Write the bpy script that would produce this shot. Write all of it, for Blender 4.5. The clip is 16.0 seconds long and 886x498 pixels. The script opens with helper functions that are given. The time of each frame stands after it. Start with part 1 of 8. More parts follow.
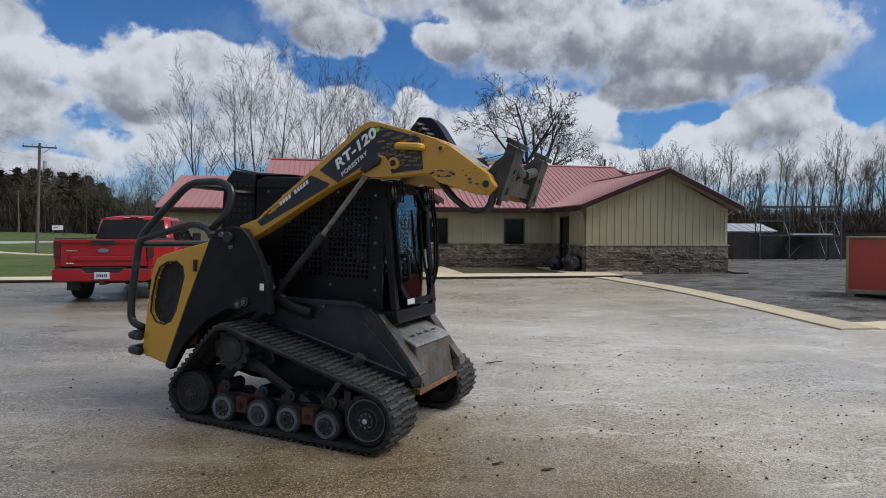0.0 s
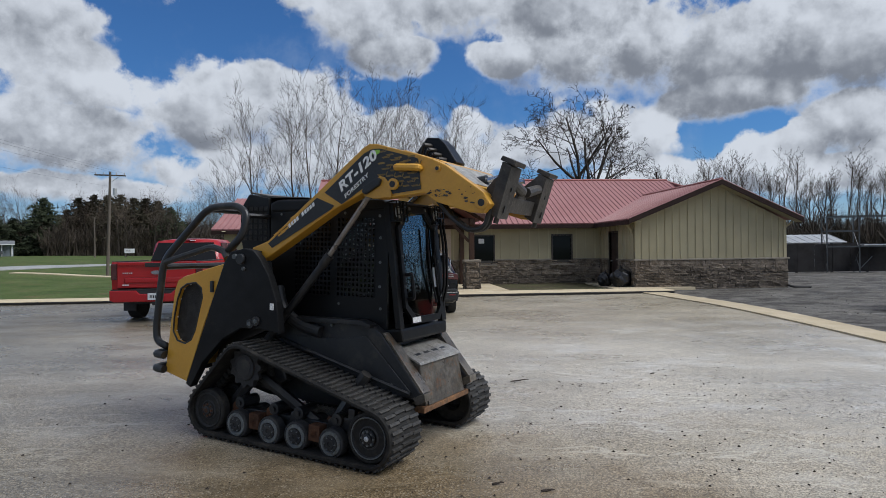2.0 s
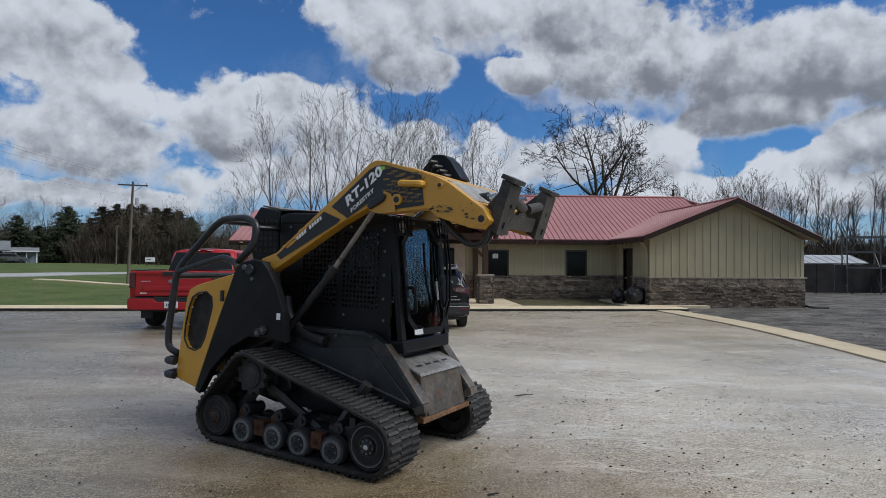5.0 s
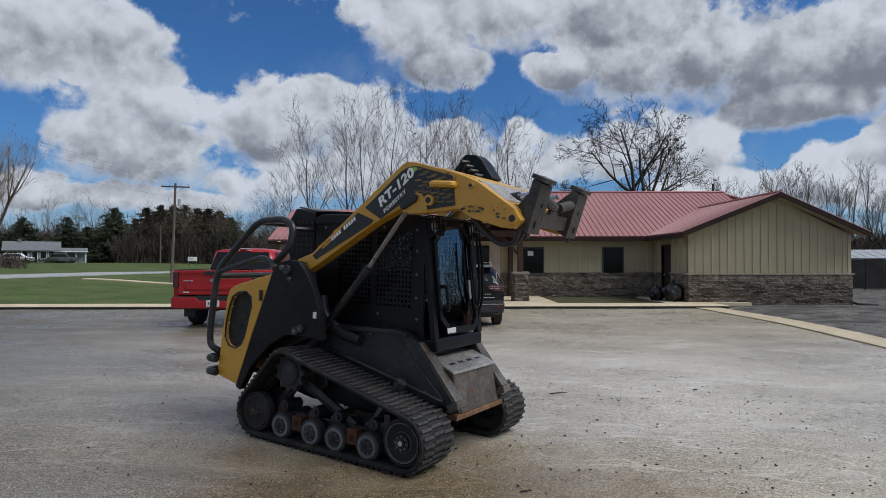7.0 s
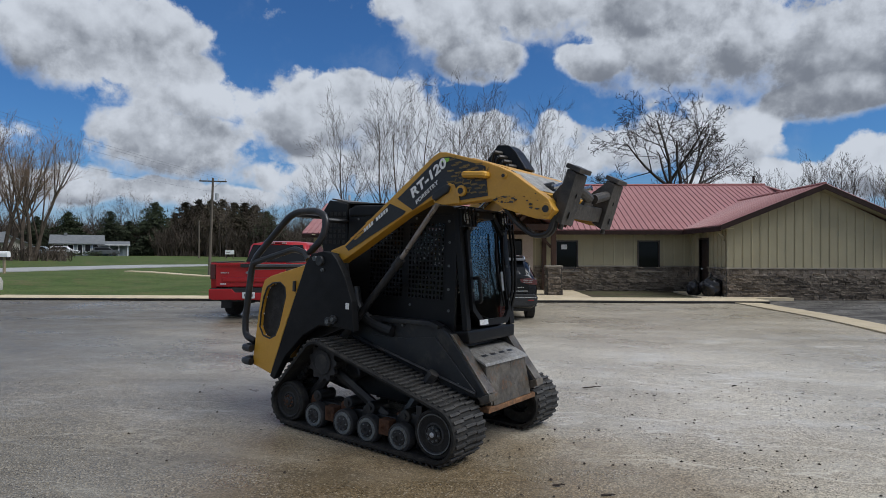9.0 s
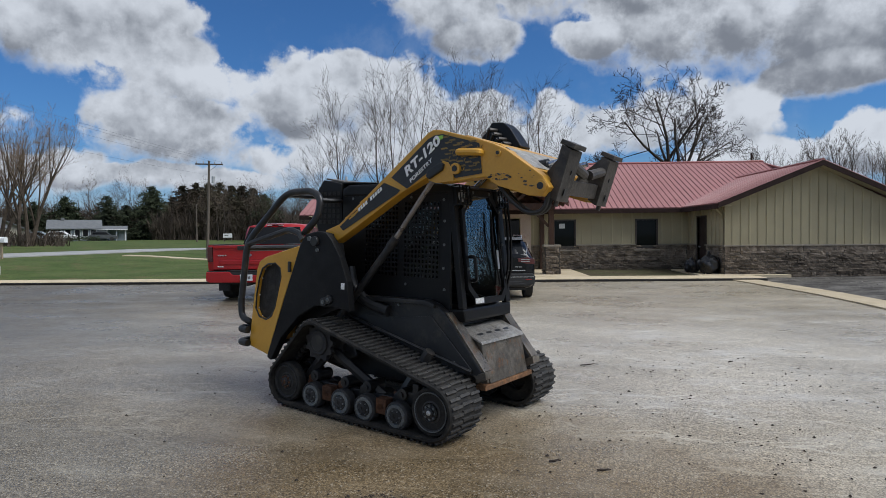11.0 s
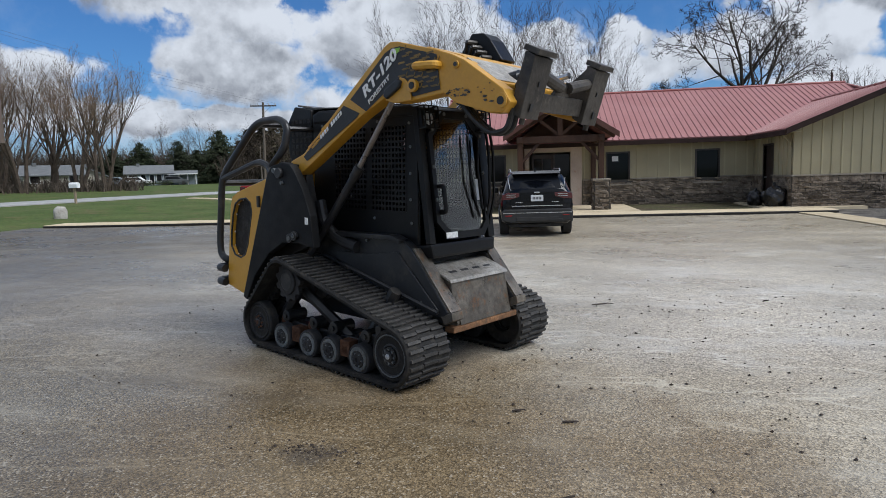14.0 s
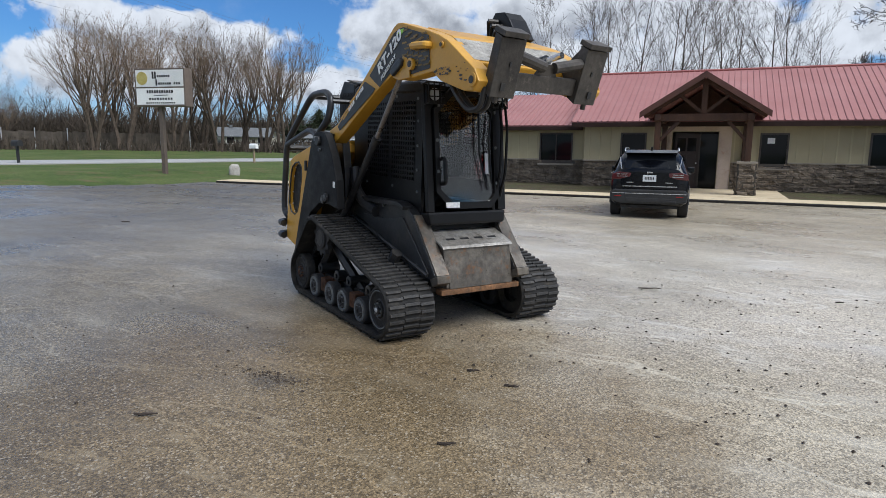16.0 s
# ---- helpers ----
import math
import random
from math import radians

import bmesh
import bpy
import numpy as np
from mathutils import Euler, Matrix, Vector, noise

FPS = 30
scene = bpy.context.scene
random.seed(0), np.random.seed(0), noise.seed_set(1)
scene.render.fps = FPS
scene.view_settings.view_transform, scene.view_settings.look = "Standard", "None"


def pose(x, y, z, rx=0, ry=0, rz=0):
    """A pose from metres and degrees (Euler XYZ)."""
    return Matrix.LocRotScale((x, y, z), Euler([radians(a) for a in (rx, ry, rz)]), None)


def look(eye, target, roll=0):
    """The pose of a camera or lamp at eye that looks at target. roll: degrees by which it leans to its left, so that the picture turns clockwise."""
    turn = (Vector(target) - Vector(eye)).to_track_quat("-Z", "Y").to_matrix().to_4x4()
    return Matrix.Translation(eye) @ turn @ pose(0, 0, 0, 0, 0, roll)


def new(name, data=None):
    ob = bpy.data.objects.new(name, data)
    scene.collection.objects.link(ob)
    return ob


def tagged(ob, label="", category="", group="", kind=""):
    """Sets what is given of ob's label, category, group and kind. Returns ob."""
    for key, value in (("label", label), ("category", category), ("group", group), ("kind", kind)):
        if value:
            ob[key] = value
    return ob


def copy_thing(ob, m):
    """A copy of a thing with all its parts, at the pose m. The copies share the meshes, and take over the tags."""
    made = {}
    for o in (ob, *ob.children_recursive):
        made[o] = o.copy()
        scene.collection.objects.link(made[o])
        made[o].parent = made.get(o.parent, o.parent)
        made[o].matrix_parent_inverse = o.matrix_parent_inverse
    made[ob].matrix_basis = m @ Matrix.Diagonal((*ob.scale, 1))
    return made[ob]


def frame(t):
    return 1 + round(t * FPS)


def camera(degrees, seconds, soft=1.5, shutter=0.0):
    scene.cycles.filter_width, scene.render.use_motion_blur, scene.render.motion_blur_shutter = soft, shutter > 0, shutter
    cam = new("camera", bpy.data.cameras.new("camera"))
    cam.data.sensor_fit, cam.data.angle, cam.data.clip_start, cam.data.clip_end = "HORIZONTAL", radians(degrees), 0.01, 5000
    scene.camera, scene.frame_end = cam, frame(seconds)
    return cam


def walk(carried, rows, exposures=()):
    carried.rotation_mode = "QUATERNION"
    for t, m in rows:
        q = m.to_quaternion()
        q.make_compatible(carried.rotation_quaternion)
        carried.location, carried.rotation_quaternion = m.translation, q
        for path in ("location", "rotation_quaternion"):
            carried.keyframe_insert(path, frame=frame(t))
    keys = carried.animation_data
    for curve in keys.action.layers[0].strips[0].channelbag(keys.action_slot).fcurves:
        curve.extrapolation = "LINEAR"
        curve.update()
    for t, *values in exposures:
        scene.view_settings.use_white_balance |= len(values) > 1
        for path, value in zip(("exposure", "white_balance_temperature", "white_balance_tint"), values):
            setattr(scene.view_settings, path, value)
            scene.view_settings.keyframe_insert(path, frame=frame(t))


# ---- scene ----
cam = camera(70.9, 16.0, 0.85)
PATH = [
    (0, (0.206, 0.119, 1.713), (0.920, 4.053, 1.601), 0.30),
    (0.5, (0.394, 0.019, 1.722), (0.963, 3.978, 1.644), 0.21),
    (1, (0.526, 0.044, 1.732), (0.996, 4.016, 1.684), 0.01),
    (1.5, (0.597, 0.040, 1.728), (0.996, 4.020, 1.702), -0.49),
    (2, (0.627, 0.020, 1.724), (0.980, 4.004, 1.723), -0.68),
    (2.5, (0.652, -0.009, 1.731), (0.981, 3.977, 1.751), -0.48),
    (3, (0.666, -0.007, 1.727), (0.982, 3.980, 1.765), -0.28),
    (3.5, (0.681, -0.003, 1.724), (0.983, 3.985, 1.779), 0.12),
    (4, (0.696, -0.032, 1.715), (0.985, 3.957, 1.791), 0.22),
    (6.5, (0.780, -0.190, 1.747), (0.870, 3.808, 1.839), 0.14),
    (7, (0.765, -0.182, 1.742), (0.781, 3.817, 1.814), -0.06),
    (7.5, (0.752, -0.161, 1.733), (0.703, 3.838, 1.781), -0.15),
    (8, (0.756, -0.161, 1.730), (0.653, 3.838, 1.765), -0.14),
    (8.5, (0.765, -0.153, 1.721), (0.615, 3.845, 1.753), -0.14),
    (9, (0.768, -0.149, 1.720), (0.574, 3.846, 1.753), 0.07),
    (11.5, (0.823, -0.098, 1.681), (0.661, 3.895, 1.504), -0.94),
    (12, (0.892, -0.044, 1.656), (0.766, 3.944, 1.370), -1.45),
    (12.5, (0.984, 0.029, 1.636), (0.852, 4.010, 1.263), -2.05),
    (13, (1.085, 0.172, 1.602), (0.867, 4.143, 1.174), -2.34),
    (13.5, (1.257, 0.344, 1.594), (0.878, 4.300, 1.141), -2.22),
    (14, (1.518, 0.444, 1.600), (0.912, 4.370, 1.128), -1.79),
    (14.5, (1.842, 0.445, 1.601), (0.973, 4.315, 1.087), -0.94),
    (15, (2.148, 0.429, 1.609), (1.012, 4.223, 1.046), -0.28),
    (15.5, (2.502, 0.430, 1.603), (1.128, 4.137, 0.995), 0.27),
    (16, (2.833, 0.449, 1.591), (1.259, 4.072, 0.959), 0.63),
]
walk(cam, [(t, look(e, g, r)) for t, e, g, r in PATH], [(0, 0.20, 6050, 10), (4, 0.13, 6000, 10), (6.5, 0.08, 6000, 10), (9, 0.09, 6000, 10), (11.5, 0.20, 6050, 10), (13.5, 0.30, 6000, 10), (15, 0.36, 6000, 10), (16, 0.46, 6000, 10)])

# ---------------------------------------------------------------- light
world = bpy.data.worlds.new("sky")
scene.world = world
world.use_nodes = True
SUN_ELEV, SUN_AZ = radians(52), radians(105)      # azimuth clockwise from +y


def build_sky(nt):
    """Clear blue with heaped clouds: rounded masses in the directions where they stand, broken up by billows."""
    nt.nodes.clear()
    N = nt.nodes.new
    def link(a, b):
        nt.links.new(a, b)
    def put(v, socket):
        if isinstance(v, (int, float, tuple)):
            socket.default_value = v
        else:
            link(v, socket)
    def calc(op, a, b=0.0, c=0.0):
        n = N("ShaderNodeMath")
        n.operation = op
        for k, v in enumerate((a, b, c)):
            put(v, n.inputs[k])
        return n.outputs[0]
    def vec(op, a, b=(0, 0, 0), c=(0, 0, 0), out="Vector"):
        n = N("ShaderNodeVectorMath")
        n.operation = op
        for k, v in enumerate((a, b, c)):
            put(v, n.inputs[k])
        return n.outputs[out]
    def ramp(v, lo, hi, x0=0.0, x1=1.0):
        n = N("ShaderNodeMapRange")
        n.interpolation_type = "SMOOTHSTEP"
        for k, w in zip(("Value", "From Min", "From Max", "To Min", "To Max"), (v, lo, hi, x0, x1)):
            put(w, n.inputs[k])
        return n.outputs[0]
    def tint(f, a, b, kind="MIX"):
        n = N("ShaderNodeMix")
        n.data_type, n.blend_type = "RGBA", kind
        put(f, n.inputs["Factor"]), put(a, n.inputs["A"]), put(b, n.inputs["B"])
        return n.outputs["Result"]
    sky = N("ShaderNodeTexSky")
    sky.sky_type = "NISHITA"
    sky.sun_disc = False
    sky.sun_elevation, sky.sun_rotation = SUN_ELEV, SUN_AZ
    sky.air_density, sky.dust_density, sky.ozone_density = 1.0, 0.4, 1.0
    way = N("ShaderNodeTexCoord").outputs["Generated"]
    def fbm(scale, detail, rough, at=way, colour=False):
        n = N("ShaderNodeTexNoise")
        put(at, n.inputs["Vector"])
        n.inputs["Scale"].default_value, n.inputs["Detail"].default_value, n.inputs["Roughness"].default_value = scale, detail, rough
        return n.outputs["Color" if colour else "Fac"]
    def billow(at):
        """Round heads of cloud, large ones with smaller ones on them, 0 to about 1."""
        bent = vec("ADD", at, vec("MULTIPLY_ADD", fbm(16.0, 4.0, 0.6, at, True), (0.055, 0.055, 0.055), (-0.0275, -0.0275, -0.0275)))
        total = None
        for scale, part_ in ((9.0, 0.60), (21.0, 0.27), (50.0, 0.13)):
            v = N("ShaderNodeTexVoronoi")
            v.feature = "SMOOTH_F1"
            v.inputs["Scale"].default_value, v.inputs["Smoothness"].default_value = scale, 0.45
            put(bent, v.inputs["Vector"])
            one = calc("MULTIPLY", calc("SUBTRACT", 1.0, v.outputs["Distance"]), part_)
            total = one if total is None else calc("ADD", total, one)
        return total
    # azimuth and height in degrees, gently bent
    sep = N("ShaderNodeSeparateXYZ")
    link(way, sep.inputs[0])
    deg = 180.0 / math.pi
    az = calc("MULTIPLY", calc("ARCTAN2", sep.outputs[0], sep.outputs[1]), deg)
    el = calc("MULTIPLY", calc("ARCSINE", sep.outputs[2]), deg)
    spot = N("ShaderNodeCombineXYZ")
    link(az, spot.inputs[0]), link(el, spot.inputs[1])
    at = vec("ADD", spot.outputs[0], vec("MULTIPLY_ADD", fbm(7.0, 5.0, 0.6, way, True), (5.0, 3.2, 0.0), (-2.5, -1.6, 0.0)))
    amount, lean, dark = 0.0, 0.0, 0.0
    for a, e, wa, we, d in CLOUDS_WEST + CLOUDS_EAST:
        q = vec("MULTIPLY_ADD", at, (0.84 / wa, 0.84 / we, 0.0), (-0.84 * a / wa, -0.84 * e / we, 0.0))
        w = calc("MAXIMUM", calc("SUBTRACT", 1.15, vec("DOT_PRODUCT", q, q, out="Value")), 0.0)
        up = N("ShaderNodeSeparateXYZ")
        link(q, up.inputs[0])
        amount = calc("ADD", amount, w)
        lean = calc("MULTIPLY_ADD", w, up.outputs[1], lean)
        dark = calc("MULTIPLY_ADD", w, d, dark)
    full = calc("MAXIMUM", amount, 0.05)
    lean, dark = calc("DIVIDE", lean, full), calc("DIVIDE", dark, full)
    # the rest of the sky, overhead and behind, is broken cloud of the same kind
    rest = calc("MAXIMUM", ramp(el, 19.5, 25.0), ramp(calc("ABSOLUTE", calc("ADD", az, 6.0)), 52.0, 62.0))
    other = calc("MULTIPLY", calc("MULTIPLY", ramp(fbm(3.2, 6.0, 0.55), 0.38, 0.56), 1.2), rest)
    bulk = calc("ADD", calc("MINIMUM", amount, 1.2), other)
    puff = billow(way)
    dense = calc("ADD", bulk, calc("ADD", calc("MULTIPLY_ADD", puff, 1.3, -0.86), calc("MULTIPLY_ADD", fbm(22.0, 9.0, 0.66), 1.3, -0.64)))
    # tops are crisp, undersides fray
    soft_edge = ramp(lean, -0.6, 0.3, 0.80, 0.34)
    cover = ramp(dense, 0.24, calc("ADD", 0.24, soft_edge))
    # light from the upper right: heads are white towards it, hollows and bellies grey
    puff_up = billow(vec("ADD", way, (0.010, -0.004, 0.016)))
    relief = calc("MULTIPLY", calc("SUBTRACT", puff_up, puff), 1.5)
    belly = calc("MULTIPLY", ramp(lean, 0.30, -0.55, 0.0, 0.42), ramp(dense, 0.45, 1.1))
    grey = calc("ADD", calc("ADD", belly, calc("MULTIPLY", dark, ramp(dense, 0.35, 1.05))), calc("ADD", relief, calc("MULTIPLY_ADD", fbm(11.0, 10.0, 0.68), 0.9, -0.26)))
    white = tint(ramp(grey, 0.0, 1.0), (6.1, 6.25, 6.45, 1), (1.95, 2.08, 2.32, 1))
    blue = tint(1.0, sky.outputs[0], (0.30, 0.53, 0.80, 1), "MULTIPLY")
    # thin high haze, whiter towards the horizon
    veil = calc("ADD", ramp(el, 9.0, 0.0, 0.0, 0.45), calc("MULTIPLY", ramp(fbm(5.0, 9.0, 0.62), 0.48, 0.75), 0.30))
    blue = tint(veil, blue, (4.2, 4.7, 5.3, 1))
    bg = N("ShaderNodeBackground")
    bg.inputs["Strength"].default_value = SKY_STRENGTH
    link(tint(cover, blue, white), bg.inputs["Color"])
    link(bg.outputs[0], N("ShaderNodeOutputWorld").inputs[0])


SKY_STRENGTH = 0.095
# azimuth from +y, height, half width, half height, all in degrees, and how grey the mass is
CLOUDS_WEST = [(-27.6, 17.3, 5.7, 2.9, 0.1), (-27.1, 12.7, 7.3, 3.4, 0.0), (-26.7, 8.4, 7.3, 2.9, 0.2), (-14.3, 13.2, 5.6, 3.5, 0.15), (-7.4, 12.1, 8.0, 3.7, 0.0), (-15.6, 10.7, 4.6, 1.9, 0.2),
               (-13.3, 6.5, 6.2, 2.7, -0.05), (-3.4, 8.3, 8.7, 3.0, -0.05), (-25.8, 4.7, 7.8, 1.3, 0.1), (-35.5, 16.6, 4.0, 3.6, 0.1), (-34.6, 5.3, 4.0, 1.9, 0.2), (-50.6, 9.9, 5.9, 2.3, 0.15),
               (-42.2, 8.8, 6.7, 2.0, 0.1), (-54.7, 5.6, 5.2, 2.5, 0.0), (-45.4, 5.5, 6.9, 2.7, 0.1), (-0.8, 20.1, 7.8, 4.4, 0.15), (0.7, 16.8, 3.6, 1.7, 0.1)]
CLOUDS_EAST = [(8.1, 10.4, 3.4, 2.3, -0.1), (2.1, 11.2, 2.6, 2.0, -0.1), (7.0, 21.5, 3.7, 3.2, 0.0), (16.2, 17.5, 7.5, 4.2, 0.3), (27.1, 16.6, 9.7, 4.9, 0.26), (38.0, 15.3, 8.5, 4.9, 0.26),
               (10.1, 16.6, 3.1, 1.4, 0.0), (29.3, 11.6, 5.1, 1.8, 0.1), (15.2, 21.7, 7.0, 2.7, 0.1), (18.2, 9.7, 6.4, 3.0, -0.1), (23.9, 8.9, 2.8, 2.4, -0.1), (31.4, 7.6, 2.1, 1.7, -0.1),
               (38.5, 8.7, 4.6, 2.4, 0.2), (35.0, 7.8, 1.9, 1.8, -0.1), (27.1, 5.7, 8.8, 1.7, -0.1), (37.2, 5.0, 6.6, 1.7, 0.0), (13.2, 8.3, 3.6, 1.8, 0.0), (2.9, 6.8, 7.8, 2.6, 0.0), (45.0, 6.0, 6.0, 2.5, 0.1)]
build_sky(world.node_tree)

sun = new("sun", bpy.data.lights.new("sun", "SUN"))
sun.data.energy, sun.data.angle, sun.data.color = 3.0, radians(40), (1.0, 0.96, 0.90)
sun_way = Vector((math.sin(SUN_AZ) * math.cos(SUN_ELEV), math.cos(SUN_AZ) * math.cos(SUN_ELEV), math.sin(SUN_ELEV)))
sun.matrix_world = look(sun_way * 60, (0, 0, 0))


# ---------------------------------------------------------------- materials
def rgb(c):
    return (c[0], c[1], c[2], 1.0) if not isinstance(c, (int, float)) else (c, c, c, 1.0)


def surface(name, a, b, scale=4.0, rough=(0.5, 0.7), metal=0.0, bump=0.15, fine=60.0, grain=0.25, spec=0.5, dirt=None, coat=0.0, dirt_at=(0.55, 0.72), stretch=(1, 1, 1), spread=0.12):
    """Two colours mixed by broad noise, with fine grain, relief, patchy gloss and, where given, patches of dirt."""
    m = bpy.data.materials.new(name)
    m.use_nodes = True
    nt = m.node_tree
    bs = nt.nodes["Principled BSDF"]
    coord = nt.nodes.new("ShaderNodeTexCoord")
    mp = nt.nodes.new("ShaderNodeMapping")
    mp.inputs["Scale"].default_value = stretch
    nt.links.new(coord.outputs["Object"], mp.inputs[0])
    def tex(s, detail=6.0, r=0.6):
        n = nt.nodes.new("ShaderNodeTexNoise")
        n.inputs["Scale"].default_value, n.inputs["Detail"].default_value, n.inputs["Roughness"].default_value = s, detail, r
        nt.links.new(mp.outputs[0], n.inputs["Vector"])
        return n.outputs["Fac"]
    def ramp(v, lo, hi, x0=0.0, x1=1.0):
        n = nt.nodes.new("ShaderNodeMapRange")
        n.inputs["From Min"].default_value, n.inputs["From Max"].default_value = lo, hi
        n.inputs["To Min"].default_value, n.inputs["To Max"].default_value = x0, x1
        nt.links.new(v, n.inputs["Value"])
        return n.outputs[0]
    def blend(f, x, y, kind="MIX"):
        n = nt.nodes.new("ShaderNodeMix")
        n.data_type, n.blend_type = "RGBA", kind
        for v, s in ((f, "Factor"), (x, "A"), (y, "B")):
            if isinstance(v, (int, float)):
                n.inputs[s].default_value = v
            elif isinstance(v, tuple):
                n.inputs[s].default_value = v
            else:
                nt.links.new(v, n.inputs[s])
        return n.outputs["Result"]
    broad, small = tex(scale), tex(fine, 3.0, 0.7)
    info = nt.nodes.new("ShaderNodeObjectInfo")
    col = blend(ramp(broad, 0.32, 0.68), rgb(a), rgb(b))
    gr = ramp(small, 0.25, 0.75, 1.0 - grain, 1.0 + grain)
    mul = nt.nodes.new("ShaderNodeVectorMath")
    mul.operation = "SCALE"
    nt.links.new(col, mul.inputs[0])
    nt.links.new(gr, mul.inputs["Scale"])
    each = nt.nodes.new("ShaderNodeVectorMath")
    each.operation = "SCALE"
    nt.links.new(mul.outputs[0], each.inputs[0])
    nt.links.new(ramp(info.outputs["Random"], 0, 1, 1 - spread, 1 + spread), each.inputs["Scale"])
    col = each.outputs[0]
    if dirt is not None:
        col = blend(ramp(tex(scale * 2.3, 8.0, 0.68), *dirt_at), col, rgb(dirt))
    nt.links.new(col, bs.inputs["Base Color"])
    nt.links.new(ramp(tex(scale * 1.7), 0.35, 0.65, rough[0], rough[1]), bs.inputs["Roughness"])
    bs.inputs["Metallic"].default_value = metal
    bs.inputs["Specular IOR Level"].default_value = spec
    bs.inputs["Coat Weight"].default_value = coat
    bs.inputs["Coat Roughness"].default_value = 0.08
    if bump:
        bp = nt.nodes.new("ShaderNodeBump")
        bp.inputs["Strength"].default_value, bp.inputs["Distance"].default_value = bump, 0.02
        nt.links.new(small, bp.inputs["Height"])
        nt.links.new(bp.outputs[0], bs.inputs["Normal"])
    return m


def glass(name, tint, rough=0.03, see=0.5, ior=1.45):
    """Tinted pane: part clear, part glossy."""
    m = bpy.data.materials.new(name)
    m.use_nodes = True
    nt = m.node_tree
    bs = nt.nodes["Principled BSDF"]
    bs.inputs["Base Color"].default_value = rgb(tint)
    bs.inputs["Roughness"].default_value = rough
    bs.inputs["Transmission Weight"].default_value = see
    bs.inputs["IOR"].default_value = ior
    return m


def asphalt_material():
    m = bpy.data.materials.new("worn_asphalt")
    m.use_nodes = True
    nt = m.node_tree
    bs = nt.nodes["Principled BSDF"]
    N, link = nt.nodes.new, nt.links.new
    coord = N("ShaderNodeTexCoord")
    def tex(s, detail=5.0, r=0.6, st=(1, 1, 1)):
        mp = N("ShaderNodeMapping")
        mp.inputs["Scale"].default_value = st
        link(coord.outputs["Object"], mp.inputs[0])
        n = N("ShaderNodeTexNoise")
        n.inputs["Scale"].default_value, n.inputs["Detail"].default_value, n.inputs["Roughness"].default_value = s, detail, r
        link(mp.outputs[0], n.inputs["Vector"])
        return n.outputs["Fac"]
    def ramp(v, lo, hi, x0=0.0, x1=1.0, smooth=False):
        n = N("ShaderNodeMapRange")
        if smooth:
            n.interpolation_type = "SMOOTHSTEP"
        n.inputs["From Min"].default_value, n.inputs["From Max"].default_value = lo, hi
        n.inputs["To Min"].default_value, n.inputs["To Max"].default_value = x0, x1
        link(v, n.inputs["Value"])
        return n.outputs[0]
    def blend(f, x, y, kind="MIX"):
        n = N("ShaderNodeMix")
        n.data_type, n.blend_type = "RGBA", kind
        for v, s in ((f, "Factor"), (x, "A"), (y, "B")):
            if isinstance(v, (int, float, tuple)):
                n.inputs[s].default_value = v
            else:
                link(v, n.inputs[s])
        return n.outputs["Result"]
    chips = N("ShaderNodeTexVoronoi")
    chips.inputs["Scale"].default_value = 95
    link(coord.outputs["Object"], chips.inputs["Vector"])
    bwc = N("ShaderNodeRGBToBW")
    link(chips.outputs["Color"], bwc.inputs[0])
    col = blend(ramp(bwc.outputs[0], 0.2, 0.8), (0.120, 0.110, 0.095, 1), (0.330, 0.305, 0.268, 1))
    # pits between the stones
    col = blend(ramp(chips.outputs["Distance"], 0.52, 0.80, 0.0, 0.5), col, (0.035, 0.032, 0.028, 1))
    col = blend(ramp(tex(24.0, 5.0, 0.75), 0.30, 0.70), blend(1.0, col, (0.78, 0.78, 0.78, 1), "MULTIPLY"), blend(1.0, col, (1.2, 1.2, 1.2, 1), "MULTIPLY"))
    col = blend(ramp(tex(0.32, 6.0), 0.42, 0.62), col, blend(1.0, col, (1.25, 1.25, 1.24, 1), "MULTIPLY"))
    col = blend(ramp(tex(0.9, 8.0, 0.7, (0.75, 1.6, 1)), 0.50, 0.68, 0, 0.5), col, (0.33, 0.33, 0.33, 1))
    # pale tide lines left by drying puddles, darker damp streaks between
    tide = tex(0.55, 4.0, 0.5, (0.55, 1.9, 1))
    ring = N("ShaderNodeMath")
    ring.operation = "ABSOLUTE"
    off = N("ShaderNodeMath")
    off.operation = "SUBTRACT"
    link(tide, off.inputs[0])
    off.inputs[1].default_value = 0.53
    link(off.outputs[0], ring.inputs[0])
    col = blend(ramp(ring.outputs[0], 0.0, 0.008, 0.38, 0.0, True), col, (0.42, 0.42, 0.41, 1))
    col = blend(ramp(tex(1.5, 7.0, 0.72, (0.45, 2.4, 1)), 0.56, 0.70, 0, 0.32), col, (0.075, 0.070, 0.062, 1))
    # paler ground towards the yard, sky sheen painted into its colour; darker towards the road
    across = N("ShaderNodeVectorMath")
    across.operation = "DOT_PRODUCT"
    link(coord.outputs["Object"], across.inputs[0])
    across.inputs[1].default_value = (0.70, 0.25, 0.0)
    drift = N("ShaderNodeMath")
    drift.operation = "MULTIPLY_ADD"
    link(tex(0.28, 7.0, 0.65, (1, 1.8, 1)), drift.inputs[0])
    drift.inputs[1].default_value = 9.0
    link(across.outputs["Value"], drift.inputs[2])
    sheen = ramp(drift.outputs[0], 2.0, 9.0, 0.0, 1.0, True)
    col = blend(sheen, blend(1.0, col, (0.56, 0.532, 0.48, 1), "MULTIPLY"), blend(1.0, col, (1.82, 1.79, 1.69, 1), "MULTIPLY"))
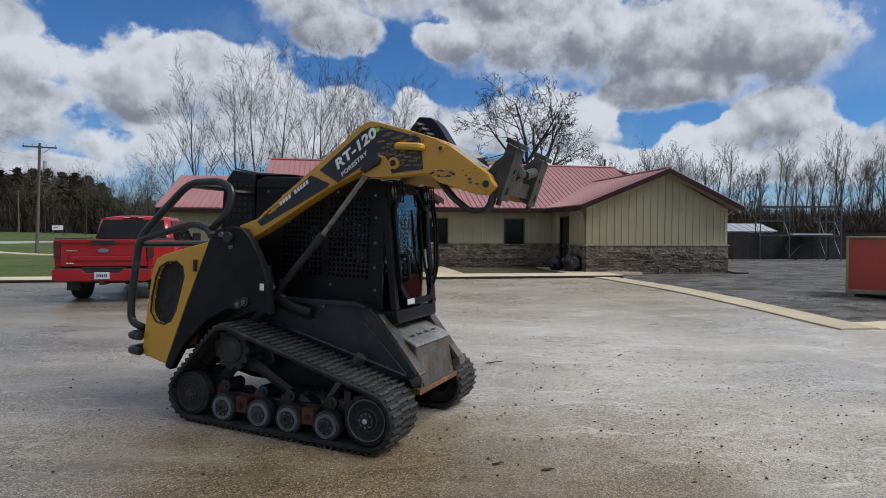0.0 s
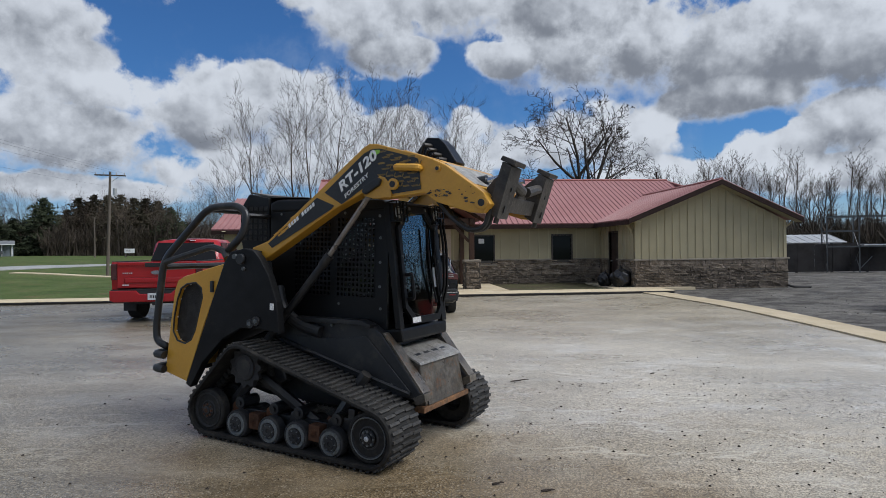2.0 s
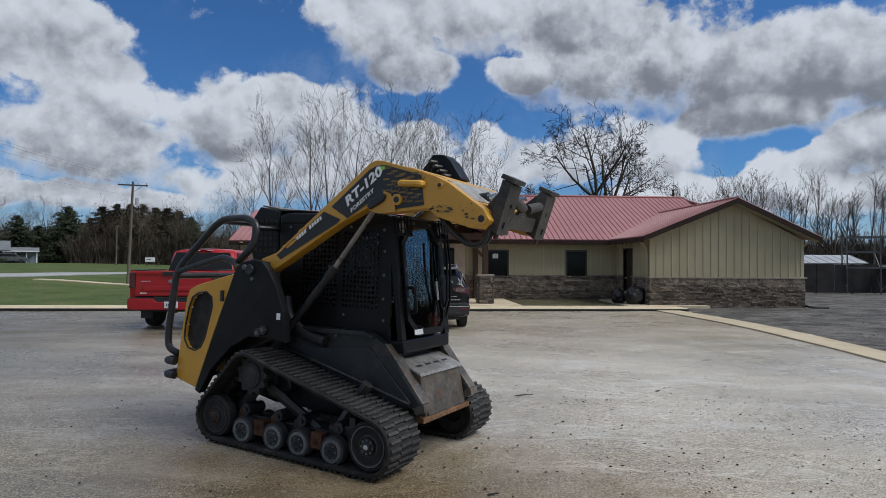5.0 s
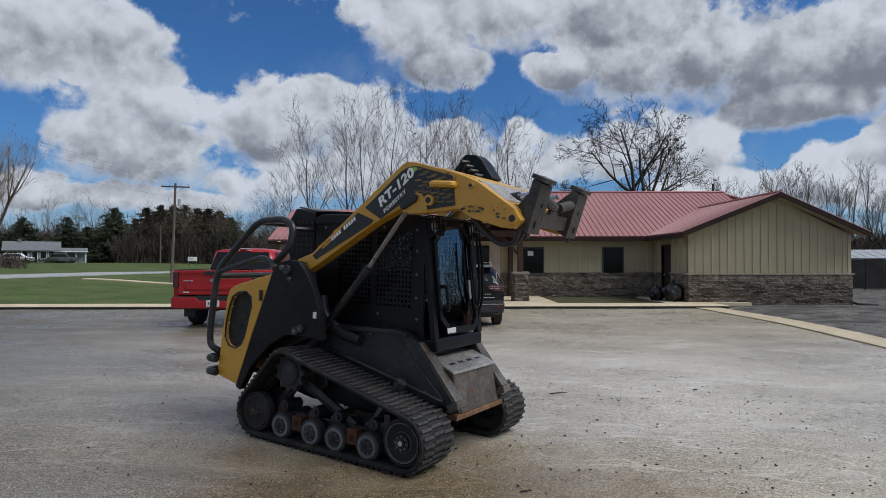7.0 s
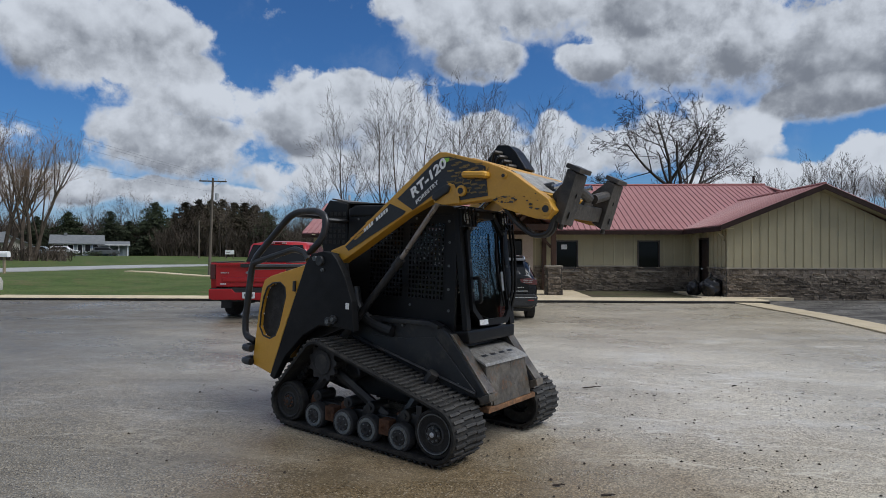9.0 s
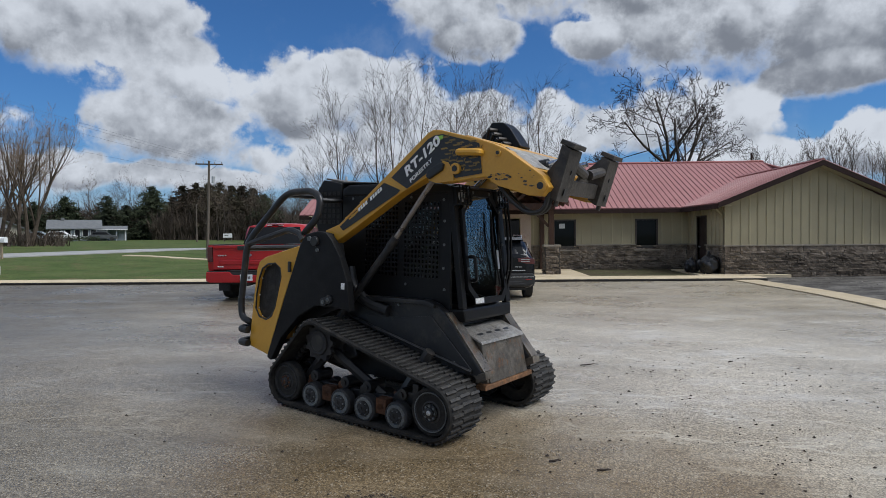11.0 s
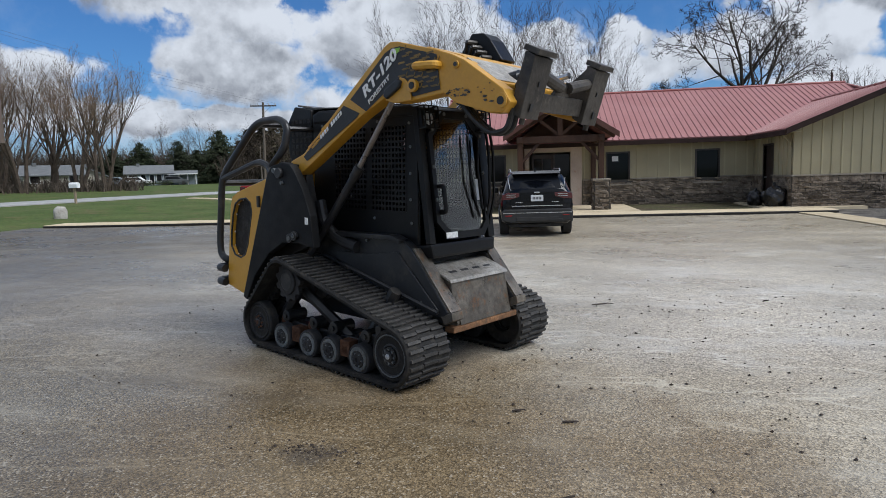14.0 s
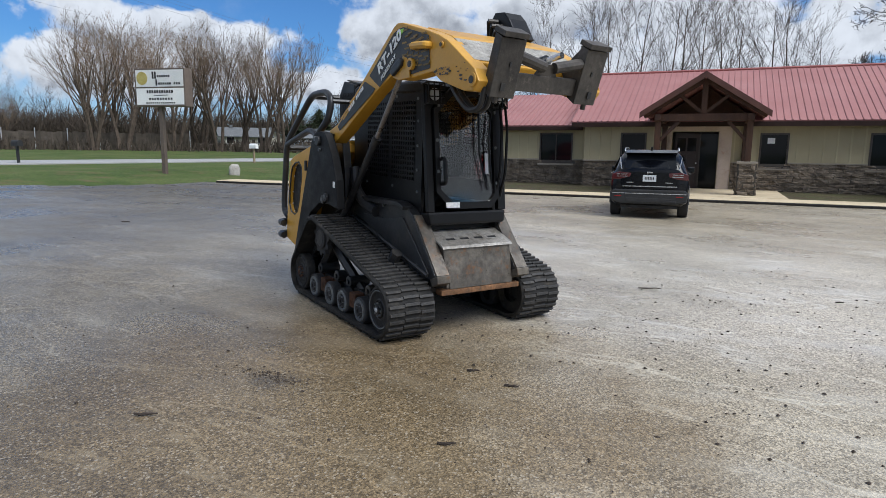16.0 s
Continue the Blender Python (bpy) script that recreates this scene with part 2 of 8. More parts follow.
    # browner ground before the building
    place_ = N("ShaderNodeSeparateXYZ")
    link(coord.outputs["Object"], place_.inputs[0])
    wave = N("ShaderNodeMath")
    wave.operation = "MULTIPLY_ADD"
    link(tex(0.5, 5.0, 0.6, (0.7, 1.5, 1)), wave.inputs[0])
    wave.inputs[1].default_value = 5.0
    link(place_.outputs[1], wave.inputs[2])
    col = blend(ramp(wave.outputs[0], 11.5, 17.0, 0.0, 1.0, True), col, blend(1.0, col, (0.74, 0.70, 0.62, 1), "MULTIPLY"))
    # damp ground nearer than the edge of the old puddle
    shore = N("ShaderNodeMath")
    shore.operation = "MULTIPLY_ADD"
    link(tex(1.1, 7.0, 0.62, (1.0, 1.0, 1)), shore.inputs[0])
    shore.inputs[1].default_value = 1.5
    link(place_.outputs[1], shore.inputs[2])
    near_ = ramp(shore.outputs[0], 5.7, 7.1, 1.0, 0.0, True)
    col = blend(near_, col, blend(1.0, col, (0.95, 0.915, 0.83, 1), "MULTIPLY"))
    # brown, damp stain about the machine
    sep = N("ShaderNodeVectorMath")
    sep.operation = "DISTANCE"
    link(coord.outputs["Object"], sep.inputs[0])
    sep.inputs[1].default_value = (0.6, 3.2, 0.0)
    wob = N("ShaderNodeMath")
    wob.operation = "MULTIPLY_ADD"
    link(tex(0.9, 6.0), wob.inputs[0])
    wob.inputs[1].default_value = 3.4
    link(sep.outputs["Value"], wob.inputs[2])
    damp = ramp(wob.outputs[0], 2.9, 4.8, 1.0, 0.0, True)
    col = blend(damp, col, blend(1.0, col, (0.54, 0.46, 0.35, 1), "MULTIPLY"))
    # a dark spill by the clump of mud
    spot = N("ShaderNodeVectorMath")
    spot.operation = "DISTANCE"
    link(coord.outputs["Object"], spot.inputs[0])
    spot.inputs[1].default_value = (0.24, 3.58, 0.09)
    spread = N("ShaderNodeMath")
    spread.operation = "MULTIPLY_ADD"
    link(tex(5.0, 6.0), spread.inputs[0])
    spread.inputs[1].default_value = 0.5
    link(spot.outputs["Value"], spread.inputs[2])
    col = blend(ramp(spread.outputs[0], 0.28, 0.46, 0.6, 0.0, True), col, (0.05, 0.043, 0.036, 1))
    # bright little stones
    col = blend(ramp(bwc.outputs[0], 0.80, 0.86, 0.0, 0.4), col, (0.40, 0.37, 0.31, 1))
    oil = ramp(tex(1.3, 7.0, 0.65), 0.66, 0.74, 0, 0.6)
    col = blend(oil, col, (0.035, 0.032, 0.03, 1))
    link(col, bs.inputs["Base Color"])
    wet = ramp(tex(0.42, 7.0, 0.62, (1, 1.25, 1)), 0.38, 0.62, 0.22, 0.52)
    link(wet, bs.inputs["Roughness"])
    bs.inputs["Specular IOR Level"].default_value = 0.5
    bp = N("ShaderNodeBump")
    bp.inputs["Strength"].default_value, bp.inputs["Distance"].default_value = 0.30, 0.008
    hgt = N("ShaderNodeMath")
    hgt.operation = "ADD"
    link(chips.outputs["Distance"], hgt.inputs[0])
    link(tex(9.0, 5.0), hgt.inputs[1])
    link(hgt.outputs[0], bp.inputs["Height"])
    link(bp.outputs[0], bs.inputs["Normal"])
    return m


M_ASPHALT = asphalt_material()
M_GRASS = surface("spring_grass", (0.036, 0.066, 0.012), (0.082, 0.104, 0.030), 0.35, (0.85, 0.95), 0, 0.9, 9, 0.6, 0.2, dirt=(0.120, 0.094, 0.046), dirt_at=(0.53, 0.70))
M_BED = surface("thin_grass_bed", (0.045, 0.052, 0.02), (0.085, 0.075, 0.04), 1.2, (0.85, 0.95), 0, 0.9, 26, 0.5, 0.2, dirt=(0.06, 0.045, 0.03), dirt_at=(0.45, 0.6))
M_GRAVEL = surface("gravel", (0.055, 0.051, 0.045), (0.150, 0.140, 0.123), 0.8, (0.75, 0.95), 0, 1.0, 22, 0.6, 0.3, dirt=(0.032, 0.028, 0.024), dirt_at=(0.47, 0.62), stretch=(0.7, 1.1, 1))
M_CONCRETE = surface("concrete", (0.42, 0.345, 0.225), (0.54, 0.455, 0.315), 1.2, (0.7, 0.9), 0, 0.2, 60, 0.15, 0.3, dirt=(0.25, 0.22, 0.17), dirt_at=(0.6, 0.8))
M_KERBBLACK = surface("kerb_black", (0.010, 0.009, 0.008), (0.022, 0.020, 0.017), 3.0, (0.6, 0.85), 0, 0.3, 40, 0.3, 0.3)
M_ROAD = surface("road_asphalt", (0.31, 0.31, 0.305), (0.38, 0.38, 0.375), 0.6, (0.6, 0.8), 0, 0.2, 40, 0.15)
M_SIDING = surface("tan_siding", (0.345, 0.305, 0.192), (0.395, 0.350, 0.222), 0.9, (0.55, 0.7), 0, 0.04, 30, 0.05, 0.35)
M_STONE = surface("ledge_stone", (0.075, 0.060, 0.046), (0.225, 0.186, 0.142), 3.0, (0.7, 0.95), 0, 0.7, 22, 0.4, 0.3, spread=0.5)
M_MORTAR = surface("stone_joint", (0.05, 0.045, 0.04), (0.08, 0.075, 0.065), 5, (0.9, 1.0), 0, 0.3)
M_SILL = surface("stone_cap", (0.22, 0.19, 0.15), (0.28, 0.25, 0.20), 3, (0.7, 0.9), 0, 0.2)
M_ROOF = surface("red_metal_roof", (0.270, 0.122, 0.117), (0.310, 0.148, 0.141), 0.5, (0.48, 0.62), 0.0, 0.03, 20, 0.06, 0.30)
M_FASCIA = surface("brown_trim", (0.022, 0.012, 0.010), (0.034, 0.019, 0.015), 2, (0.6, 0.8), 0, 0.05, spec=0.2)
M_DARKRED = surface("red_trim", (0.22, 0.06, 0.055), (0.28, 0.09, 0.08), 1.5, (0.4, 0.55), 0, 0.04)
M_TIMBER = surface("stained_timber", (0.030, 0.014, 0.008), (0.062, 0.029, 0.015), 2.5, (0.55, 0.75), 0, 0.3, 40, 0.3, 0.35, stretch=(1, 1, 0.2))
M_DARKGLASS = glass("dark_window", (0.008, 0.009, 0.010), 0.05, 0.0, 1.25)
M_WINFRAME = surface("bronze_trim", (0.03, 0.024, 0.02), (0.045, 0.036, 0.03), 3, (0.4, 0.6), 0, 0.03)
M_DOOR = surface("brown_door", (0.018, 0.010, 0.008), (0.028, 0.016, 0.012), 2, (0.45, 0.6), 0, 0.1)
M_PAPER = surface("white_paper", (0.72, 0.74, 0.76), (0.8, 0.8, 0.8), 6, (0.6, 0.8), 0, 0)
M_BARK = surface("grey_bark", (0.050, 0.039, 0.031), (0.092, 0.073, 0.059), 2, (0.85, 1.0), 0, 0.4, 18, 0.3, 0.2, spread=0.25)
M_BARK_DARK = surface("dark_bark", (0.03, 0.024, 0.02), (0.06, 0.048, 0.04), 2, (0.85, 1.0), 0, 0.3, 18, 0.3, 0.2)
M_TWIG = surface("reddish_twigs", (0.125, 0.090, 0.064), (0.20, 0.146, 0.104), 1, (0.85, 1.0), 0, 0, spec=0.2, spread=0.25)
M_NEEDLE = surface("conifer_needles", (0.017, 0.024, 0.012), (0.036, 0.044, 0.022), 1.2, (0.8, 1.0), 0, 0, 8, 0.4, 0.2, spread=0.25)
M_BARK_BROWN = surface("brown_bark", (0.065, 0.050, 0.038), (0.12, 0.094, 0.073), 2, (0.85, 1.0), 0, 0.3, 18, 0.3, 0.2)
M_NEEDLE_BROWN = surface("winter_pine", (0.030, 0.031, 0.018), (0.072, 0.058, 0.038), 0.5, (0.8, 1.0), 0, 0, 6, 0.4, 0.2, spread=0.25)
M_THICKET = surface("dark_thicket", (0.052, 0.042, 0.033), (0.098, 0.079, 0.062), 0.6, (0.9, 1.0), 0, 0, 6, 0.4, 0.2)
M_BRUSH = surface("brown_brush", (0.075, 0.058, 0.044), (0.13, 0.102, 0.078), 0.6, (0.9, 1.0), 0, 0, 6, 0.4, 0.2)
M_WOOD = surface("weathered_wood", (0.22, 0.17, 0.11), (0.32, 0.26, 0.18), 3, (0.7, 0.9), 0, 0.25, 40, 0.25, 0.3, stretch=(1, 1, 0.15))
M_STEEL = surface("galvanised_steel", (0.42, 0.43, 0.44), (0.55, 0.56, 0.57), 3, (0.4, 0.6), 0.6, 0.05)
M_BLACKFENCE = surface("black_fence", (0.008, 0.007, 0.007), (0.018, 0.015, 0.014), 1, (0.6, 0.9), 0, 0.1)
M_WHITE = surface("white_paint", (0.62, 0.63, 0.62), (0.75, 0.75, 0.74), 2, (0.4, 0.6), 0, 0.04, dirt=(0.5, 0.48, 0.44), dirt_at=(0.62, 0.85))
M_GREYROOF = surface("grey_shingle", (0.10, 0.108, 0.112), (0.145, 0.152, 0.156), 2, (0.8, 0.95), 0, 0.3)
M_REDPANEL = surface("red_panel", (0.33, 0.038, 0.024), (0.42, 0.060, 0.040), 0.8, (0.4, 0.65), 0, 0.08, dirt=(0.18, 0.05, 0.04))
M_PLASTICBAG = surface("black_bag", (0.006, 0.006, 0.007), (0.012, 0.012, 0.014), 6, (0.25, 0.4), 0, 0.5, 12, 0.2)


# ---------------------------------------------------------------- mesh helpers
def part(name, bm, material, parent=None, label="", smooth=False, loc=None):
    me = bpy.data.meshes.new(name)
    bm.normal_update()
    bm.to_mesh(me)
    bm.free()
    me.materials.append(material)
    if smooth:
        me.shade_smooth()
    ob = new(name, me)
    if parent is not None:
        ob.parent = parent
    if loc is not None:
        ob.matrix_basis = loc if isinstance(loc, Matrix) else Matrix.Translation(loc)
    if label:
        tagged(ob, label)
    return ob


def thing(name, m, label, category, group="", kind=""):
    ob = new(name)
    ob.empty_display_size = 0.2
    ob.matrix_basis = m
    return tagged(ob, label, category, group, kind)


def add_box(bm, lo, hi, bevel=0.0, m=None):
    c = [(a + b) / 2 for a, b in zip(lo, hi)]
    s = [abs(b - a) for a, b in zip(lo, hi)]
    mat = Matrix.Translation(c) @ Matrix.Diagonal((*s, 1))
    if m is not None:
        mat = m @ mat
    r = bmesh.ops.create_cube(bm, size=1.0, matrix=mat)
    if bevel > 0:
        edges = {e for v in r["verts"] for e in v.link_edges}
        bmesh.ops.bevel(bm, geom=list(edges), offset=bevel, segments=2, profile=0.6, affect="EDGES")
    return bm


def box(lo, hi, bevel=0.0, m=None):
    return add_box(bmesh.new(), lo, hi, bevel, m)


def add_prism(bm, pts, lo, hi, axis="y", bevel=0.0, shear=0.0):
    """A flat outline pulled along an axis. axis y: outline in x, z; axis x: outline in y, z; axis z: outline in x, y."""
    def place(a, b, c):
        return {"y": (a, c, b), "x": (c, a, b), "z": (a, b, c)}[axis]
    v0 = [bm.verts.new(place(a, b, lo + shear * a)) for a, b in pts]
    v1 = [bm.verts.new(place(a, b, hi + shear * a)) for a, b in pts]
    faces = [bm.faces.new(v0), bm.faces.new(v1)]
    k = len(pts)
    for i in range(k):
        faces.append(bm.faces.new((v0[i], v0[(i + 1) % k], v1[(i + 1) % k], v1[i])))
    bmesh.ops.recalc_face_normals(bm, faces=faces)
    if bevel > 0:
        edges = [e for e in {e for f in faces for e in f.edges} if e.calc_face_angle(0) > 0.35]
        bmesh.ops.bevel(bm, geom=edges, offset=bevel, segments=2, profile=0.6, affect="EDGES", clamp_overlap=True)
    return bm


def prism(pts, lo, hi, axis="y", bevel=0.0, shear=0.0):
    return add_prism(bmesh.new(), pts, lo, hi, axis, bevel, shear)


def add_tube(bm, pts, radius, sides=8, caps=True):
    """A round bar through the points; radius may be a list."""
    pts = [Vector(p) for p in pts]
    rings = []
    ref = None
    for i, p in enumerate(pts):
        d = (pts[min(i + 1, len(pts) - 1)] - pts[max(i - 1, 0)]).normalized()
        if ref is None:
            ref = d.orthogonal().normalized()
        ref = (ref - d * ref.dot(d)).normalized()
        other = d.cross(ref)
        r = radius[i] if isinstance(radius, (list, tuple)) else radius
        rings.append([bm.verts.new(p + (ref * math.cos(a) + other * math.sin(a)) * r) for a in (2 * math.pi * j / sides for j in range(sides))])
    for a, b in zip(rings, rings[1:]):
        for j in range(sides):
            bm.faces.new((a[j], a[(j + 1) % sides], b[(j + 1) % sides], b[j]))
    if caps:
        bm.faces.new(rings[0][::-1])
        bm.faces.new(rings[-1])
    return bm


def tube(pts, radius, sides=8, caps=True):
    return add_tube(bmesh.new(), pts, radius, sides, caps)


def rounded(pts, r, steps=4):
    """The points of a line with its inner corners rounded."""
    pts = [Vector(p) for p in pts]
    out = [pts[0]]
    for a, b, c in zip(pts, pts[1:], pts[2:]):
        k = min(r, (a - b).length * 0.45, (c - b).length * 0.45)
        p, q = b + (a - b).normalized() * k, b + (c - b).normalized() * k
        for i in range(steps + 1):
            t = i / steps
            out.append(p * (1 - t) ** 2 + b * 2 * t * (1 - t) + q * t ** 2)
    return out + [pts[-1]]


def add_disc(bm, centre, radius, lo, hi, axis="y", sides=24, bevel=0.0):
    """A round plate or drum, lo to hi along its axis."""
    turn = {"y": Matrix.Rotation(radians(90), 4, "X"), "x": Matrix.Rotation(radians(90), 4, "Y"), "z": Matrix.Identity(4)}[axis]
    c = Vector(centre)
    i = "xyz".index(axis)
    c[i] = (lo + hi) / 2
    r = bmesh.ops.create_cone(bm, cap_ends=True, segments=sides, radius1=radius, radius2=radius, depth=abs(hi - lo), matrix=Matrix.Translation(c) @ turn)
    if bevel > 0:
        edges = [e for e in {e for v in r["verts"] for e in v.link_edges} if e.calc_face_angle(0) > 0.8]
        bmesh.ops.bevel(bm, geom=edges, offset=bevel, segments=2, profile=0.6, affect="EDGES")
    return bm


def disc(*a, **k):
    return add_disc(bmesh.new(), *a, **k)


def lettering(words, size, material, parent, m, name="lettering", depth=0.002, spacing=1.0, shear=0.0, offset=0.0):
    cu = bpy.data.curves.new(name, "FONT")
    cu.body, cu.size, cu.extrude, cu.space_character, cu.shear, cu.offset = words, size, depth, spacing, shear, offset
    cu.align_x, cu.align_y = "CENTER", "CENTER"
    tmp = bpy.data.objects.new(name, cu)
    scene.collection.objects.link(tmp)
    me = bpy.data.meshes.new_from_object(tmp.evaluated_get(bpy.context.evaluated_depsgraph_get()))
    bpy.data.objects.remove(tmp)
    me.materials.clear()
    me.materials.append(material)
    ob = new(name, me)
    ob.parent = parent
    ob.matrix_basis = m
    return ob


# ---------------------------------------------------------------- ground
def smooth01(a, b, x):
    t = min(1.0, max(0.0, (x - a) / (b - a)))
    return t * t * (3 - 2 * t)


def height(x, y):
    """The lie of the land: the yard falls gently to the right, levels out before the building, and rises to the road and the houses beyond."""
    sx, sy = max(-9.0, min(9.0, x)), max(-8.0, min(14.0, y))
    yard = 0.07 - 0.0306 * sx + 0.0071 * sy
    z = yard + (0.12 - yard) * smooth01(7, 17, y)
    z = z + (0.5 - z) * smooth01(-16, -24, x)
    return z + 0.85 * smooth01(30, 115, math.hypot(x, y)) * smooth01(-22, -60, x)


def span(*stretches):
    """Numbers from start to end in steps, for one stretch after another: (start, end, step)."""
    out = []
    for a, b, s in stretches:
        k = max(1, round((b - a) / s))
        out += [a + (b - a) * i / k for i in range(k)]
    return out + [stretches[-1][1]]


def sheet(name, xs, ys, lift, material, keep=None, rough=0.0):
    verts = [(x, y, height(x, y) + lift + (rough * noise.noise(Vector((x * 0.7, y * 0.7, 3.0))) if rough else 0)) for y in ys for x in xs]
    w = len(xs)
    faces = []
    for j in range(len(ys) - 1):
        for i in range(w - 1):
            if keep is None or keep((xs[i] + xs[i + 1]) / 2, (ys[j] + ys[j + 1]) / 2):
                faces.append((j * w + i, j * w + i + 1, (j + 1) * w + i + 1, (j + 1) * w + i))
    me = bpy.data.meshes.new(name)
    me.from_pydata(verts, [], faces)
    me.materials.append(material)
    me.shade_smooth()
    return new(name, me)


ground = sheet("ground", span((-1500, -120, 200), (-120, -40, 10), (-40, 30, 1.0), (30, 120, 10), (120, 1500, 200)), span((-600, -40, 100), (-40, 60, 1.0), (60, 140, 10), (140, 1800, 200)), -0.04, M_GRASS)
tagged(ground, "patchy spring grass field reaching the horizon", "ground", kind="structure")
KERB_Y = 20.6


def lot_area(x, y):
    if x > 10.4:
        return y < 10.5 - 0.05 * (x - 10.4)
    left = -16.7 - 2.0 * smooth01(20, 12, y)
    return x > left and y < KERB_Y


def gravel_area(x, y):
    return y < 42


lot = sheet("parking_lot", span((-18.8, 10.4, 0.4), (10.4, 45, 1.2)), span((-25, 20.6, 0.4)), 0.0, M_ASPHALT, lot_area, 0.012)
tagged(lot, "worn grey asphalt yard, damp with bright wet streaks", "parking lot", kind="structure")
gravel = sheet("gravel_yard", span((10.1, 60, 0.8)), span((10.4, 42, 0.8)), 0.004, M_GRAVEL, gravel_area, 0.045)
tagged(gravel, "grey gravel side yard with tyre ruts", "gravel yard", kind="structure")


def strip(name, line, width, top, material, label, category, drop=0.35):
    """A concrete ribbon of that width to the left of a line of points, standing on the ground."""
    bm = bmesh.new()
    rows = []
    for i, (x, y) in enumerate(line):
        a, b = Vector(line[max(0, i - 1)]), Vector(line[min(len(line) - 1, i + 1)])
        d = (b - a).normalized()
        n = Vector((-d.y, d.x))
        x2, y2 = x + n.x * width, y + n.y * width
        z = height(x, y) + top
        rows.append([bm.verts.new((x, y, z - drop)), bm.verts.new((x, y, z - 0.02)), bm.verts.new((x + n.x * 0.02, y + n.y * 0.02, z)), bm.verts.new((x2, y2, z + 0.004)), bm.verts.new((x2, y2, z - drop))])
    for a, b in zip(rows, rows[1:]):
        for i in range(4):
            bm.faces.new((a[i], b[i], b[i + 1], a[i + 1]))
    bm.faces.new(rows[0])
    bm.faces.new(rows[-1][::-1])
    bmesh.ops.recalc_face_normals(bm, faces=bm.faces)
    return tagged(part(name, bm, material), label, category, kind="structure")


strip("front_walk", [(x, KERB_Y) for x in span((-16.27, 10.4, 0.6))], 1.15, 0.10, M_CONCRETE, "pale concrete walk with a low kerb along the building", "walkway")
strip("side_walk", [(10.32 - 0.02 * (y - 10.0), y) for y in span((10.1, 22.0, 0.6))], 0.82, 0.03, M_CONCRETE, "pale concrete strip between asphalt and gravel", "walkway")
strip("yard_walk", [(x, 10.05 - 0.03 * (x - 10.4)) for x in span((10.33, 40.0, 1.0))], 0.82, 0.03, M_CONCRETE, "pale concrete strip along the gravel yard", "walkway")
# thin black strip standing just in front of the kerb face
strip("kerb_edging", [(x, KERB_Y - 0.035) for x in span((-16.27, 10.4, 0.6))], 0.033, 0.075, M_KERBBLACK, "thin black strip along the kerb in front of the walk", "kerb")
porch_slab = part("porch_slab", box((0.2, 21.75, -0.1), (4.9, 26.1, 0.235), 0.01), M_CONCRETE)
tagged(porch_slab, "concrete slab under the timber entrance porch", "porch floor", kind="structure")
side_slab = part("side_door_slab", prism([(8.7, 21.75), (11.75, 21.75), (11.75, 22.1), (9.72, 22.4), (9.72, 25.6), (8.9, 25.6)], 0.0, 0.225, "z"), M_CONCRETE)
tagged(side_slab, "concrete path to the brown side door", "walkway", kind="structure")
bed = part("grass_bed", prism([(4.95, 21.77), (8.6, 21.77), (8.8, 26.1), (4.95, 26.1)], 0.0, 0.20, "z"), M_BED)
tagged(bed, "grass bed below the stone wall", "lawn", kind="structure")
bed2 = part("grass_bed_west", prism([(-6.4, 21.77), (0.15, 21.77), (0.15, 27.0), (-6.4, 27.0)], 0.0, 0.205, "z"), M_BED)
tagged(bed2, "narrow grass bed below the building wall", "lawn", kind="structure")
strip("lawn_path", [(x, 42.3 + 0.05 * x * 0.2) for x in span((-23.5, -9.0, 0.8))], 0.9, 0.03, M_CONCRETE, "narrow pale concrete path across the lawn", "path")
road = strip("road", [(-38.0 + 0.19 * y, y) for y in (-400, -100, -40, 0, 20, 40, 62, 100, 200, 600)], 8.0, 0.05, M_ROAD, "pale grey country road beyond the lawn", "road")

# ---------------------------------------------------------------- building
FRONT, BASE, STONE_TOP, EAVE = 26.15, 0.10, 1.20, 2.66


def wall_with_openings(name, x0, x1, z0, z1, thick, openings, material, m, parent, label=""):
    """A wall in x and z, outer face at y = 0 and thick behind it, with holes (x0, x1, z0, z1)."""
    bm = bmesh.new()
    xs = sorted({x0, x1, *[v for o in openings for v in o[:2]]})
    zs = sorted({z0, z1, *[v for o in openings for v in o[2:]]})
    xs, zs = [v for v in xs if x0 <= v <= x1], [v for v in zs if z0 <= v <= z1]
    for a, b in zip(xs, xs[1:]):
        run = None
        for c, d in zip(zs, zs[1:]):
            hole = any(o[0] < (a + b) / 2 < o[1] and o[2] < (c + d) / 2 < o[3] for o in openings)
            if hole:
                if run:
                    add_box(bm, (a, 0, run[0]), (b, thick, run[1]))
                run = None
            else:
                run = (run[0], d) if run else (c, d)
        if run:
            add_box(bm, (a, 0, run[0]), (b, thick, run[1]))
    bmesh.ops.remove_doubles(bm, verts=bm.verts, dist=0.0005)
    return part(name, bm, material, parent, label, loc=m)


def battens(x0, x1, z0, z1_of, step, m, parent, skip=()):
    """Upright battens over the boards; z1_of(x) is the top."""
    k = int((x1 - x0) / step)
    for i in range(k + 1):
        x = x0 + (x1 - x0) * (i + 0.5) / (k + 1)
        lo = z0
        cut = [o for o in skip if o[0] - 0.06 < x < o[1] + 0.06]
        pieces = [(lo, z1_of(x))]
        for o in cut:
            pieces = [p for a, b in pieces for p in ((a, min(b, o[2] - 0.06)), (max(a, o[3] + 0.06), b)) if p[1] - p[0] > 0.05]
        for a, b in pieces:
            part("batten", box((x - 0.025, -0.022, a), (x + 0.025, 0.002, b)), M_SIDING, parent, loc=m)


STONES = []


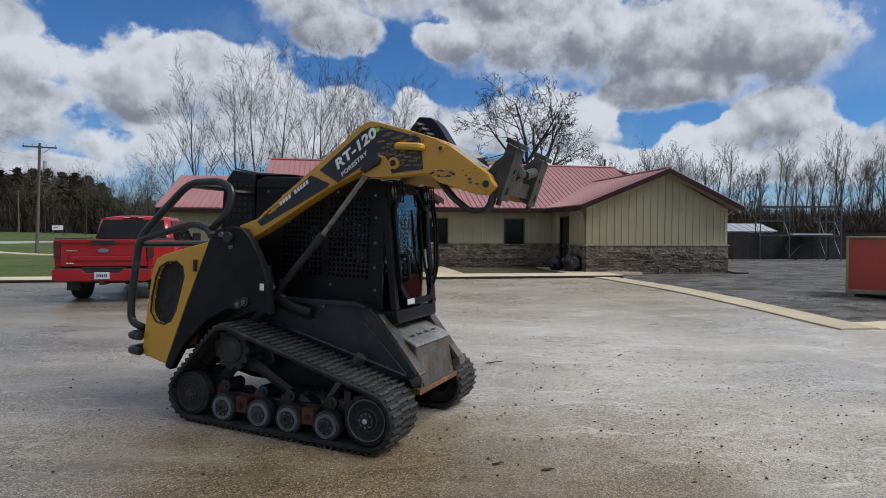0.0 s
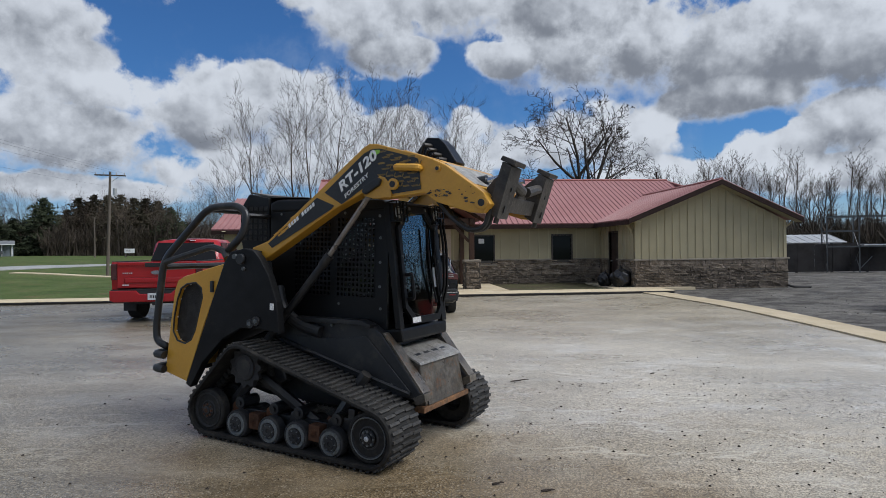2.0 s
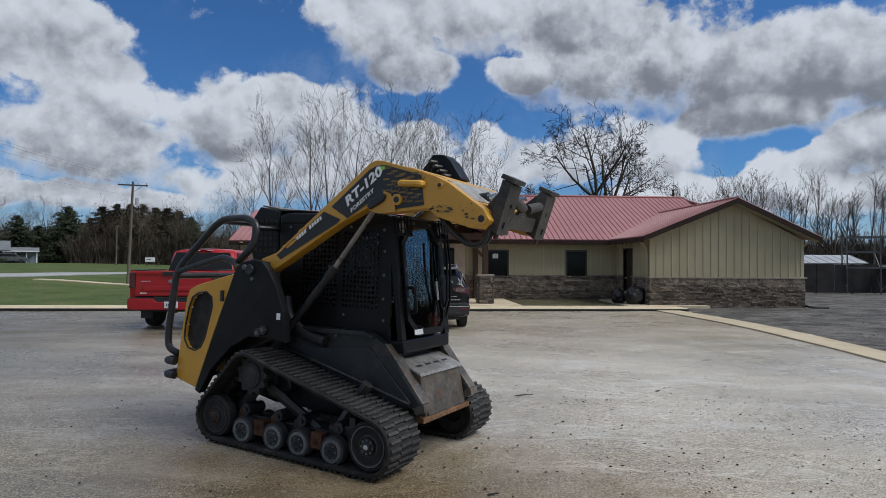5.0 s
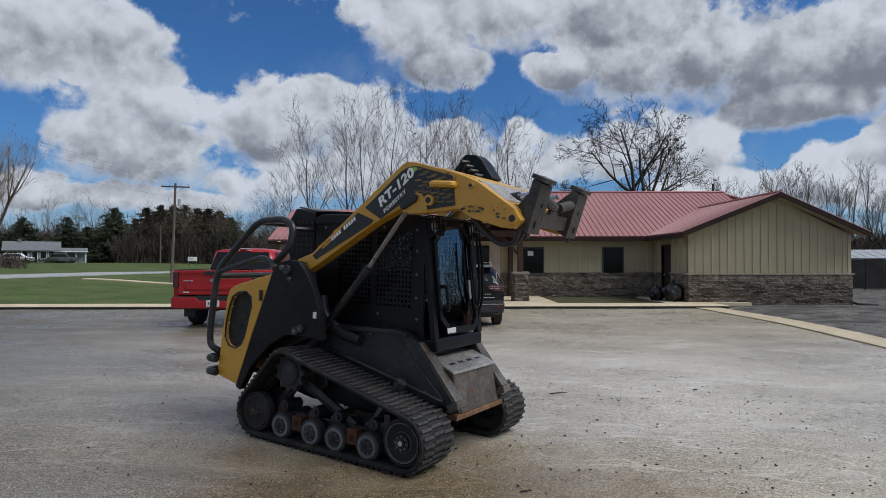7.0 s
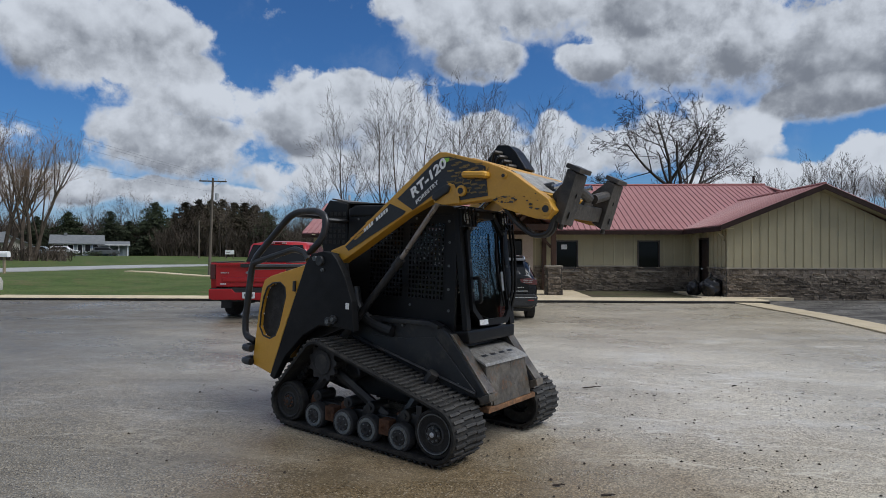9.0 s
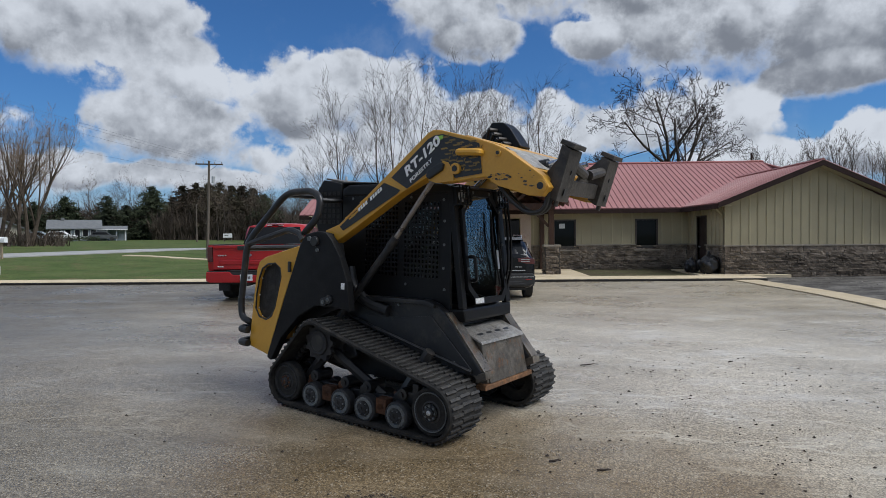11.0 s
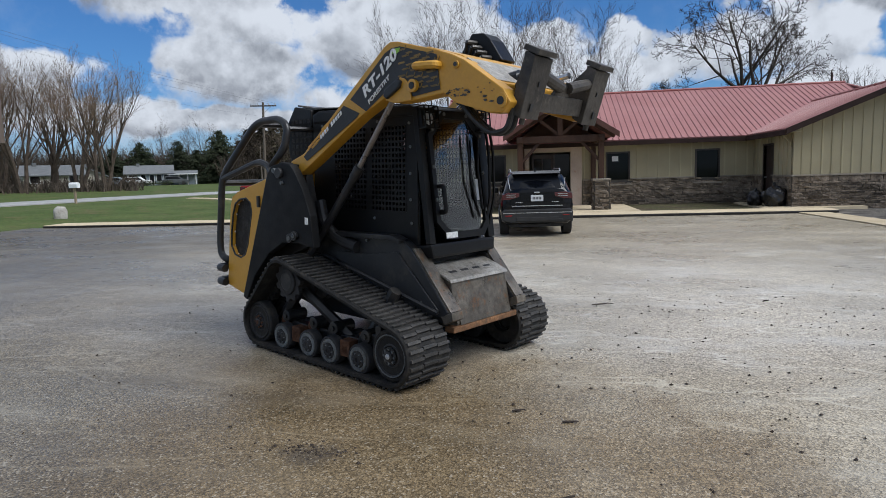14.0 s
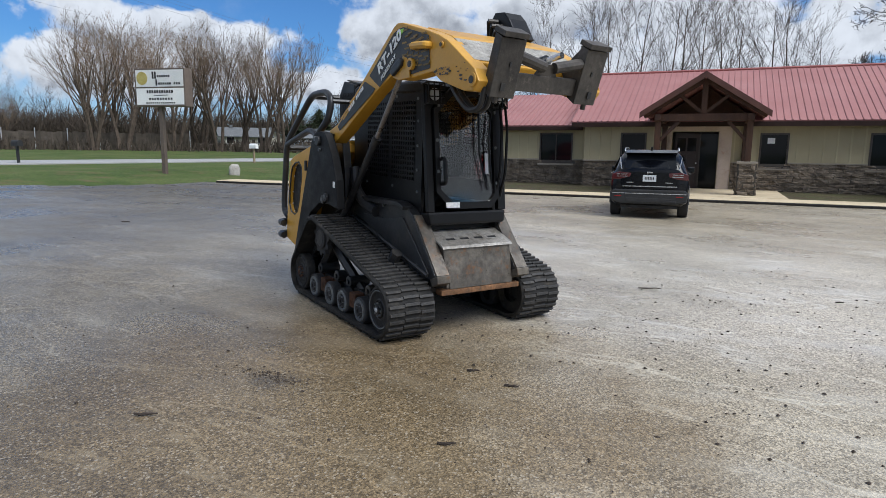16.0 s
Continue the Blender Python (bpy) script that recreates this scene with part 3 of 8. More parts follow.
def stone_meshes():
    rng = random.Random(5)
    for k in range(14):
        bm = box((-0.5, -0.5, -0.5), (0.5, 0.5, 0.5))
        bmesh.ops.subdivide_edges(bm, edges=[e for e in bm.edges if abs((e.verts[0].co - e.verts[1].co).x) > 0.5], cuts=1)
        for v in bm.verts:
            v.co += Vector((rng.uniform(-0.06, 0.06), rng.uniform(-0.22, 0.22) if v.co.y < 0 else 0, rng.uniform(-0.10, 0.10)))
        me = bpy.data.meshes.new("stone")
        bm.to_mesh(me)
        bm.free()
        me.materials.append(M_STONE)
        STONES.append(me)


stone_meshes()


def stone_facing(x0, x1, z0, z1, m, parent, openings=(), seed=1, limit=400):
    """Ledge stones in rough courses, proud of a dark joint bed."""
    rng = random.Random(seed)
    part("stone_bed", box((x0, -0.035, z0), (x1, 0.004, z1)), M_MORTAR, parent, loc=m)
    extra = []
    z, count = z0, 0
    while z < z1 - 0.03:
        h = min(rng.choice((0.045, 0.055, 0.06, 0.07, 0.085, 0.11)), z1 - z)
        if z1 - z - h < 0.05:
            h = z1 - z
        x = x0 - rng.uniform(0, 0.3)
        while x < x1 - 0.02:
            w = rng.uniform(0.13, 0.48)
            a, b = max(x, x0), min(x + w, x1)
            x += w
            if b - a < 0.06:
                continue
            if any(o[0] < (a + b) / 2 < o[1] and o[2] < z + h / 2 < o[3] for o in openings):
                continue
            d = rng.uniform(0.07, 0.13)
            loc = m @ Matrix.LocRotScale(((a + b) / 2, -0.02, z + h / 2), None, (b - a - 0.012, d, h - 0.010))
            if count < limit:
                ob = new("stone", rng.choice(STONES))
                ob.parent = parent
                ob.matrix_basis = loc
            else:
                extra.append((rng.choice(STONES), loc))
            count += 1
        z += h
    if extra:
        verts, faces = [], []
        for me, mm in extra:
            k = len(verts)
            verts += [tuple(mm @ v.co) for v in me.vertices]
            faces += [[k + i for i in p.vertices] for p in me.polygons]
        me = bpy.data.meshes.new("stone_rest")
        me.from_pydata(verts, [], faces)
        me.materials.append(M_STONE)
        ob = new("stone_rest", me)
        ob.parent = parent
        tagged(ob, kind="stuff")


def window(x0, x1, z0, z1, m, parent, mullion=0, paper=None):
    w = part("window", bmesh.new(), M_WINFRAME, parent, "dark bronze window")
    bm = bmesh.new()
    t = 0.06
    for lo, hi in (((x0 - t, -0.045, z0 - t), (x0, 0.05, z1 + t)), ((x1, -0.045, z0 - t), (x1 + t, 0.05, z1 + t)), ((x0, -0.045, z1), (x1, 0.05, z1 + t)), ((x0, -0.045, z0 - t), (x1, 0.05, z0))):
        add_box(bm, lo, hi)
    for i in range(mullion):
        x = x0 + (x1 - x0) * (i + 1) / (mullion + 1)
        add_box(bm, (x - 0.02, -0.02, z0), (x + 0.02, 0.05, z1))
    bm.to_mesh(w.data)
    bm.free()
    w.matrix_basis = m
    part("pane", box((x0, 0.03, z0), (x1, 0.042, z1)), M_DARKGLASS, w)
    part("sill", box((x0 - 0.12, -0.10, z0 - 0.13), (x1 + 0.12, 0.02, z0 - 0.062), 0.01), M_SILL, w, "stone sill")
    if paper:
        part("notice", box((paper[0], 0.018, paper[1]), (paper[0] + 0.24, 0.024, paper[1] + 0.20)), M_PAPER, w, "white paper notice")
    return w


def roof_slab(pts_low, pts_high, thick, material, parent, ribs=0.0, name="roof", label=""):
    """A roof plane between its low edge (two points) and its high edge (two points), with raised seams."""
    a, b = map(Vector, pts_low)
    d, c = map(Vector, pts_high)
    n = (b - a).cross(d - a).normalized()
    if n.z < 0:
        n = -n
    bm = bmesh.new()
    top = [bm.verts.new(p + n * 0.0) for p in (a, b, c, d)]
    bot = [bm.verts.new(p - n * thick) for p in (a, b, c, d)]
    fs = [bm.faces.new(top), bm.faces.new(bot[::-1])]
    for i in range(4):
        fs.append(bm.faces.new((top[i], top[(i + 1) % 4], bot[(i + 1) % 4], bot[i])))
    bmesh.ops.recalc_face_normals(bm, faces=fs)
    slab = part(name, bm, material, parent, label)
    if ribs:
        k = max(1, round((b - a).length / ribs))
        for i in range(k + 1):
            t = i / k
            p, q = a.lerp(b, t), d.lerp(c, t)
            if (q - p).length < 0.3:
                continue
            along = (q - p).normalized()
            side = along.cross(n).normalized()
            bm = bmesh.new()
            vs = []
            for e in (p + along * 0.004, q - along * 0.004):
                vs.append([bm.verts.new(e + side * s * 0.026 + n * 0.001) for s in (-1, 1)] + [bm.verts.new(e + side * s * 0.014 + n * 0.026) for s in (1, -1)])
            for j in range(4):
                bm.faces.new((vs[0][j], vs[0][(j + 1) % 4], vs[1][(j + 1) % 4], vs[1][j]))
            bm.faces.new(vs[0][::-1])
            bm.faces.new(vs[1])
            bmesh.ops.recalc_face_normals(bm, faces=bm.faces)
            part("seam", bm, material, slab)
    return slab


def build_building():
    b = thing("building", Matrix.Identity(4), "low tan board-and-batten building with stone wainscot and red metal roof", "building")
    # front wall of the main block
    X0, X1 = -2.15, 9.72
    m = Matrix.Translation((0, FRONT, 0))
    wins = [(7.66, 8.46, 1.10, 2.24), (4.27, 5.09, 1.10, 2.24), (-0.66, 0.20, 1.10, 2.26)]
    door = (1.20, 2.82, 0.2, 2.36)
    holes = wins + [door]
    wall_with_openings("wall", X0, X1, BASE, EAVE, 0.22, holes, M_SIDING, m, b)
    part("dark_inside", box((X0 + 0.3, FRONT + 0.5, BASE), (X1 - 0.3, FRONT + 0.55, 2.6)), M_WINFRAME, b)
    stone_facing(X0, door[0] - 0.25, BASE, STONE_TOP, m, b, wins, 3, 70)
    stone_facing(3.3, X1, BASE, STONE_TOP, m, b, wins, 4, 160)
    for a, c in ((X0, 0.95), (3.3, 4.2), (5.16, 7.59), (8.53, X1)):
        part("stone_cap", box((a, FRONT - 0.11, STONE_TOP), (c, FRONT + 0.002, STONE_TOP + 0.055), 0.008), M_SILL, b)
    battens(X0, X1, STONE_TOP + 0.05, lambda x: EAVE, 0.41, m, b, holes)
    for i, w in enumerate(wins):
        window(*w, m, b, 0, (4.46, 1.93) if i == 1 else None)
    # entrance: dark double door set back, pale unfinished jambs
    part("jamb", box((2.84, FRONT - 0.03, 0.2), (3.28, FRONT + 0.002, 2.45)), M_JAMB, b, "bare pale sheathing beside the entrance")
    part("jamb", box((0.96, FRONT - 0.03, 0.2), (1.18, FRONT + 0.002, 2.45)), M_JAMB, b)
    part("lintel", box((0.96, FRONT - 0.034, 2.38), (3.28, FRONT + 0.004, 2.6)), M_JAMB, b)
    d = part("door", box((1.30, FRONT + 0.12, 0.24), (2.16, FRONT + 0.17, 2.30), 0.006), M_DOOR, b, "dark brown panelled entrance door")
    for k in range(3):
        for j in range(2):
            z0 = 0.38 + k * 0.62
            part("door_panel", box((1.38 + j * 0.37, FRONT + 0.105, z0), (1.38 + j * 0.37 + 0.31, FRONT + 0.125, z0 + 0.5), 0.012), M_DOOR if k < 2 else M_DARKGLASS, d)
    part("door_handle", disc((2.09, 0, 1.18), 0.028, FRONT + 0.05, FRONT + 0.12), M_STEEL, d)
    side = part("sidelight", box((2.2, FRONT + 0.13, 0.3), (2.80, FRONT + 0.14, 2.28)), M_DARKGLASS, b, "dark glass sidelight")
    part("sidelight_trim", box((2.16, FRONT + 0.08, 0.24), (2.21, FRONT + 0.18, 2.36)), M_WINFRAME, side)
    # wing with the gable, projecting to the yard
    WX0, WX1, WY = 9.75, 15.60, 22.30
    PX, PZ = 12.86, 4.02
    mg = Matrix.Translation((0, WY, 0))
    def gable_top(x):
        return EAVE + (PZ - EAVE) * (1 - abs(x - PX) / (PX - 9.75 if x < PX else 15.6 - PX))
    bm = prism([(WX0, BASE), (WX1, BASE), (WX1, EAVE), (PX, PZ), (WX0, EAVE)], 0, 0.22, "y")
    part("wall", bm, M_SIDING, b, loc=mg)
    stone_facing(WX0 - 0.05, WX1 + 0.05, BASE, STONE_TOP, mg, b, (), 5, 230)
    part("stone_cap", box((WX0 - 0.1, WY - 0.11, STONE_TOP), (WX1 + 0.1, WY + 0.002, STONE_TOP + 0.055), 0.008), M_SILL, b)
    battens(WX0 + 0.1, WX1 - 0.1, STONE_TOP + 0.05, gable_top, 0.30, mg, b)
    part("corner_board", box((WX0 - 0.025, WY - 0.024, STONE_TOP + 0.05), (WX0 + 0.09, WY + 0.06, EAVE)), M_SIDING, b)
    part("corner_board", box((WX1 - 0.09, WY - 0.024, STONE_TOP + 0.05), (WX1 + 0.025, WY + 0.06, EAVE)), M_SIDING, b)
    # side wall of the wing, facing the entrance, with a brown door
    ms = Matrix.Translation((WX0, FRONT, 0)) @ Matrix.Rotation(radians(-90), 4, "Z")
    L = FRONT - WY
    sd = (1.15, 2.09, 0.22, 2.30)
    wall_with_openings("wall", 0, L - 0.1, BASE, EAVE, 0.22, [sd], M_SIDING, ms, b)
    stone_facing(0.1, sd[0] - 0.06, BASE, STONE_TOP, ms, b, (), 6, 30)
    stone_facing(sd[1] + 0.06, L, BASE, STONE_TOP, ms, b, (), 7, 60)
    part("stone_cap", box((0.1, -0.11, STONE_TOP), (sd[0] - 0.06, 0.002, STONE_TOP + 0.055)), M_SILL, b, loc=ms)
    part("stone_cap", box((sd[1] + 0.06, -0.11, STONE_TOP), (L, 0.002, STONE_TOP + 0.055)), M_SILL, b, loc=ms)
    battens(0.15, L, STONE_TOP + 0.05, lambda x: EAVE, 0.38, ms, b, [sd])
    dr = part("door", box((sd[0], 0.06, sd[2]), (sd[1], 0.11, sd[3]), 0.006), M_DOOR, b, "dark brown side door", loc=ms)
    part("door_trim", box((sd[0] - 0.06, -0.03, sd[2]), (sd[0], 0.1, sd[3] + 0.06)), M_WINFRAME, dr)
    part("door_trim", box((sd[1], -0.03, sd[2]), (sd[1] + 0.06, 0.1, sd[3] + 0.06)), M_WINFRAME, dr)
    part("door_trim", box((sd[0], -0.03, sd[3]), (sd[1], 0.1, sd[3] + 0.06)), M_WINFRAME, dr)
    part("door_handle", disc((sd[0] + 0.1, 0, 1.15), 0.03, 0.0, 0.06), M_STEEL, dr)
    part("wall", box((WX1 - 0.22, WY + 0.22, BASE), (WX1, 36, EAVE)), M_SIDING, b)
    # roofs
    RY, RZ, EY = 31.0, 5.12, FRONT - 0.50
    EZ = 2.74
    roof_slab([(-2.58, EY, EZ), (15.0, EY, EZ)], [(-2.58, RY, RZ), (15.0, RY, RZ)], 0.07, M_ROOF, b, 0.235)
    roof_slab([(15.0, RY, RZ), (17.2, 36.5, EZ)], [(-2.58, RY, RZ), (-2.58, 36.5, EZ)], 0.07, M_ROOF, b)
    roof_slab([(15.95, WY, EZ), (15.95, 36, EZ)], [(15.0, RY, RZ), (15.0, RY + 0.02, RZ)], 0.07, M_ROOF, b)
    part("ridge_cap", tube([(-2.6, RY, RZ + 0.01), (15.02, RY, RZ + 0.01)], 0.07, 6), M_DARKRED, b)
    GY = WY - 0.45
    slope = (PZ + 0.14 - EZ) / (PX - 9.33)
    hit_y = RY - (RZ - (PZ + 0.14)) / ((RZ - EZ) / (RY - EY))
    roof_slab([(9.33, GY, EZ), (9.33, EY + 0.1, EZ)], [(PX, GY, PZ + 0.14), (PX, hit_y + 0.2, PZ + 0.14)], 0.07, M_ROOF, b, 0.235)
    roof_slab([(16.03, GY, EZ), (16.03, EY + 4, EZ)], [(PX, GY, PZ + 0.14), (PX, hit_y + 0.2, PZ + 0.14)], 0.07, M_ROOF, b, 0.235)
    part("ridge_cap", tube([(PX, GY - 0.02, PZ + 0.15), (PX, hit_y + 0.1, PZ + 0.15)], 0.06, 6), M_DARKRED, b)
    # rake boards, fascia and gutter, soffit
    for s, ex in ((-1, 9.33), (1, 16.03)):
        p, q = Vector((ex, GY, EZ - 0.05)), Vector((PX, GY, PZ + 0.09))
        bm = bmesh.new()
        vs = [bm.verts.new(v) for v in (p + Vector((0, 0, -0.14)), q + Vector((0, 0, -0.14)), q + Vector((0, 0, 0.05)), p + Vector((0, 0, 0.05)))]
        f = bm.faces.new(vs)
        r = bmesh.ops.extrude_face_region(bm, geom=[f])
        bmesh.ops.translate(bm, verts=[v for v in r["geom"] if isinstance(v, bmesh.types.BMVert)], vec=(0, -0.035, 0))
        bmesh.ops.recalc_face_normals(bm, faces=bm.faces)
        part("rake_board", bm, M_FASCIA, b)
        bm = bmesh.new()
        vs = [bm.verts.new(v) for v in (p + Vector((0, 0, -0.10)), q + Vector((0, 0, -0.10)), q + Vector((0, 0.45, -0.10)), p + Vector((0, 0.45, -0.10)))]
        bm.faces.new(vs)
        r = bmesh.ops.extrude_face_region(bm, geom=bm.faces[:])
        bmesh.ops.translate(bm, verts=[v for v in r["geom"] if isinstance(v, bmesh.types.BMVert)], vec=(0, 0, -0.02))
        part("soffit", bm, M_SIDING, b)
    part("fascia", box((-2.58, EY - 0.03, EZ - 0.21), (9.36, EY + 0.02, EZ - 0.045)), M_FASCIA, b)
    part("soffit", box((-2.5, EY + 0.02, EZ - 0.12), (9.6, FRONT + 0.1, EZ - 0.10)), M_SIDING, b)
    part("fascia", box((9.30, GY + 0.01, EZ - 0.21), (9.35, EY - 0.03, EZ - 0.045)), M_FASCIA, b)
    part("soffit", box((9.35, GY + 0.02, EZ - 0.12), (9.8, EY, EZ - 0.10)), M_SIDING, b)
    # bracket and downpipe at the wing's corner
    part("bracket", tube(rounded([(9.42, WY + 0.2, EZ - 0.12), (9.55, WY + 0.2, EZ - 0.28), (9.70, WY + 0.2, EZ - 0.42), (9.70, WY + 0.2, EZ - 0.55)], 0.1), 0.035, 6), M_SIDING, b, "tan downpipe elbow under the eave")
    part("downpipe", tube(rounded([(15.9, WY + 0.05, EZ - 0.15), (15.66, WY + 0.12, EZ - 0.35), (15.66, WY + 0.12, 0.25), (15.66, WY + 0.12, 0.16)], 0.1), 0.04, 6), M_SIDING, b, "tan downpipe at the corner")
    part("splash_hose", tube(rounded([(15.66, WY - 0.05, 0.20), (15.75, WY - 0.25, 0.15), (16.25, WY - 0.5, 0.14)], 0.1), 0.045, 6), M_DRAIN, b, "black splash hose on the gravel")
    part("wall", box((9.70, FRONT + 0.012, BASE), (9.96, FRONT + 0.21, EAVE)), M_SIDING, b)
    # lower block on the far side of the entrance
    LY = FRONT + 0.85
    ml = Matrix.Translation((0, LY, 0))
    lw = (-4.15, -2.85, 1.12, 2.28)
    wall_with_openings("wall", -6.25, X0, BASE, 2.56, 0.22, [lw], M_SIDING, ml, b)
    part("wall", box((X0, FRONT + 0.22, BASE), (X0 + 0.22, 36, EAVE)), M_SIDING, b)
    part("wall", box((-6.25, LY + 0.22, BASE), (-6.03, 36, 2.56)), M_SIDING, b)
    stone_facing(-6.25, X0, BASE, STONE_TOP, ml, b, [lw], 8, 60)
    part("stone_cap", box((-6.25, LY - 0.11, STONE_TOP), (lw[0] - 0.07, LY + 0.002, STONE_TOP + 0.055)), M_SILL, b)
    part("stone_cap", box((lw[1] + 0.07, LY - 0.11, STONE_TOP), (X0, LY + 0.002, STONE_TOP + 0.055)), M_SILL, b)
    battens(-6.15, X0, STONE_TOP + 0.05, lambda x: 2.56, 0.41, ml, b, [lw])
    window(*lw, ml, b, 1)
    roof_slab([(-6.65, LY - 0.45, 2.64), (-2.2, LY - 0.45, 2.64)], [(-6.65, RY + 0.2, 4.30), (-2.2, RY + 0.2, 4.30)], 0.07, M_ROOF, b, 0.235)
    roof_slab([(-2.2, RY + 0.2, 4.30), (-2.2, 36.4, 2.64)], [(-6.65, RY + 0.2, 4.30), (-6.65, 36.4, 2.64)], 0.07, M_ROOF, b)
    part("fascia", box((-6.65, LY - 0.48, 2.43), (-2.3, LY - 0.43, 2.59)), M_FASCIA, b)
    part("gable_end", prism([(X0, EAVE - 0.1), (X0 + 0.1, EAVE), (X0 + 0.1, EAVE + 0.1)], 0, 0.01, "y"), M_SIDING, b, loc=ml)
    for xx, top, edge in ((X0 + 0.05, RZ, EZ), (-6.22, 4.30, 2.64)):
        part("gable_end", prism([(FRONT + 0.3, edge - 0.1), (36, edge - 0.1), (RY, top - 0.12)], xx, xx + 0.15, "x"), M_SIDING, b)
    part("flue", tube([(-5.6, 31.6, 4.0), (-5.6, 31.6, 4.75)], 0.06, 8), M_STEEL, b, "small roof vent pipe")
    part("flue", tube([(14.6, 31.3, 4.9), (14.6, 31.3, 5.6)], 0.05, 8), M_FASCIA, b)
    return b


M_DRAIN = surface("black_drain_hose", (0.010, 0.010, 0.010), (0.018, 0.018, 0.018), 8, (0.5, 0.7), 0, 0.1)
M_JAMB = surface("bare_sheathing", (0.45, 0.36, 0.29), (0.56, 0.47, 0.39), 2.0, (0.7, 0.9), 0, 0.1, dirt=(0.35, 0.16, 0.11), dirt_at=(0.6, 0.75))
building = build_building()


M_RAKE = surface("red_brown_board", (0.060, 0.022, 0.015), (0.095, 0.036, 0.024), 2, (0.55, 0.75), 0, 0.15)


def build_porch():
    p = thing("porch", Matrix.Identity(4), "dark-stained timber entrance porch on stone piers with red metal roof", "porch")
    CX, Y0, Y1 = 2.32, 22.75, FRONT
    top, low, half = 4.12, 2.86, 1.97
    for s in (-1, 1):
        a, b_ = (CX + s * half, Y0 - 0.25, low), (CX + s * half, Y1 + 0.6, low)
        c, d_ = (CX, Y0 - 0.25, top), (CX, Y1 + 3.0, top)
        roof_slab([a, b_], [c, d_], 0.06, M_ROOF, p, 0.235)
        # rake boards
        bm = bmesh.new()
        vs = [bm.verts.new(v) for v in ((CX + s * half, Y0 - 0.26, low - 0.17), (CX, Y0 - 0.26, top - 0.17), (CX, Y0 - 0.26, top + 0.03), (CX + s * half, Y0 - 0.26, low + 0.03))]
        f = bm.faces.new(vs)
        r = bmesh.ops.extrude_face_region(bm, geom=[f])
        bmesh.ops.translate(bm, verts=[v for v in r["geom"] if isinstance(v, bmesh.types.BMVert)], vec=(0, -0.04, 0))
        bmesh.ops.recalc_face_normals(bm, faces=bm.faces)
        part("rake_board", bm, M_RAKE, p, "dark red-brown rake board")
        x = CX + s * 1.40
        pier = part("pier", box((x - 0.24, Y0 - 0.05, 0.16), (x + 0.24, Y0 + 0.42, 1.24)), M_MORTAR, p, "ledge-stone pier")
        for k, (ax, ay, rot, w) in enumerate(((x - 0.24, Y0 - 0.05, 0, 0.48), (x + 0.24, Y0 - 0.05, 90, 0.47), (x - 0.24, Y0 + 0.42, -90, 0.47))):
            stone_facing(0, w, 0.16, 1.24, Matrix.Translation((ax, ay, 0)) @ Matrix.Rotation(radians(rot), 4, "Z"), pier, (), 20 + k + (9 if s > 0 else 0), 60)
        part("pier_cap", box((x - 0.31, Y0 - 0.12, 1.24), (x + 0.31, Y0 + 0.49, 1.31), 0.012), M_SILL, pier)
        part("post", box((x - 0.095, Y0 + 0.09, 1.31), (x + 0.095, Y0 + 0.28, 2.62), 0.012), M_TIMBER, p)
        part("post", box((x - 0.09, Y1 - 0.24, 0.236), (x + 0.09, Y1 - 0.06, 2.62), 0.012), M_TIMBER, p)
        part("plate_beam", box((x - 0.09, Y0 - 0.1, 2.62), (x + 0.09, Y1 - 0.05, 2.82), 0.012), M_TIMBER, p)
        part("knee_brace", tube([(x - s * 0.09, Y0 + 0.18, 1.98), (x - s * 0.66, Y0 + 0.18, 2.60)], 0.07, 4), M_TIMBER, p)
        part("rafter", tube([(CX + s * (half - 0.1), Y0 + 0.18, low - 0.10), (CX, Y0 + 0.18, top - 0.20)], 0.10, 4), M_TIMBER, p)
        part("strut", tube([(CX + s * 0.03, Y0 + 0.18, 2.86), (CX + s * 0.72, Y0 + 0.18, 3.42)], 0.075, 4), M_TIMBER, p)
    part("tie_beam", box((CX - 1.52, Y0 + 0.07, 2.60), (CX + 1.52, Y0 + 0.29, 2.84), 0.012), M_TIMBER, p)
    part("king_post", box((CX - 0.09, Y0 + 0.09, 2.84), (CX + 0.09, Y0 + 0.27, 3.95), 0.012), M_TIMBER, p)
    part("back_gable", prism([(CX - half + 0.1, low - 0.2), (CX + half - 0.1, low - 0.2), (CX, top - 0.1)], FRONT - 0.02, FRONT + 0.02, "y"), M_TIMBER, p)
    return p


porch = build_porch()

# ---------------------------------------------------------------- tracked loader
M_YELLOW = surface("machine_yellow", (0.50, 0.255, 0.022), (0.56, 0.30, 0.035), 1.5, (0.32, 0.5), 0, 0.04, 40, 0.07, 0.5, dirt=(0.30, 0.19, 0.06), dirt_at=(0.62, 0.8), coat=0.15)
M_BLACK = surface("black_steel", (0.010, 0.0106, 0.012), (0.021, 0.0217, 0.023), 2.5, (0.30, 0.52), 0, 0.08, 50, 0.15, 0.45, dirt=(0.070, 0.060, 0.048), dirt_at=(0.54, 0.80))
M_TOWER = surface("tower_black", (0.006, 0.0062, 0.007), (0.011, 0.0115, 0.0125), 2.5, (0.45, 0.68), 0, 0.08, 50, 0.15, 0.22, dirt=(0.030, 0.026, 0.022), dirt_at=(0.60, 0.85))
M_CABBLACK = surface("cab_black", (0.003, 0.003, 0.0033), (0.006, 0.006, 0.0063), 2.5, (0.34, 0.52), 0, 0.05, 60, 0.12, 0.25, dirt=(0.016, 0.015, 0.013), dirt_at=(0.62, 0.85))
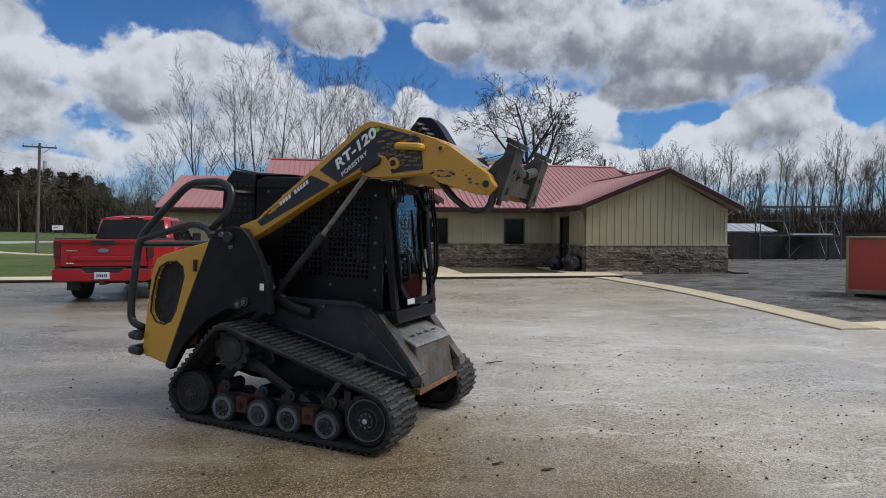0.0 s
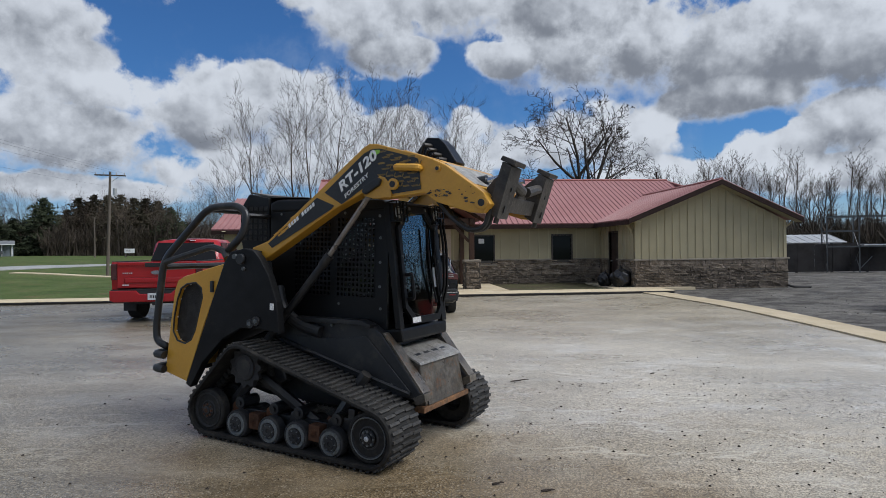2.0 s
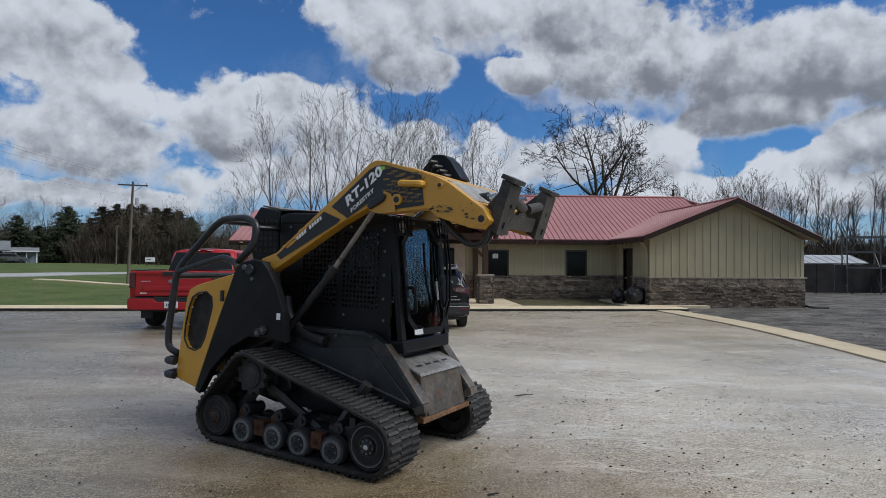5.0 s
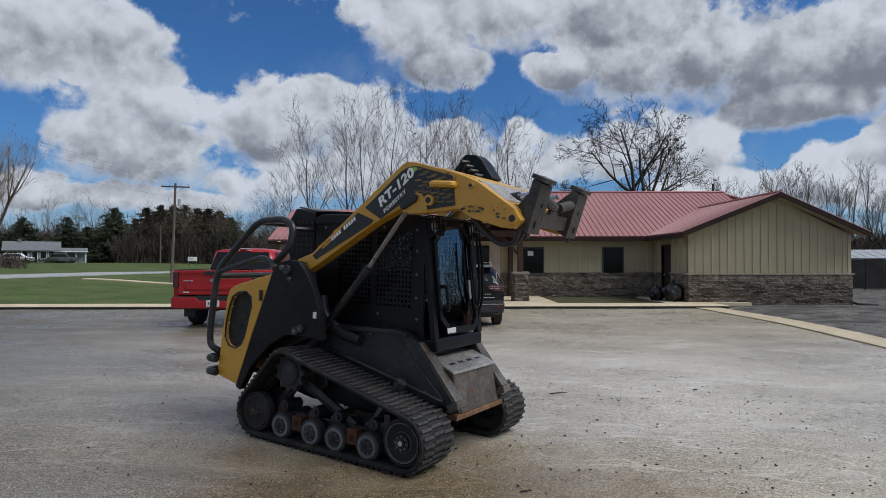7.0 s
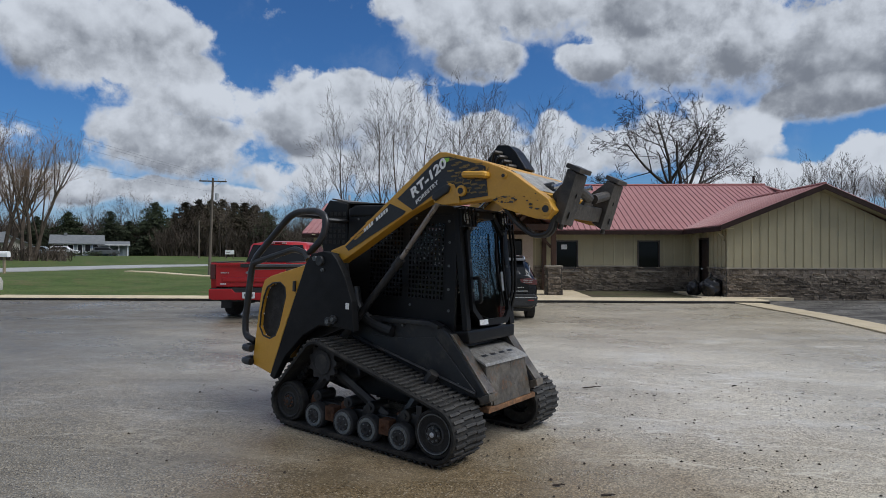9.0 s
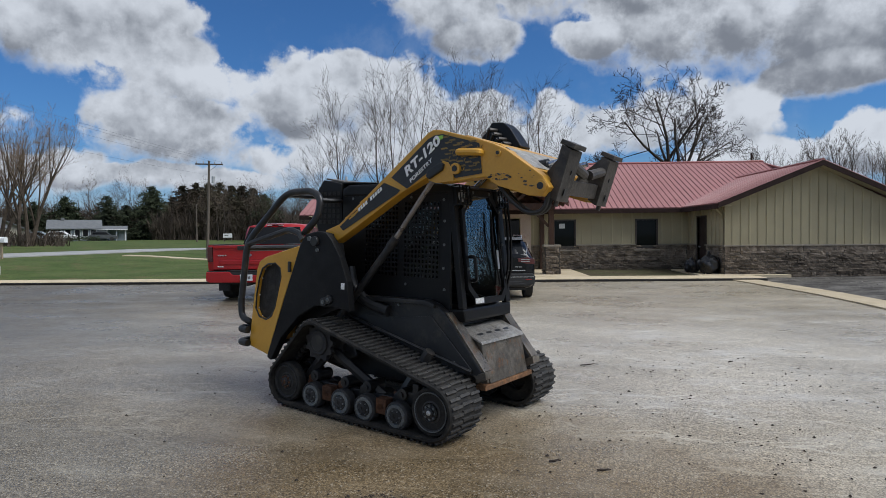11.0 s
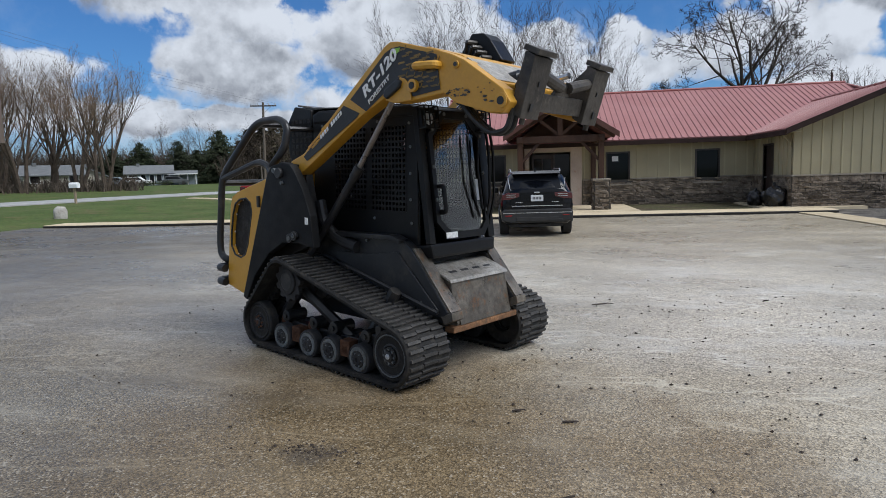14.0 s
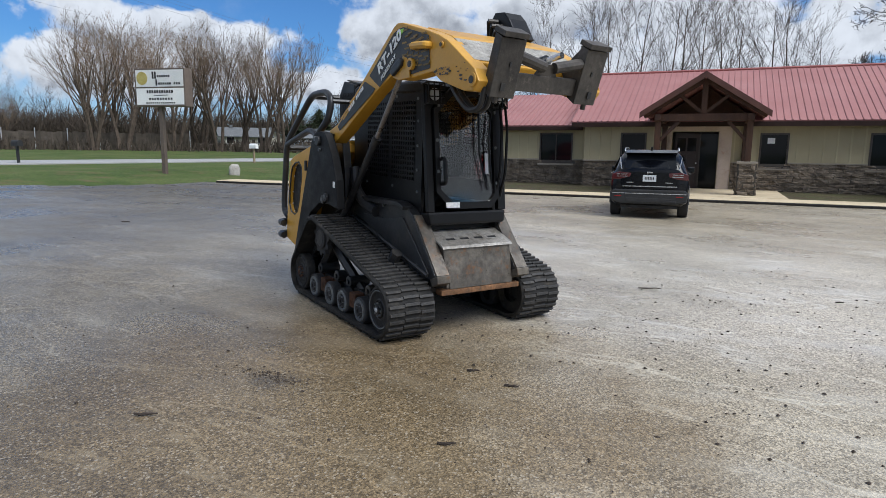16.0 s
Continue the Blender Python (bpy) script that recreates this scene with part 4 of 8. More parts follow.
M_LUG = surface("worn_tread_rubber", (0.018, 0.018, 0.018), (0.045, 0.043, 0.040), 7, (0.5, 0.8), 0, 0.3, 60, 0.35, 0.4, dirt=(0.085, 0.074, 0.060), dirt_at=(0.56, 0.74), spread=0.3)
M_RUBBER = surface("track_rubber", (0.010, 0.0098, 0.0096), (0.024, 0.023, 0.021), 4, (0.7, 0.9), 0, 0.25, 50, 0.25, 0.3, dirt=(0.065, 0.057, 0.046), dirt_at=(0.52, 0.78))
M_WHEEL = surface("wheel_rubber", (0.020, 0.020, 0.021), (0.038, 0.038, 0.039), 5, (0.6, 0.85), 0, 0.15, 50, 0.2, 0.35, dirt=(0.065, 0.060, 0.054), dirt_at=(0.54, 0.78))
M_HUB = surface("wheel_hub", (0.075, 0.084, 0.086), (0.15, 0.160, 0.160), 8, (0.5, 0.75), 0.2, 0.1, dirt=(0.07, 0.055, 0.04))
M_RUST = surface("rusty_iron", (0.045, 0.024, 0.015), (0.115, 0.052, 0.026), 6, (0.75, 0.95), 0.1, 0.4, 40, 0.35, 0.3)
M_BARE = surface("worn_bare_steel", (0.045, 0.039, 0.031), (0.155, 0.136, 0.110), 5.0, (0.26, 0.55), 0.35, 0.2, 30, 0.35, 0.5, dirt=(0.16, 0.072, 0.026), dirt_at=(0.56, 0.70))
M_STEPTOP = surface("scoured_steel", (0.22, 0.205, 0.175), (0.42, 0.40, 0.36), 7.0, (0.28, 0.5), 0.3, 0.25, 40, 0.35, 0.5, dirt=(0.10, 0.085, 0.06), dirt_at=(0.55, 0.7))
M_RUSTLIP = surface("rusted_lip", (0.085, 0.042, 0.020), (0.24, 0.122, 0.055), 9.0, (0.55, 0.85), 0.1, 0.35, 40, 0.4, 0.4, dirt=(0.09, 0.055, 0.032), dirt_at=(0.5, 0.66))
M_GOLDFADE = surface("faded_gold_print", (0.13, 0.085, 0.022), (0.24, 0.15, 0.032), 9.0, (0.4, 0.6), 0, 0.05)
M_COUPLER = surface("scuffed_coupler_steel", (0.030, 0.027, 0.024), (0.075, 0.066, 0.056), 4, (0.38, 0.62), 0.3, 0.15, 30, 0.3, 0.5, dirt=(0.17, 0.148, 0.118), dirt_at=(0.58, 0.75))
M_CHROME = surface("cylinder_rod", (0.5, 0.5, 0.5), (0.62, 0.62, 0.62), 6, (0.15, 0.3), 1.0, 0.02)
M_ROD = surface("dull_rod", (0.20, 0.175, 0.155), (0.30, 0.27, 0.245), 6, (0.25, 0.4), 0.7, 0.02)
M_HOSE = surface("black_hose", (0.01, 0.01, 0.01), (0.02, 0.02, 0.02), 8, (0.4, 0.6), 0, 0.1)
M_DECAL = surface("black_decal", (0.014, 0.014, 0.015), (0.022, 0.022, 0.022), 3, (0.35, 0.5), 0, 0.02, dirt=(0.05, 0.045, 0.035), dirt_at=(0.6, 0.8))
M_LETTER = surface("white_lettering", (0.72, 0.72, 0.70), (0.8, 0.8, 0.78), 5, (0.4, 0.5), 0, 0)
M_GREEN = surface("green_decal", (0.20, 0.42, 0.04), (0.26, 0.5, 0.06), 5, (0.4, 0.5), 0, 0)
M_CABGLASS = glass("cab_glass", (0.86, 0.90, 0.88), 0.0, 1.0, 1.5)
M_SIDEGLASS = glass("smoked_side_glass", (0.42, 0.45, 0.46), 0.0, 1.0, 1.3)
M_MESHDARK = surface("radiator_mesh", (0.012, 0.012, 0.012), (0.03, 0.028, 0.025), 12, (0.6, 0.8), 0.2, 0.6, 90, 0.4)
M_LAMP = glass("lamp_lens", (0.7, 0.72, 0.74), 0.05, 0.4)
M_SEAT = surface("seat_vinyl", (0.012, 0.012, 0.013), (0.02, 0.02, 0.021), 4, (0.5, 0.7), 0, 0.1)

M_O = Vector((0.2364, 5.8324, 0.034))
M_N = Vector((0.03061, -0.00707, 0.99951))
MACHINE = Matrix.Translation(M_O + M_N * 0.07) @ Vector((0, 0, 1)).rotation_difference(M_N).to_matrix().to_4x4() @ Matrix.Rotation(radians(-32.75), 4, "Z") @ Matrix.Translation((0, -0.040, 0)) @ Matrix.Diagonal((1, 0.955, 1, 1))
DROP = Matrix.Translation((0, 0, -0.07))


def belt_path(centres, radii, step=0.02):
    """The closed outer line of a belt that runs round the wheels in turn (clockwise seen from the right)."""
    k = len(centres)
    tangents = []
    for i in range(k):
        c0, c1 = Vector(centres[i]), Vector(centres[(i + 1) % k])
        r0, r1 = radii[i], radii[(i + 1) % k]
        d = c1 - c0
        a = math.atan2(d.y, d.x)
        b = math.acos(max(-1, min(1, (r0 - r1) / d.length)))
        n = Vector((math.cos(a + b), math.sin(a + b)))
        tangents.append((c0 + n * r0, c1 + n * r1))
    pts = []
    for i in range(k):
        p0, p1 = tangents[i]
        m = max(2, int((p1 - p0).length / step))
        pts += [p0.lerp(p1, j / m) for j in range(m)]
        c, r = Vector(centres[(i + 1) % k]), radii[(i + 1) % k]
        q = tangents[(i + 1) % k][0]
        a0, a1 = math.atan2(*(p1 - c).yx), math.atan2(*(q - c).yx)
        while a1 > a0:
            a1 -= 2 * math.pi
        m = max(2, int(abs(a1 - a0) * r / step))
        pts += [c + Vector((math.cos(a0 + (a1 - a0) * j / m), math.sin(a0 + (a1 - a0) * j / m))) * r for j in range(m)]
    return pts


def build_track(machine, side):
    """One rubber track with its wheels. side -1: the machine's right."""
    v_out, v_in = side * 0.93, side * 0.475
    lo, hi = min(v_out, v_in), max(v_out, v_in)
    track = part("track", bmesh.new(), M_RUBBER, machine, "worn black rubber track", loc=DROP)
    # rear wheel, sprocket, front wheel, in the order of the run over the top
    path = belt_path([(-0.83, 0.295), (-0.47, 0.69), (0.83, 0.315)], [0.208, 0.205, 0.228])
    bm = bmesh.new()
    k = len(path)
    rings = []
    for i, p in enumerate(path):
        d = (path[(i + 1) % k] - path[i - 1]).normalized()
        n = Vector((-d.y, d.x))
        q, e = p - n * 0.032, p - n * 0.012
        rings.append([bm.verts.new((a.x, y, a.y)) for a, y in ((p, lo + 0.014), (p, hi - 0.014), (e, hi), (q, hi), (q, lo), (e, lo))])
    for i in range(k):
        a, b = rings[i], rings[(i + 1) % k]
        for j in range(6):
            bm.faces.new((a[j], a[(j + 1) % 6], b[(j + 1) % 6], b[j]))
    bmesh.ops.recalc_face_normals(bm, faces=bm.faces)
    bm.to_mesh(track.data)
    bm.free()
    # tread bars: a row of staggered blocks inside the smooth belt edges, each bar a piece of its own
    width = hi - lo
    bm = bmesh.new()
    for y0, y1, s in ((-0.465, -0.170, 0.004), (-0.158, 0.158, -0.005), (0.170, 0.465, 0.004)):
        add_box(bm, (-0.0125 + s, y0 * width, -0.006), (0.0125 + s, y1 * width, 0.018), 0.004)
    bar = bpy.data.meshes.new("tread_bar")
    bm.to_mesh(bar)
    bm.free()
    bar.materials.append(M_LUG)
    lug = bpy.data.meshes.new("drive_lug")
    bm = box((-0.02, -0.035, -0.085), (0.02, 0.035, -0.03), 0.008)
    bm.to_mesh(lug)
    bm.free()
    lug.materials.append(M_RUBBER)
    total = sum((path[(i + 1) % k] - path[i]).length for i in range(k))
    count = int(total / 0.058)
    done, nxt = 0.0, 0.0
    for i in range(k):
        seg = (path[(i + 1) % k] - path[i]).length
        while nxt < done + seg - 1e-6 and nxt < total - 0.04:
            p = path[i].lerp(path[(i + 1) % k], (nxt - done) / seg)
            d = (path[(i + 2) % k] - path[i - 1]).normalized()
            m = Matrix(((d.x, 0, -d.y, p.x), (0, 1, 0, (lo + hi) / 2), (d.y, 0, d.x, p.y), (0, 0, 0, 1)))
            ob = new("tread_bar", bar)
            ob.parent = track
            ob.matrix_basis = m
            ob = new("drive_lug", lug)
            ob.parent = track
            ob.matrix_basis = m
            nxt += total / count
        done += seg
    # wheels
    def wheel(name, u, w, r, y0, y1, label):
        face, back = (y0, y1) if side < 0 else (y1, y0)
        deep = side * (back - face)
        def turned(rings, seg=36):
            """A round shape from (radius, how far proud of the wheel's face), outer rim first; the last ring is closed."""
            bm = bmesh.new()
            loops = [[bm.verts.new((u + math.cos(a) * rr, face + side * d, w + math.sin(a) * rr)) for a in (2 * math.pi * j / seg for j in range(seg))] for rr, d in rings]
            for a, b in zip(loops, loops[1:]):
                for j in range(seg):
                    bm.faces.new((a[j], a[(j + 1) % seg], b[(j + 1) % seg], b[j]))
            bm.faces.new(loops[-1])
            bmesh.ops.recalc_face_normals(bm, faces=bm.faces)
            return bm
        small = r < 0.15
        ob = part(name, turned([(r * 0.5, deep), (r, deep), (r, -0.014), (r * 0.96, -0.003), (r * 0.86, 0.0), (r * 0.83, -0.010), (r * 0.5, -0.012)]), M_WHEEL if small else M_RUBBER, machine, label, loc=DROP)
        if small:
            part("rim", turned([(r * 0.83, -0.012), (r * 0.82, 0.0), (r * 0.78, 0.006), (r * 0.60, 0.006), (r * 0.56, -0.004), (r * 0.4, -0.006)]), M_HUB, ob, "grey worn rim")
            part("hub", turned([(r * 0.54, -0.004), (r * 0.52, 0.004), (r * 0.34, 0.006), (r * 0.30, 0.014), (r * 0.16, 0.014), (r * 0.14, 0.004)]), M_WHEEL, ob)
            bolt_r, bolt_at, count_ = 0.006, r * 0.42, 6
        else:
            worn = name == "front_idler"
            part("rim", turned([(r * 0.83, -0.012), (r * 0.82, -0.002), (r * 0.76, 0.0), (r * 0.72, -0.016), (r * 0.48, -0.026), (r * 0.46, -0.010), (r * 0.40, -0.004), (r * 0.36, -0.020)]), M_WHEEL, ob)
            part("rim_lip", tube([(u + math.cos(a) * r * 0.80, face + side * 0.002, w + math.sin(a) * r * 0.80) for a in (2 * math.pi * j / 36 for j in range(37))], 0.005, 6), M_HUB if worn else M_WHEEL, ob, "scuffed rim lip")
            part("hub", turned([(r * 0.34, -0.022), (r * 0.33, 0.002), (r * 0.20, 0.006), (r * 0.19, 0.020), (r * 0.10, 0.024)], 24), M_BLACK if worn else M_WHEEL, ob)
            part("hub_cap", turned([(r * 0.11, 0.018), (r * 0.10, 0.030), (r * 0.04, 0.034)], 14), M_STEEL if worn else M_RUST, ob)
            bolt_r, bolt_at, count_ = 0.010, r * 0.27, 8
        for a in range(count_):
            t = a * 2 * math.pi / count_
            bm = bmesh.new()
            add_disc(bm, (u + math.cos(t) * bolt_at, 0, w + math.sin(t) * bolt_at), bolt_r, *sorted((face, face + side * 0.016)), "y", 6)
            part("wheel_bolt", bm, M_HUB if small or name == "front_idler" else M_RUST, ob)
        return ob
    yo = (side * 0.885, side * 0.80)
    yi = (side * 0.62, side * 0.53)
    for pair in (yo, yi):
        a, b = min(pair), max(pair)
        wheel("rear_idler", -0.83, 0.295, 0.180, a, b, "large black rubber idler wheel")
        wheel("front_idler", 0.83, 0.315, 0.190, a, b, "large black rubber idler wheel")
        for u in (-0.502, -0.142, 0.136, 0.483):
            wheel("bogie_wheel", u, 0.218, 0.116, a, b, "small grey bogie wheel with worn rim")
    # sprocket with rollers
    bm = bmesh.new()
    teeth = []
    for a in range(44):
        t, rr = a * math.pi / 22, (0.176 if a % 4 in (0, 1) else 0.148)
        teeth.append((-0.47 + math.cos(t) * rr * 1.0, 0.69 + math.sin(t) * rr))
    add_prism(bm, teeth, side * 0.80 - 0.022, side * 0.80 + 0.022, "y", 0.004)
    add_prism(bm, teeth, side * 0.64 - 0.022, side * 0.64 + 0.022, "y", 0.004)
    add_disc(bm, (-0.47, 0, 0.69), 0.112, side * 0.72 - 0.12, side * 0.72 + 0.12, "y", 24, 0.012)
    sp = part("sprocket", bm, M_WHEEL, machine, "black drive sprocket with rollers", loc=DROP)
    part("drive_motor", disc((-0.47, 0, 0.69), 0.080, side * 0.72 - 0.123, side * 0.72 + 0.123, "y", 20, 0.01), M_BLACK, sp)
    # rails and rusty axle brackets
    frame_ = part("track_rail", box((-0.80, side * 0.71 - 0.045, 0.24), (0.80, side * 0.71 + 0.045, 0.33), 0.012), M_BLACK, machine, "black undercarriage rail", loc=DROP)
    part("rail_strut", tube([(-0.38, side * 0.70, 0.60), (0.22, side * 0.70, 0.30)], 0.045, 6), M_BLACK, frame_)
    part("rail_strut", tube([(-0.45, side * 0.70, 0.62), (-0.72, side * 0.70, 0.32)], 0.05, 6), M_BLACK, frame_)
    part("rail_strut", tube([(0.62, side * 0.60, 0.72), (0.35, side * 0.62, 0.32)], 0.05, 6), M_BLACK, frame_)
    for u in (-0.32, 0.31):
        part("axle_bracket", box((u - 0.055, side * 0.82 - 0.05, 0.20), (u + 0.055, side * 0.82 + 0.05, 0.33), 0.012), M_RUST, frame_, "rust-brown axle bracket")
        part("axle", tube([(u, side * 0.52, 0.26), (u, side * 0.87, 0.26)], 0.03, 8), M_RUST, frame_)
    for u in (-0.62, -0.24, 0.02, 0.40):
        part("suspension_arm", prism([(u - 0.05, 0.24), (u + 0.05, 0.24), (u + 0.12, 0.36), (u + 0.06, 0.42), (u - 0.03, 0.36)], *sorted((side * 0.77, side * 0.72)), "y", 0.012), M_RUST if u < 0 else M_BLACK, frame_, "rusty swing arm")
        part("torsion_boss", disc((u + 0.075, 0, 0.375), 0.052, *sorted((side * 0.80, side * 0.60)), "y", 14, 0.008), M_BLACK, frame_)
        part("grease_cap", disc((u + 0.075, 0, 0.375), 0.022, *sorted((side * 0.80, side * 0.815)), "y", 8), M_BLACK, frame_)
    part("idler_fork", prism([(0.46, 0.30), (0.80, 0.29), (0.82, 0.34), (0.62, 0.40), (0.48, 0.40)], *sorted((side * 0.77, side * 0.65)), "y", 0.012), M_BLACK, frame_, "black front idler fork")
    part("fork_lug", box((0.58, min(side * 0.74, side * 0.79), 0.40), (0.64, max(side * 0.74, side * 0.79), 0.48), 0.008), M_BLACK, frame_)
    for k_ in range(5):
        part("bottom_roller_guard", box((-0.66 + k_ * 0.29, min(side * 0.90, side * 0.86), 0.075), (-0.60 + k_ * 0.29, max(side * 0.90, side * 0.86), 0.115), 0.01), M_RUBBER, frame_)
    part("drive_housing", prism([(-0.66, 0.52), (-0.40, 0.46), (-0.18, 0.58), (-0.26, 0.80), (-0.55, 0.86), (-0.68, 0.72)], *sorted((side * 0.62, side * 0.50)), "y", 0.02), M_BLACK, frame_, "dark final drive housing")
    part("tension_rod", tube([(0.36, side * 0.74, 0.36), (0.80, side * 0.74, 0.33)], 0.022, 6), M_RUST, frame_)
    return track


def build_arm(machine, side):
    """A bent loader arm, tapering towards the coupler. side -1: right."""
    outline = [(-0.50, 1.70), (-0.34, 1.757), (0.171, 2.169), (0.591, 2.505), (0.645, 2.53), (0.71, 2.526), (1.07, 2.43), (1.19, 2.39), (1.30, 2.34), (1.60, 2.135), (1.655, 2.05), (1.60, 1.985), (1.50, 1.99), (1.227, 2.07), (1.13, 2.138), (0.86, 2.108), (0.70, 2.10), (0.585, 2.145), (0.315, 2.015), (-0.225, 1.685), (-0.40, 1.585), (-0.55, 1.60)]
    shear = -0.0545 * side
    base = side * (0.72 - 0.0545 * 0.5)
    a, b = sorted((base, base - side * 0.13))
    arm = part("loader_arm", prism(outline, a, b, "y", 0.008, shear), M_YELLOW, machine, "scuffed yellow loader arm", loc=DROP)
    out = base + side * 0.004

    def flat(pts, mat, name, lift=0.0, label=""):
        s = sorted((out + side * lift, out + side * (lift + 0.003)))
        return part(name, prism(pts, s[0], s[1], "y", 0, shear), mat, arm, label)
    flat([(0.235, 2.155), (0.60, 2.455), (0.665, 2.483), (0.74, 2.488), (1.05, 2.405), (1.075, 2.395), (1.105, 2.165), (0.86, 2.135), (0.83, 2.20), (0.77, 2.235), (0.68, 2.22), (0.60, 2.185), (0.40, 2.06)], M_DECAL, "decal", 0, "black decal panel on the arm")
    flat([(-0.33, 1.735), (0.16, 2.115), (0.33, 2.05), (0.30, 2.02), (-0.29, 1.70)], M_DECAL, "decal")
    # tread-like yellow streaks that fade into the decal
    rng = random.Random(3)
    for row in range(8):
        for col in range(5):
            u = 0.735 + col * 0.074 + (0.037 if row % 2 else 0.0)
            w = 2.185 + row * 0.036 - 0.030 * (col - 2) * (row / 7)
            if u > 1.05 or w > 2.475 - 0.26 * max(0, u - 0.74) or (abs(u - 0.79) < 0.09 and w < 2.25):
                continue
            l, h_ = 0.058 * rng.uniform(0.75, 1.1), 0.012
            flat([(u, w), (u + l, w + 0.006), (u + l - 0.010, w + 0.006 + h_), (u - 0.010, w + h_)], M_GOLDFADE, "decal_streak", 0.003)
            if rng.random() < 0.6:
                flat([(u + l, w + 0.006), (u + l + 0.008, w + 0.006), (u + l + 0.020, w + 0.034), (u + l + 0.012, w + 0.034)], M_GOLDFADE, "decal_streak", 0.0032)
    for i in range(9):
        u = rng.uniform(-0.28, -0.06)
        w = 1.735 + (u + 0.30) * 0.76 + rng.uniform(-0.005, 0.045)
        flat([(u, w), (u + 0.07, w + 0.045), (u + 0.06, w + 0.056), (u - 0.01, w + 0.012)], M_YELLOW, "decal_streak", 0.003)
    flat([(0.655, 2.44), (0.70, 2.475), (0.745, 2.478), (0.74, 2.45), (0.715, 2.44), (0.70, 2.415), (0.69, 2.40), (0.705, 2.45)], M_GREEN, "decal_streak", 0.004)
    # lettering follows the arm's rise
    rise = math.atan2(2.505 - 2.169, 0.591 - 0.171)
    def on_arm(u, w, lift=0.008):
        yv = out + side * lift + shear * u
        m = Matrix.Translation((u, yv, w)) @ Matrix.Rotation(-math.atan(0.0545) * side, 4, "Z")
        if side < 0:
            return m @ Matrix.Rotation(-rise, 4, "Y") @ Matrix.Rotation(radians(90), 4, "X")
        return m @ Matrix.Rotation(-rise, 4, "Y") @ Matrix.Rotation(radians(180), 4, "Z") @ Matrix.Rotation(radians(90), 4, "X")
    lettering("RT-120", 0.118, M_LETTER, arm, on_arm(0.540, 2.312) @ Matrix.Diagonal((1.16, 0.86, 1, 1)), spacing=1.02, shear=0.25, offset=0.004)
    lettering("FORESTRY", 0.050, M_LETTER, arm, on_arm(0.536, 2.200) @ Matrix.Diagonal((1.12, 0.86, 1, 1)), spacing=1.05, shear=0.2, offset=0.001)
    # brand strip as plain bars
    for i in range(10):
        t = i / 10
        u, w = -0.11 + 0.26 * t, 1.868 + 0.19 * t
        if i == 4:
            continue
        flat([(u, w), (u + 0.018, w + 0.0135), (u + 0.008, w + 0.042), (u - 0.010, w + 0.028)], M_LETTER, "white_bar", 0.004)
    # pins and bosses
    def boss(u, w, r, mat=M_YELLOW, t=0.03, hole=True):
        s = sorted((out + shear * u, out + shear * u + side * t))
        ob = part("pin_boss", disc((u, 0, w), r, s[0], s[1], "y", 20, 0.004), mat, arm)
        if hole:
            s = sorted((out + shear * u + side * t, out + shear * u + side * (t + 0.004)))
            part("pin", disc((u, 0, w), r * 0.55, s[0], s[1], "y", 14), M_BLACK, ob)
    boss(0.874, 2.207, 0.045)
    boss(1.237, 2.316, 0.026, t=0.01)
    boss(1.59, 2.06, 0.048, M_YELLOW, 0.008)
    s = sorted((out + shear * 0.68, out + shear * 0.68 + side * 0.035))
    part("cylinder_pin", prism([(0.60, 2.15), (0.63, 2.13), (0.76, 2.20), (0.775, 2.245), (0.74, 2.265), (0.61, 2.20)], s[0], s[1], "y", 0.012), M_BLACK, arm, "dark pin cover")
    part("pin_cheek", prism([(0.60, 2.125), (0.69, 2.10), (0.86, 2.11), (0.845, 2.20), (0.80, 2.26), (0.75, 2.275), (0.69, 2.23)], *sorted((out + shear * 0.7 - side * 0.002, out + shear * 0.7 + side * 0.008)), "y", 0.003), M_YELLOW, arm)
    # pressed handle
    yv = out + shear * 0.98
    part("tie_down", tube(rounded([(0.90, yv - side * 0.01, 2.335), (0.90, yv + side * 0.035, 2.335), (1.09, yv + side * 0.035, 2.325), (1.09, yv - side * 0.01, 2.325)], 0.03), 0.028, 8), M_YELLOW, arm, "cast yellow tie-down loop")
    # scuffs to bare metal
    for i in range(44):
        u, w = rng.uniform(1.16, 1.35), rng.uniform(2.11, 2.16)
        if rng.random() < 0.3:
            u, w = rng.uniform(1.4, 1.55), rng.uniform(2.03, 2.18)
        r = rng.choice((0.004, 0.005, 0.007, 0.010, 0.016))
        flat([(u + r * rng.uniform(0.6, 1.4) * math.cos(q), w + r * 0.5 * rng.uniform(0.6, 1.4) * math.sin(q)) for q in (0, 0.9, 1.9, 2.8, 3.9, 5.1)], M_BARE if i % 3 else M_BLACK, "scuff", 0.0)
    # lift cylinder
    yc = side * 0.60
    cyl = part("lift_cylinder", tube([(-0.52, yc, 0.80), (0.22, yc, 1.63)], 0.034, 14), M_BLACK, machine, "black lift cylinder", loc=DROP)
    part("cylinder_rod", tube([(0.20, yc, 1.61), (0.66, yc, 2.19)], 0.022, 12), M_ROD, cyl, "dull steel rod")
    part("cylinder_gland", tube([(0.16, yc, 1.565), (0.235, yc, 1.65)], 0.040, 14), M_BLACK, cyl)
    return arm


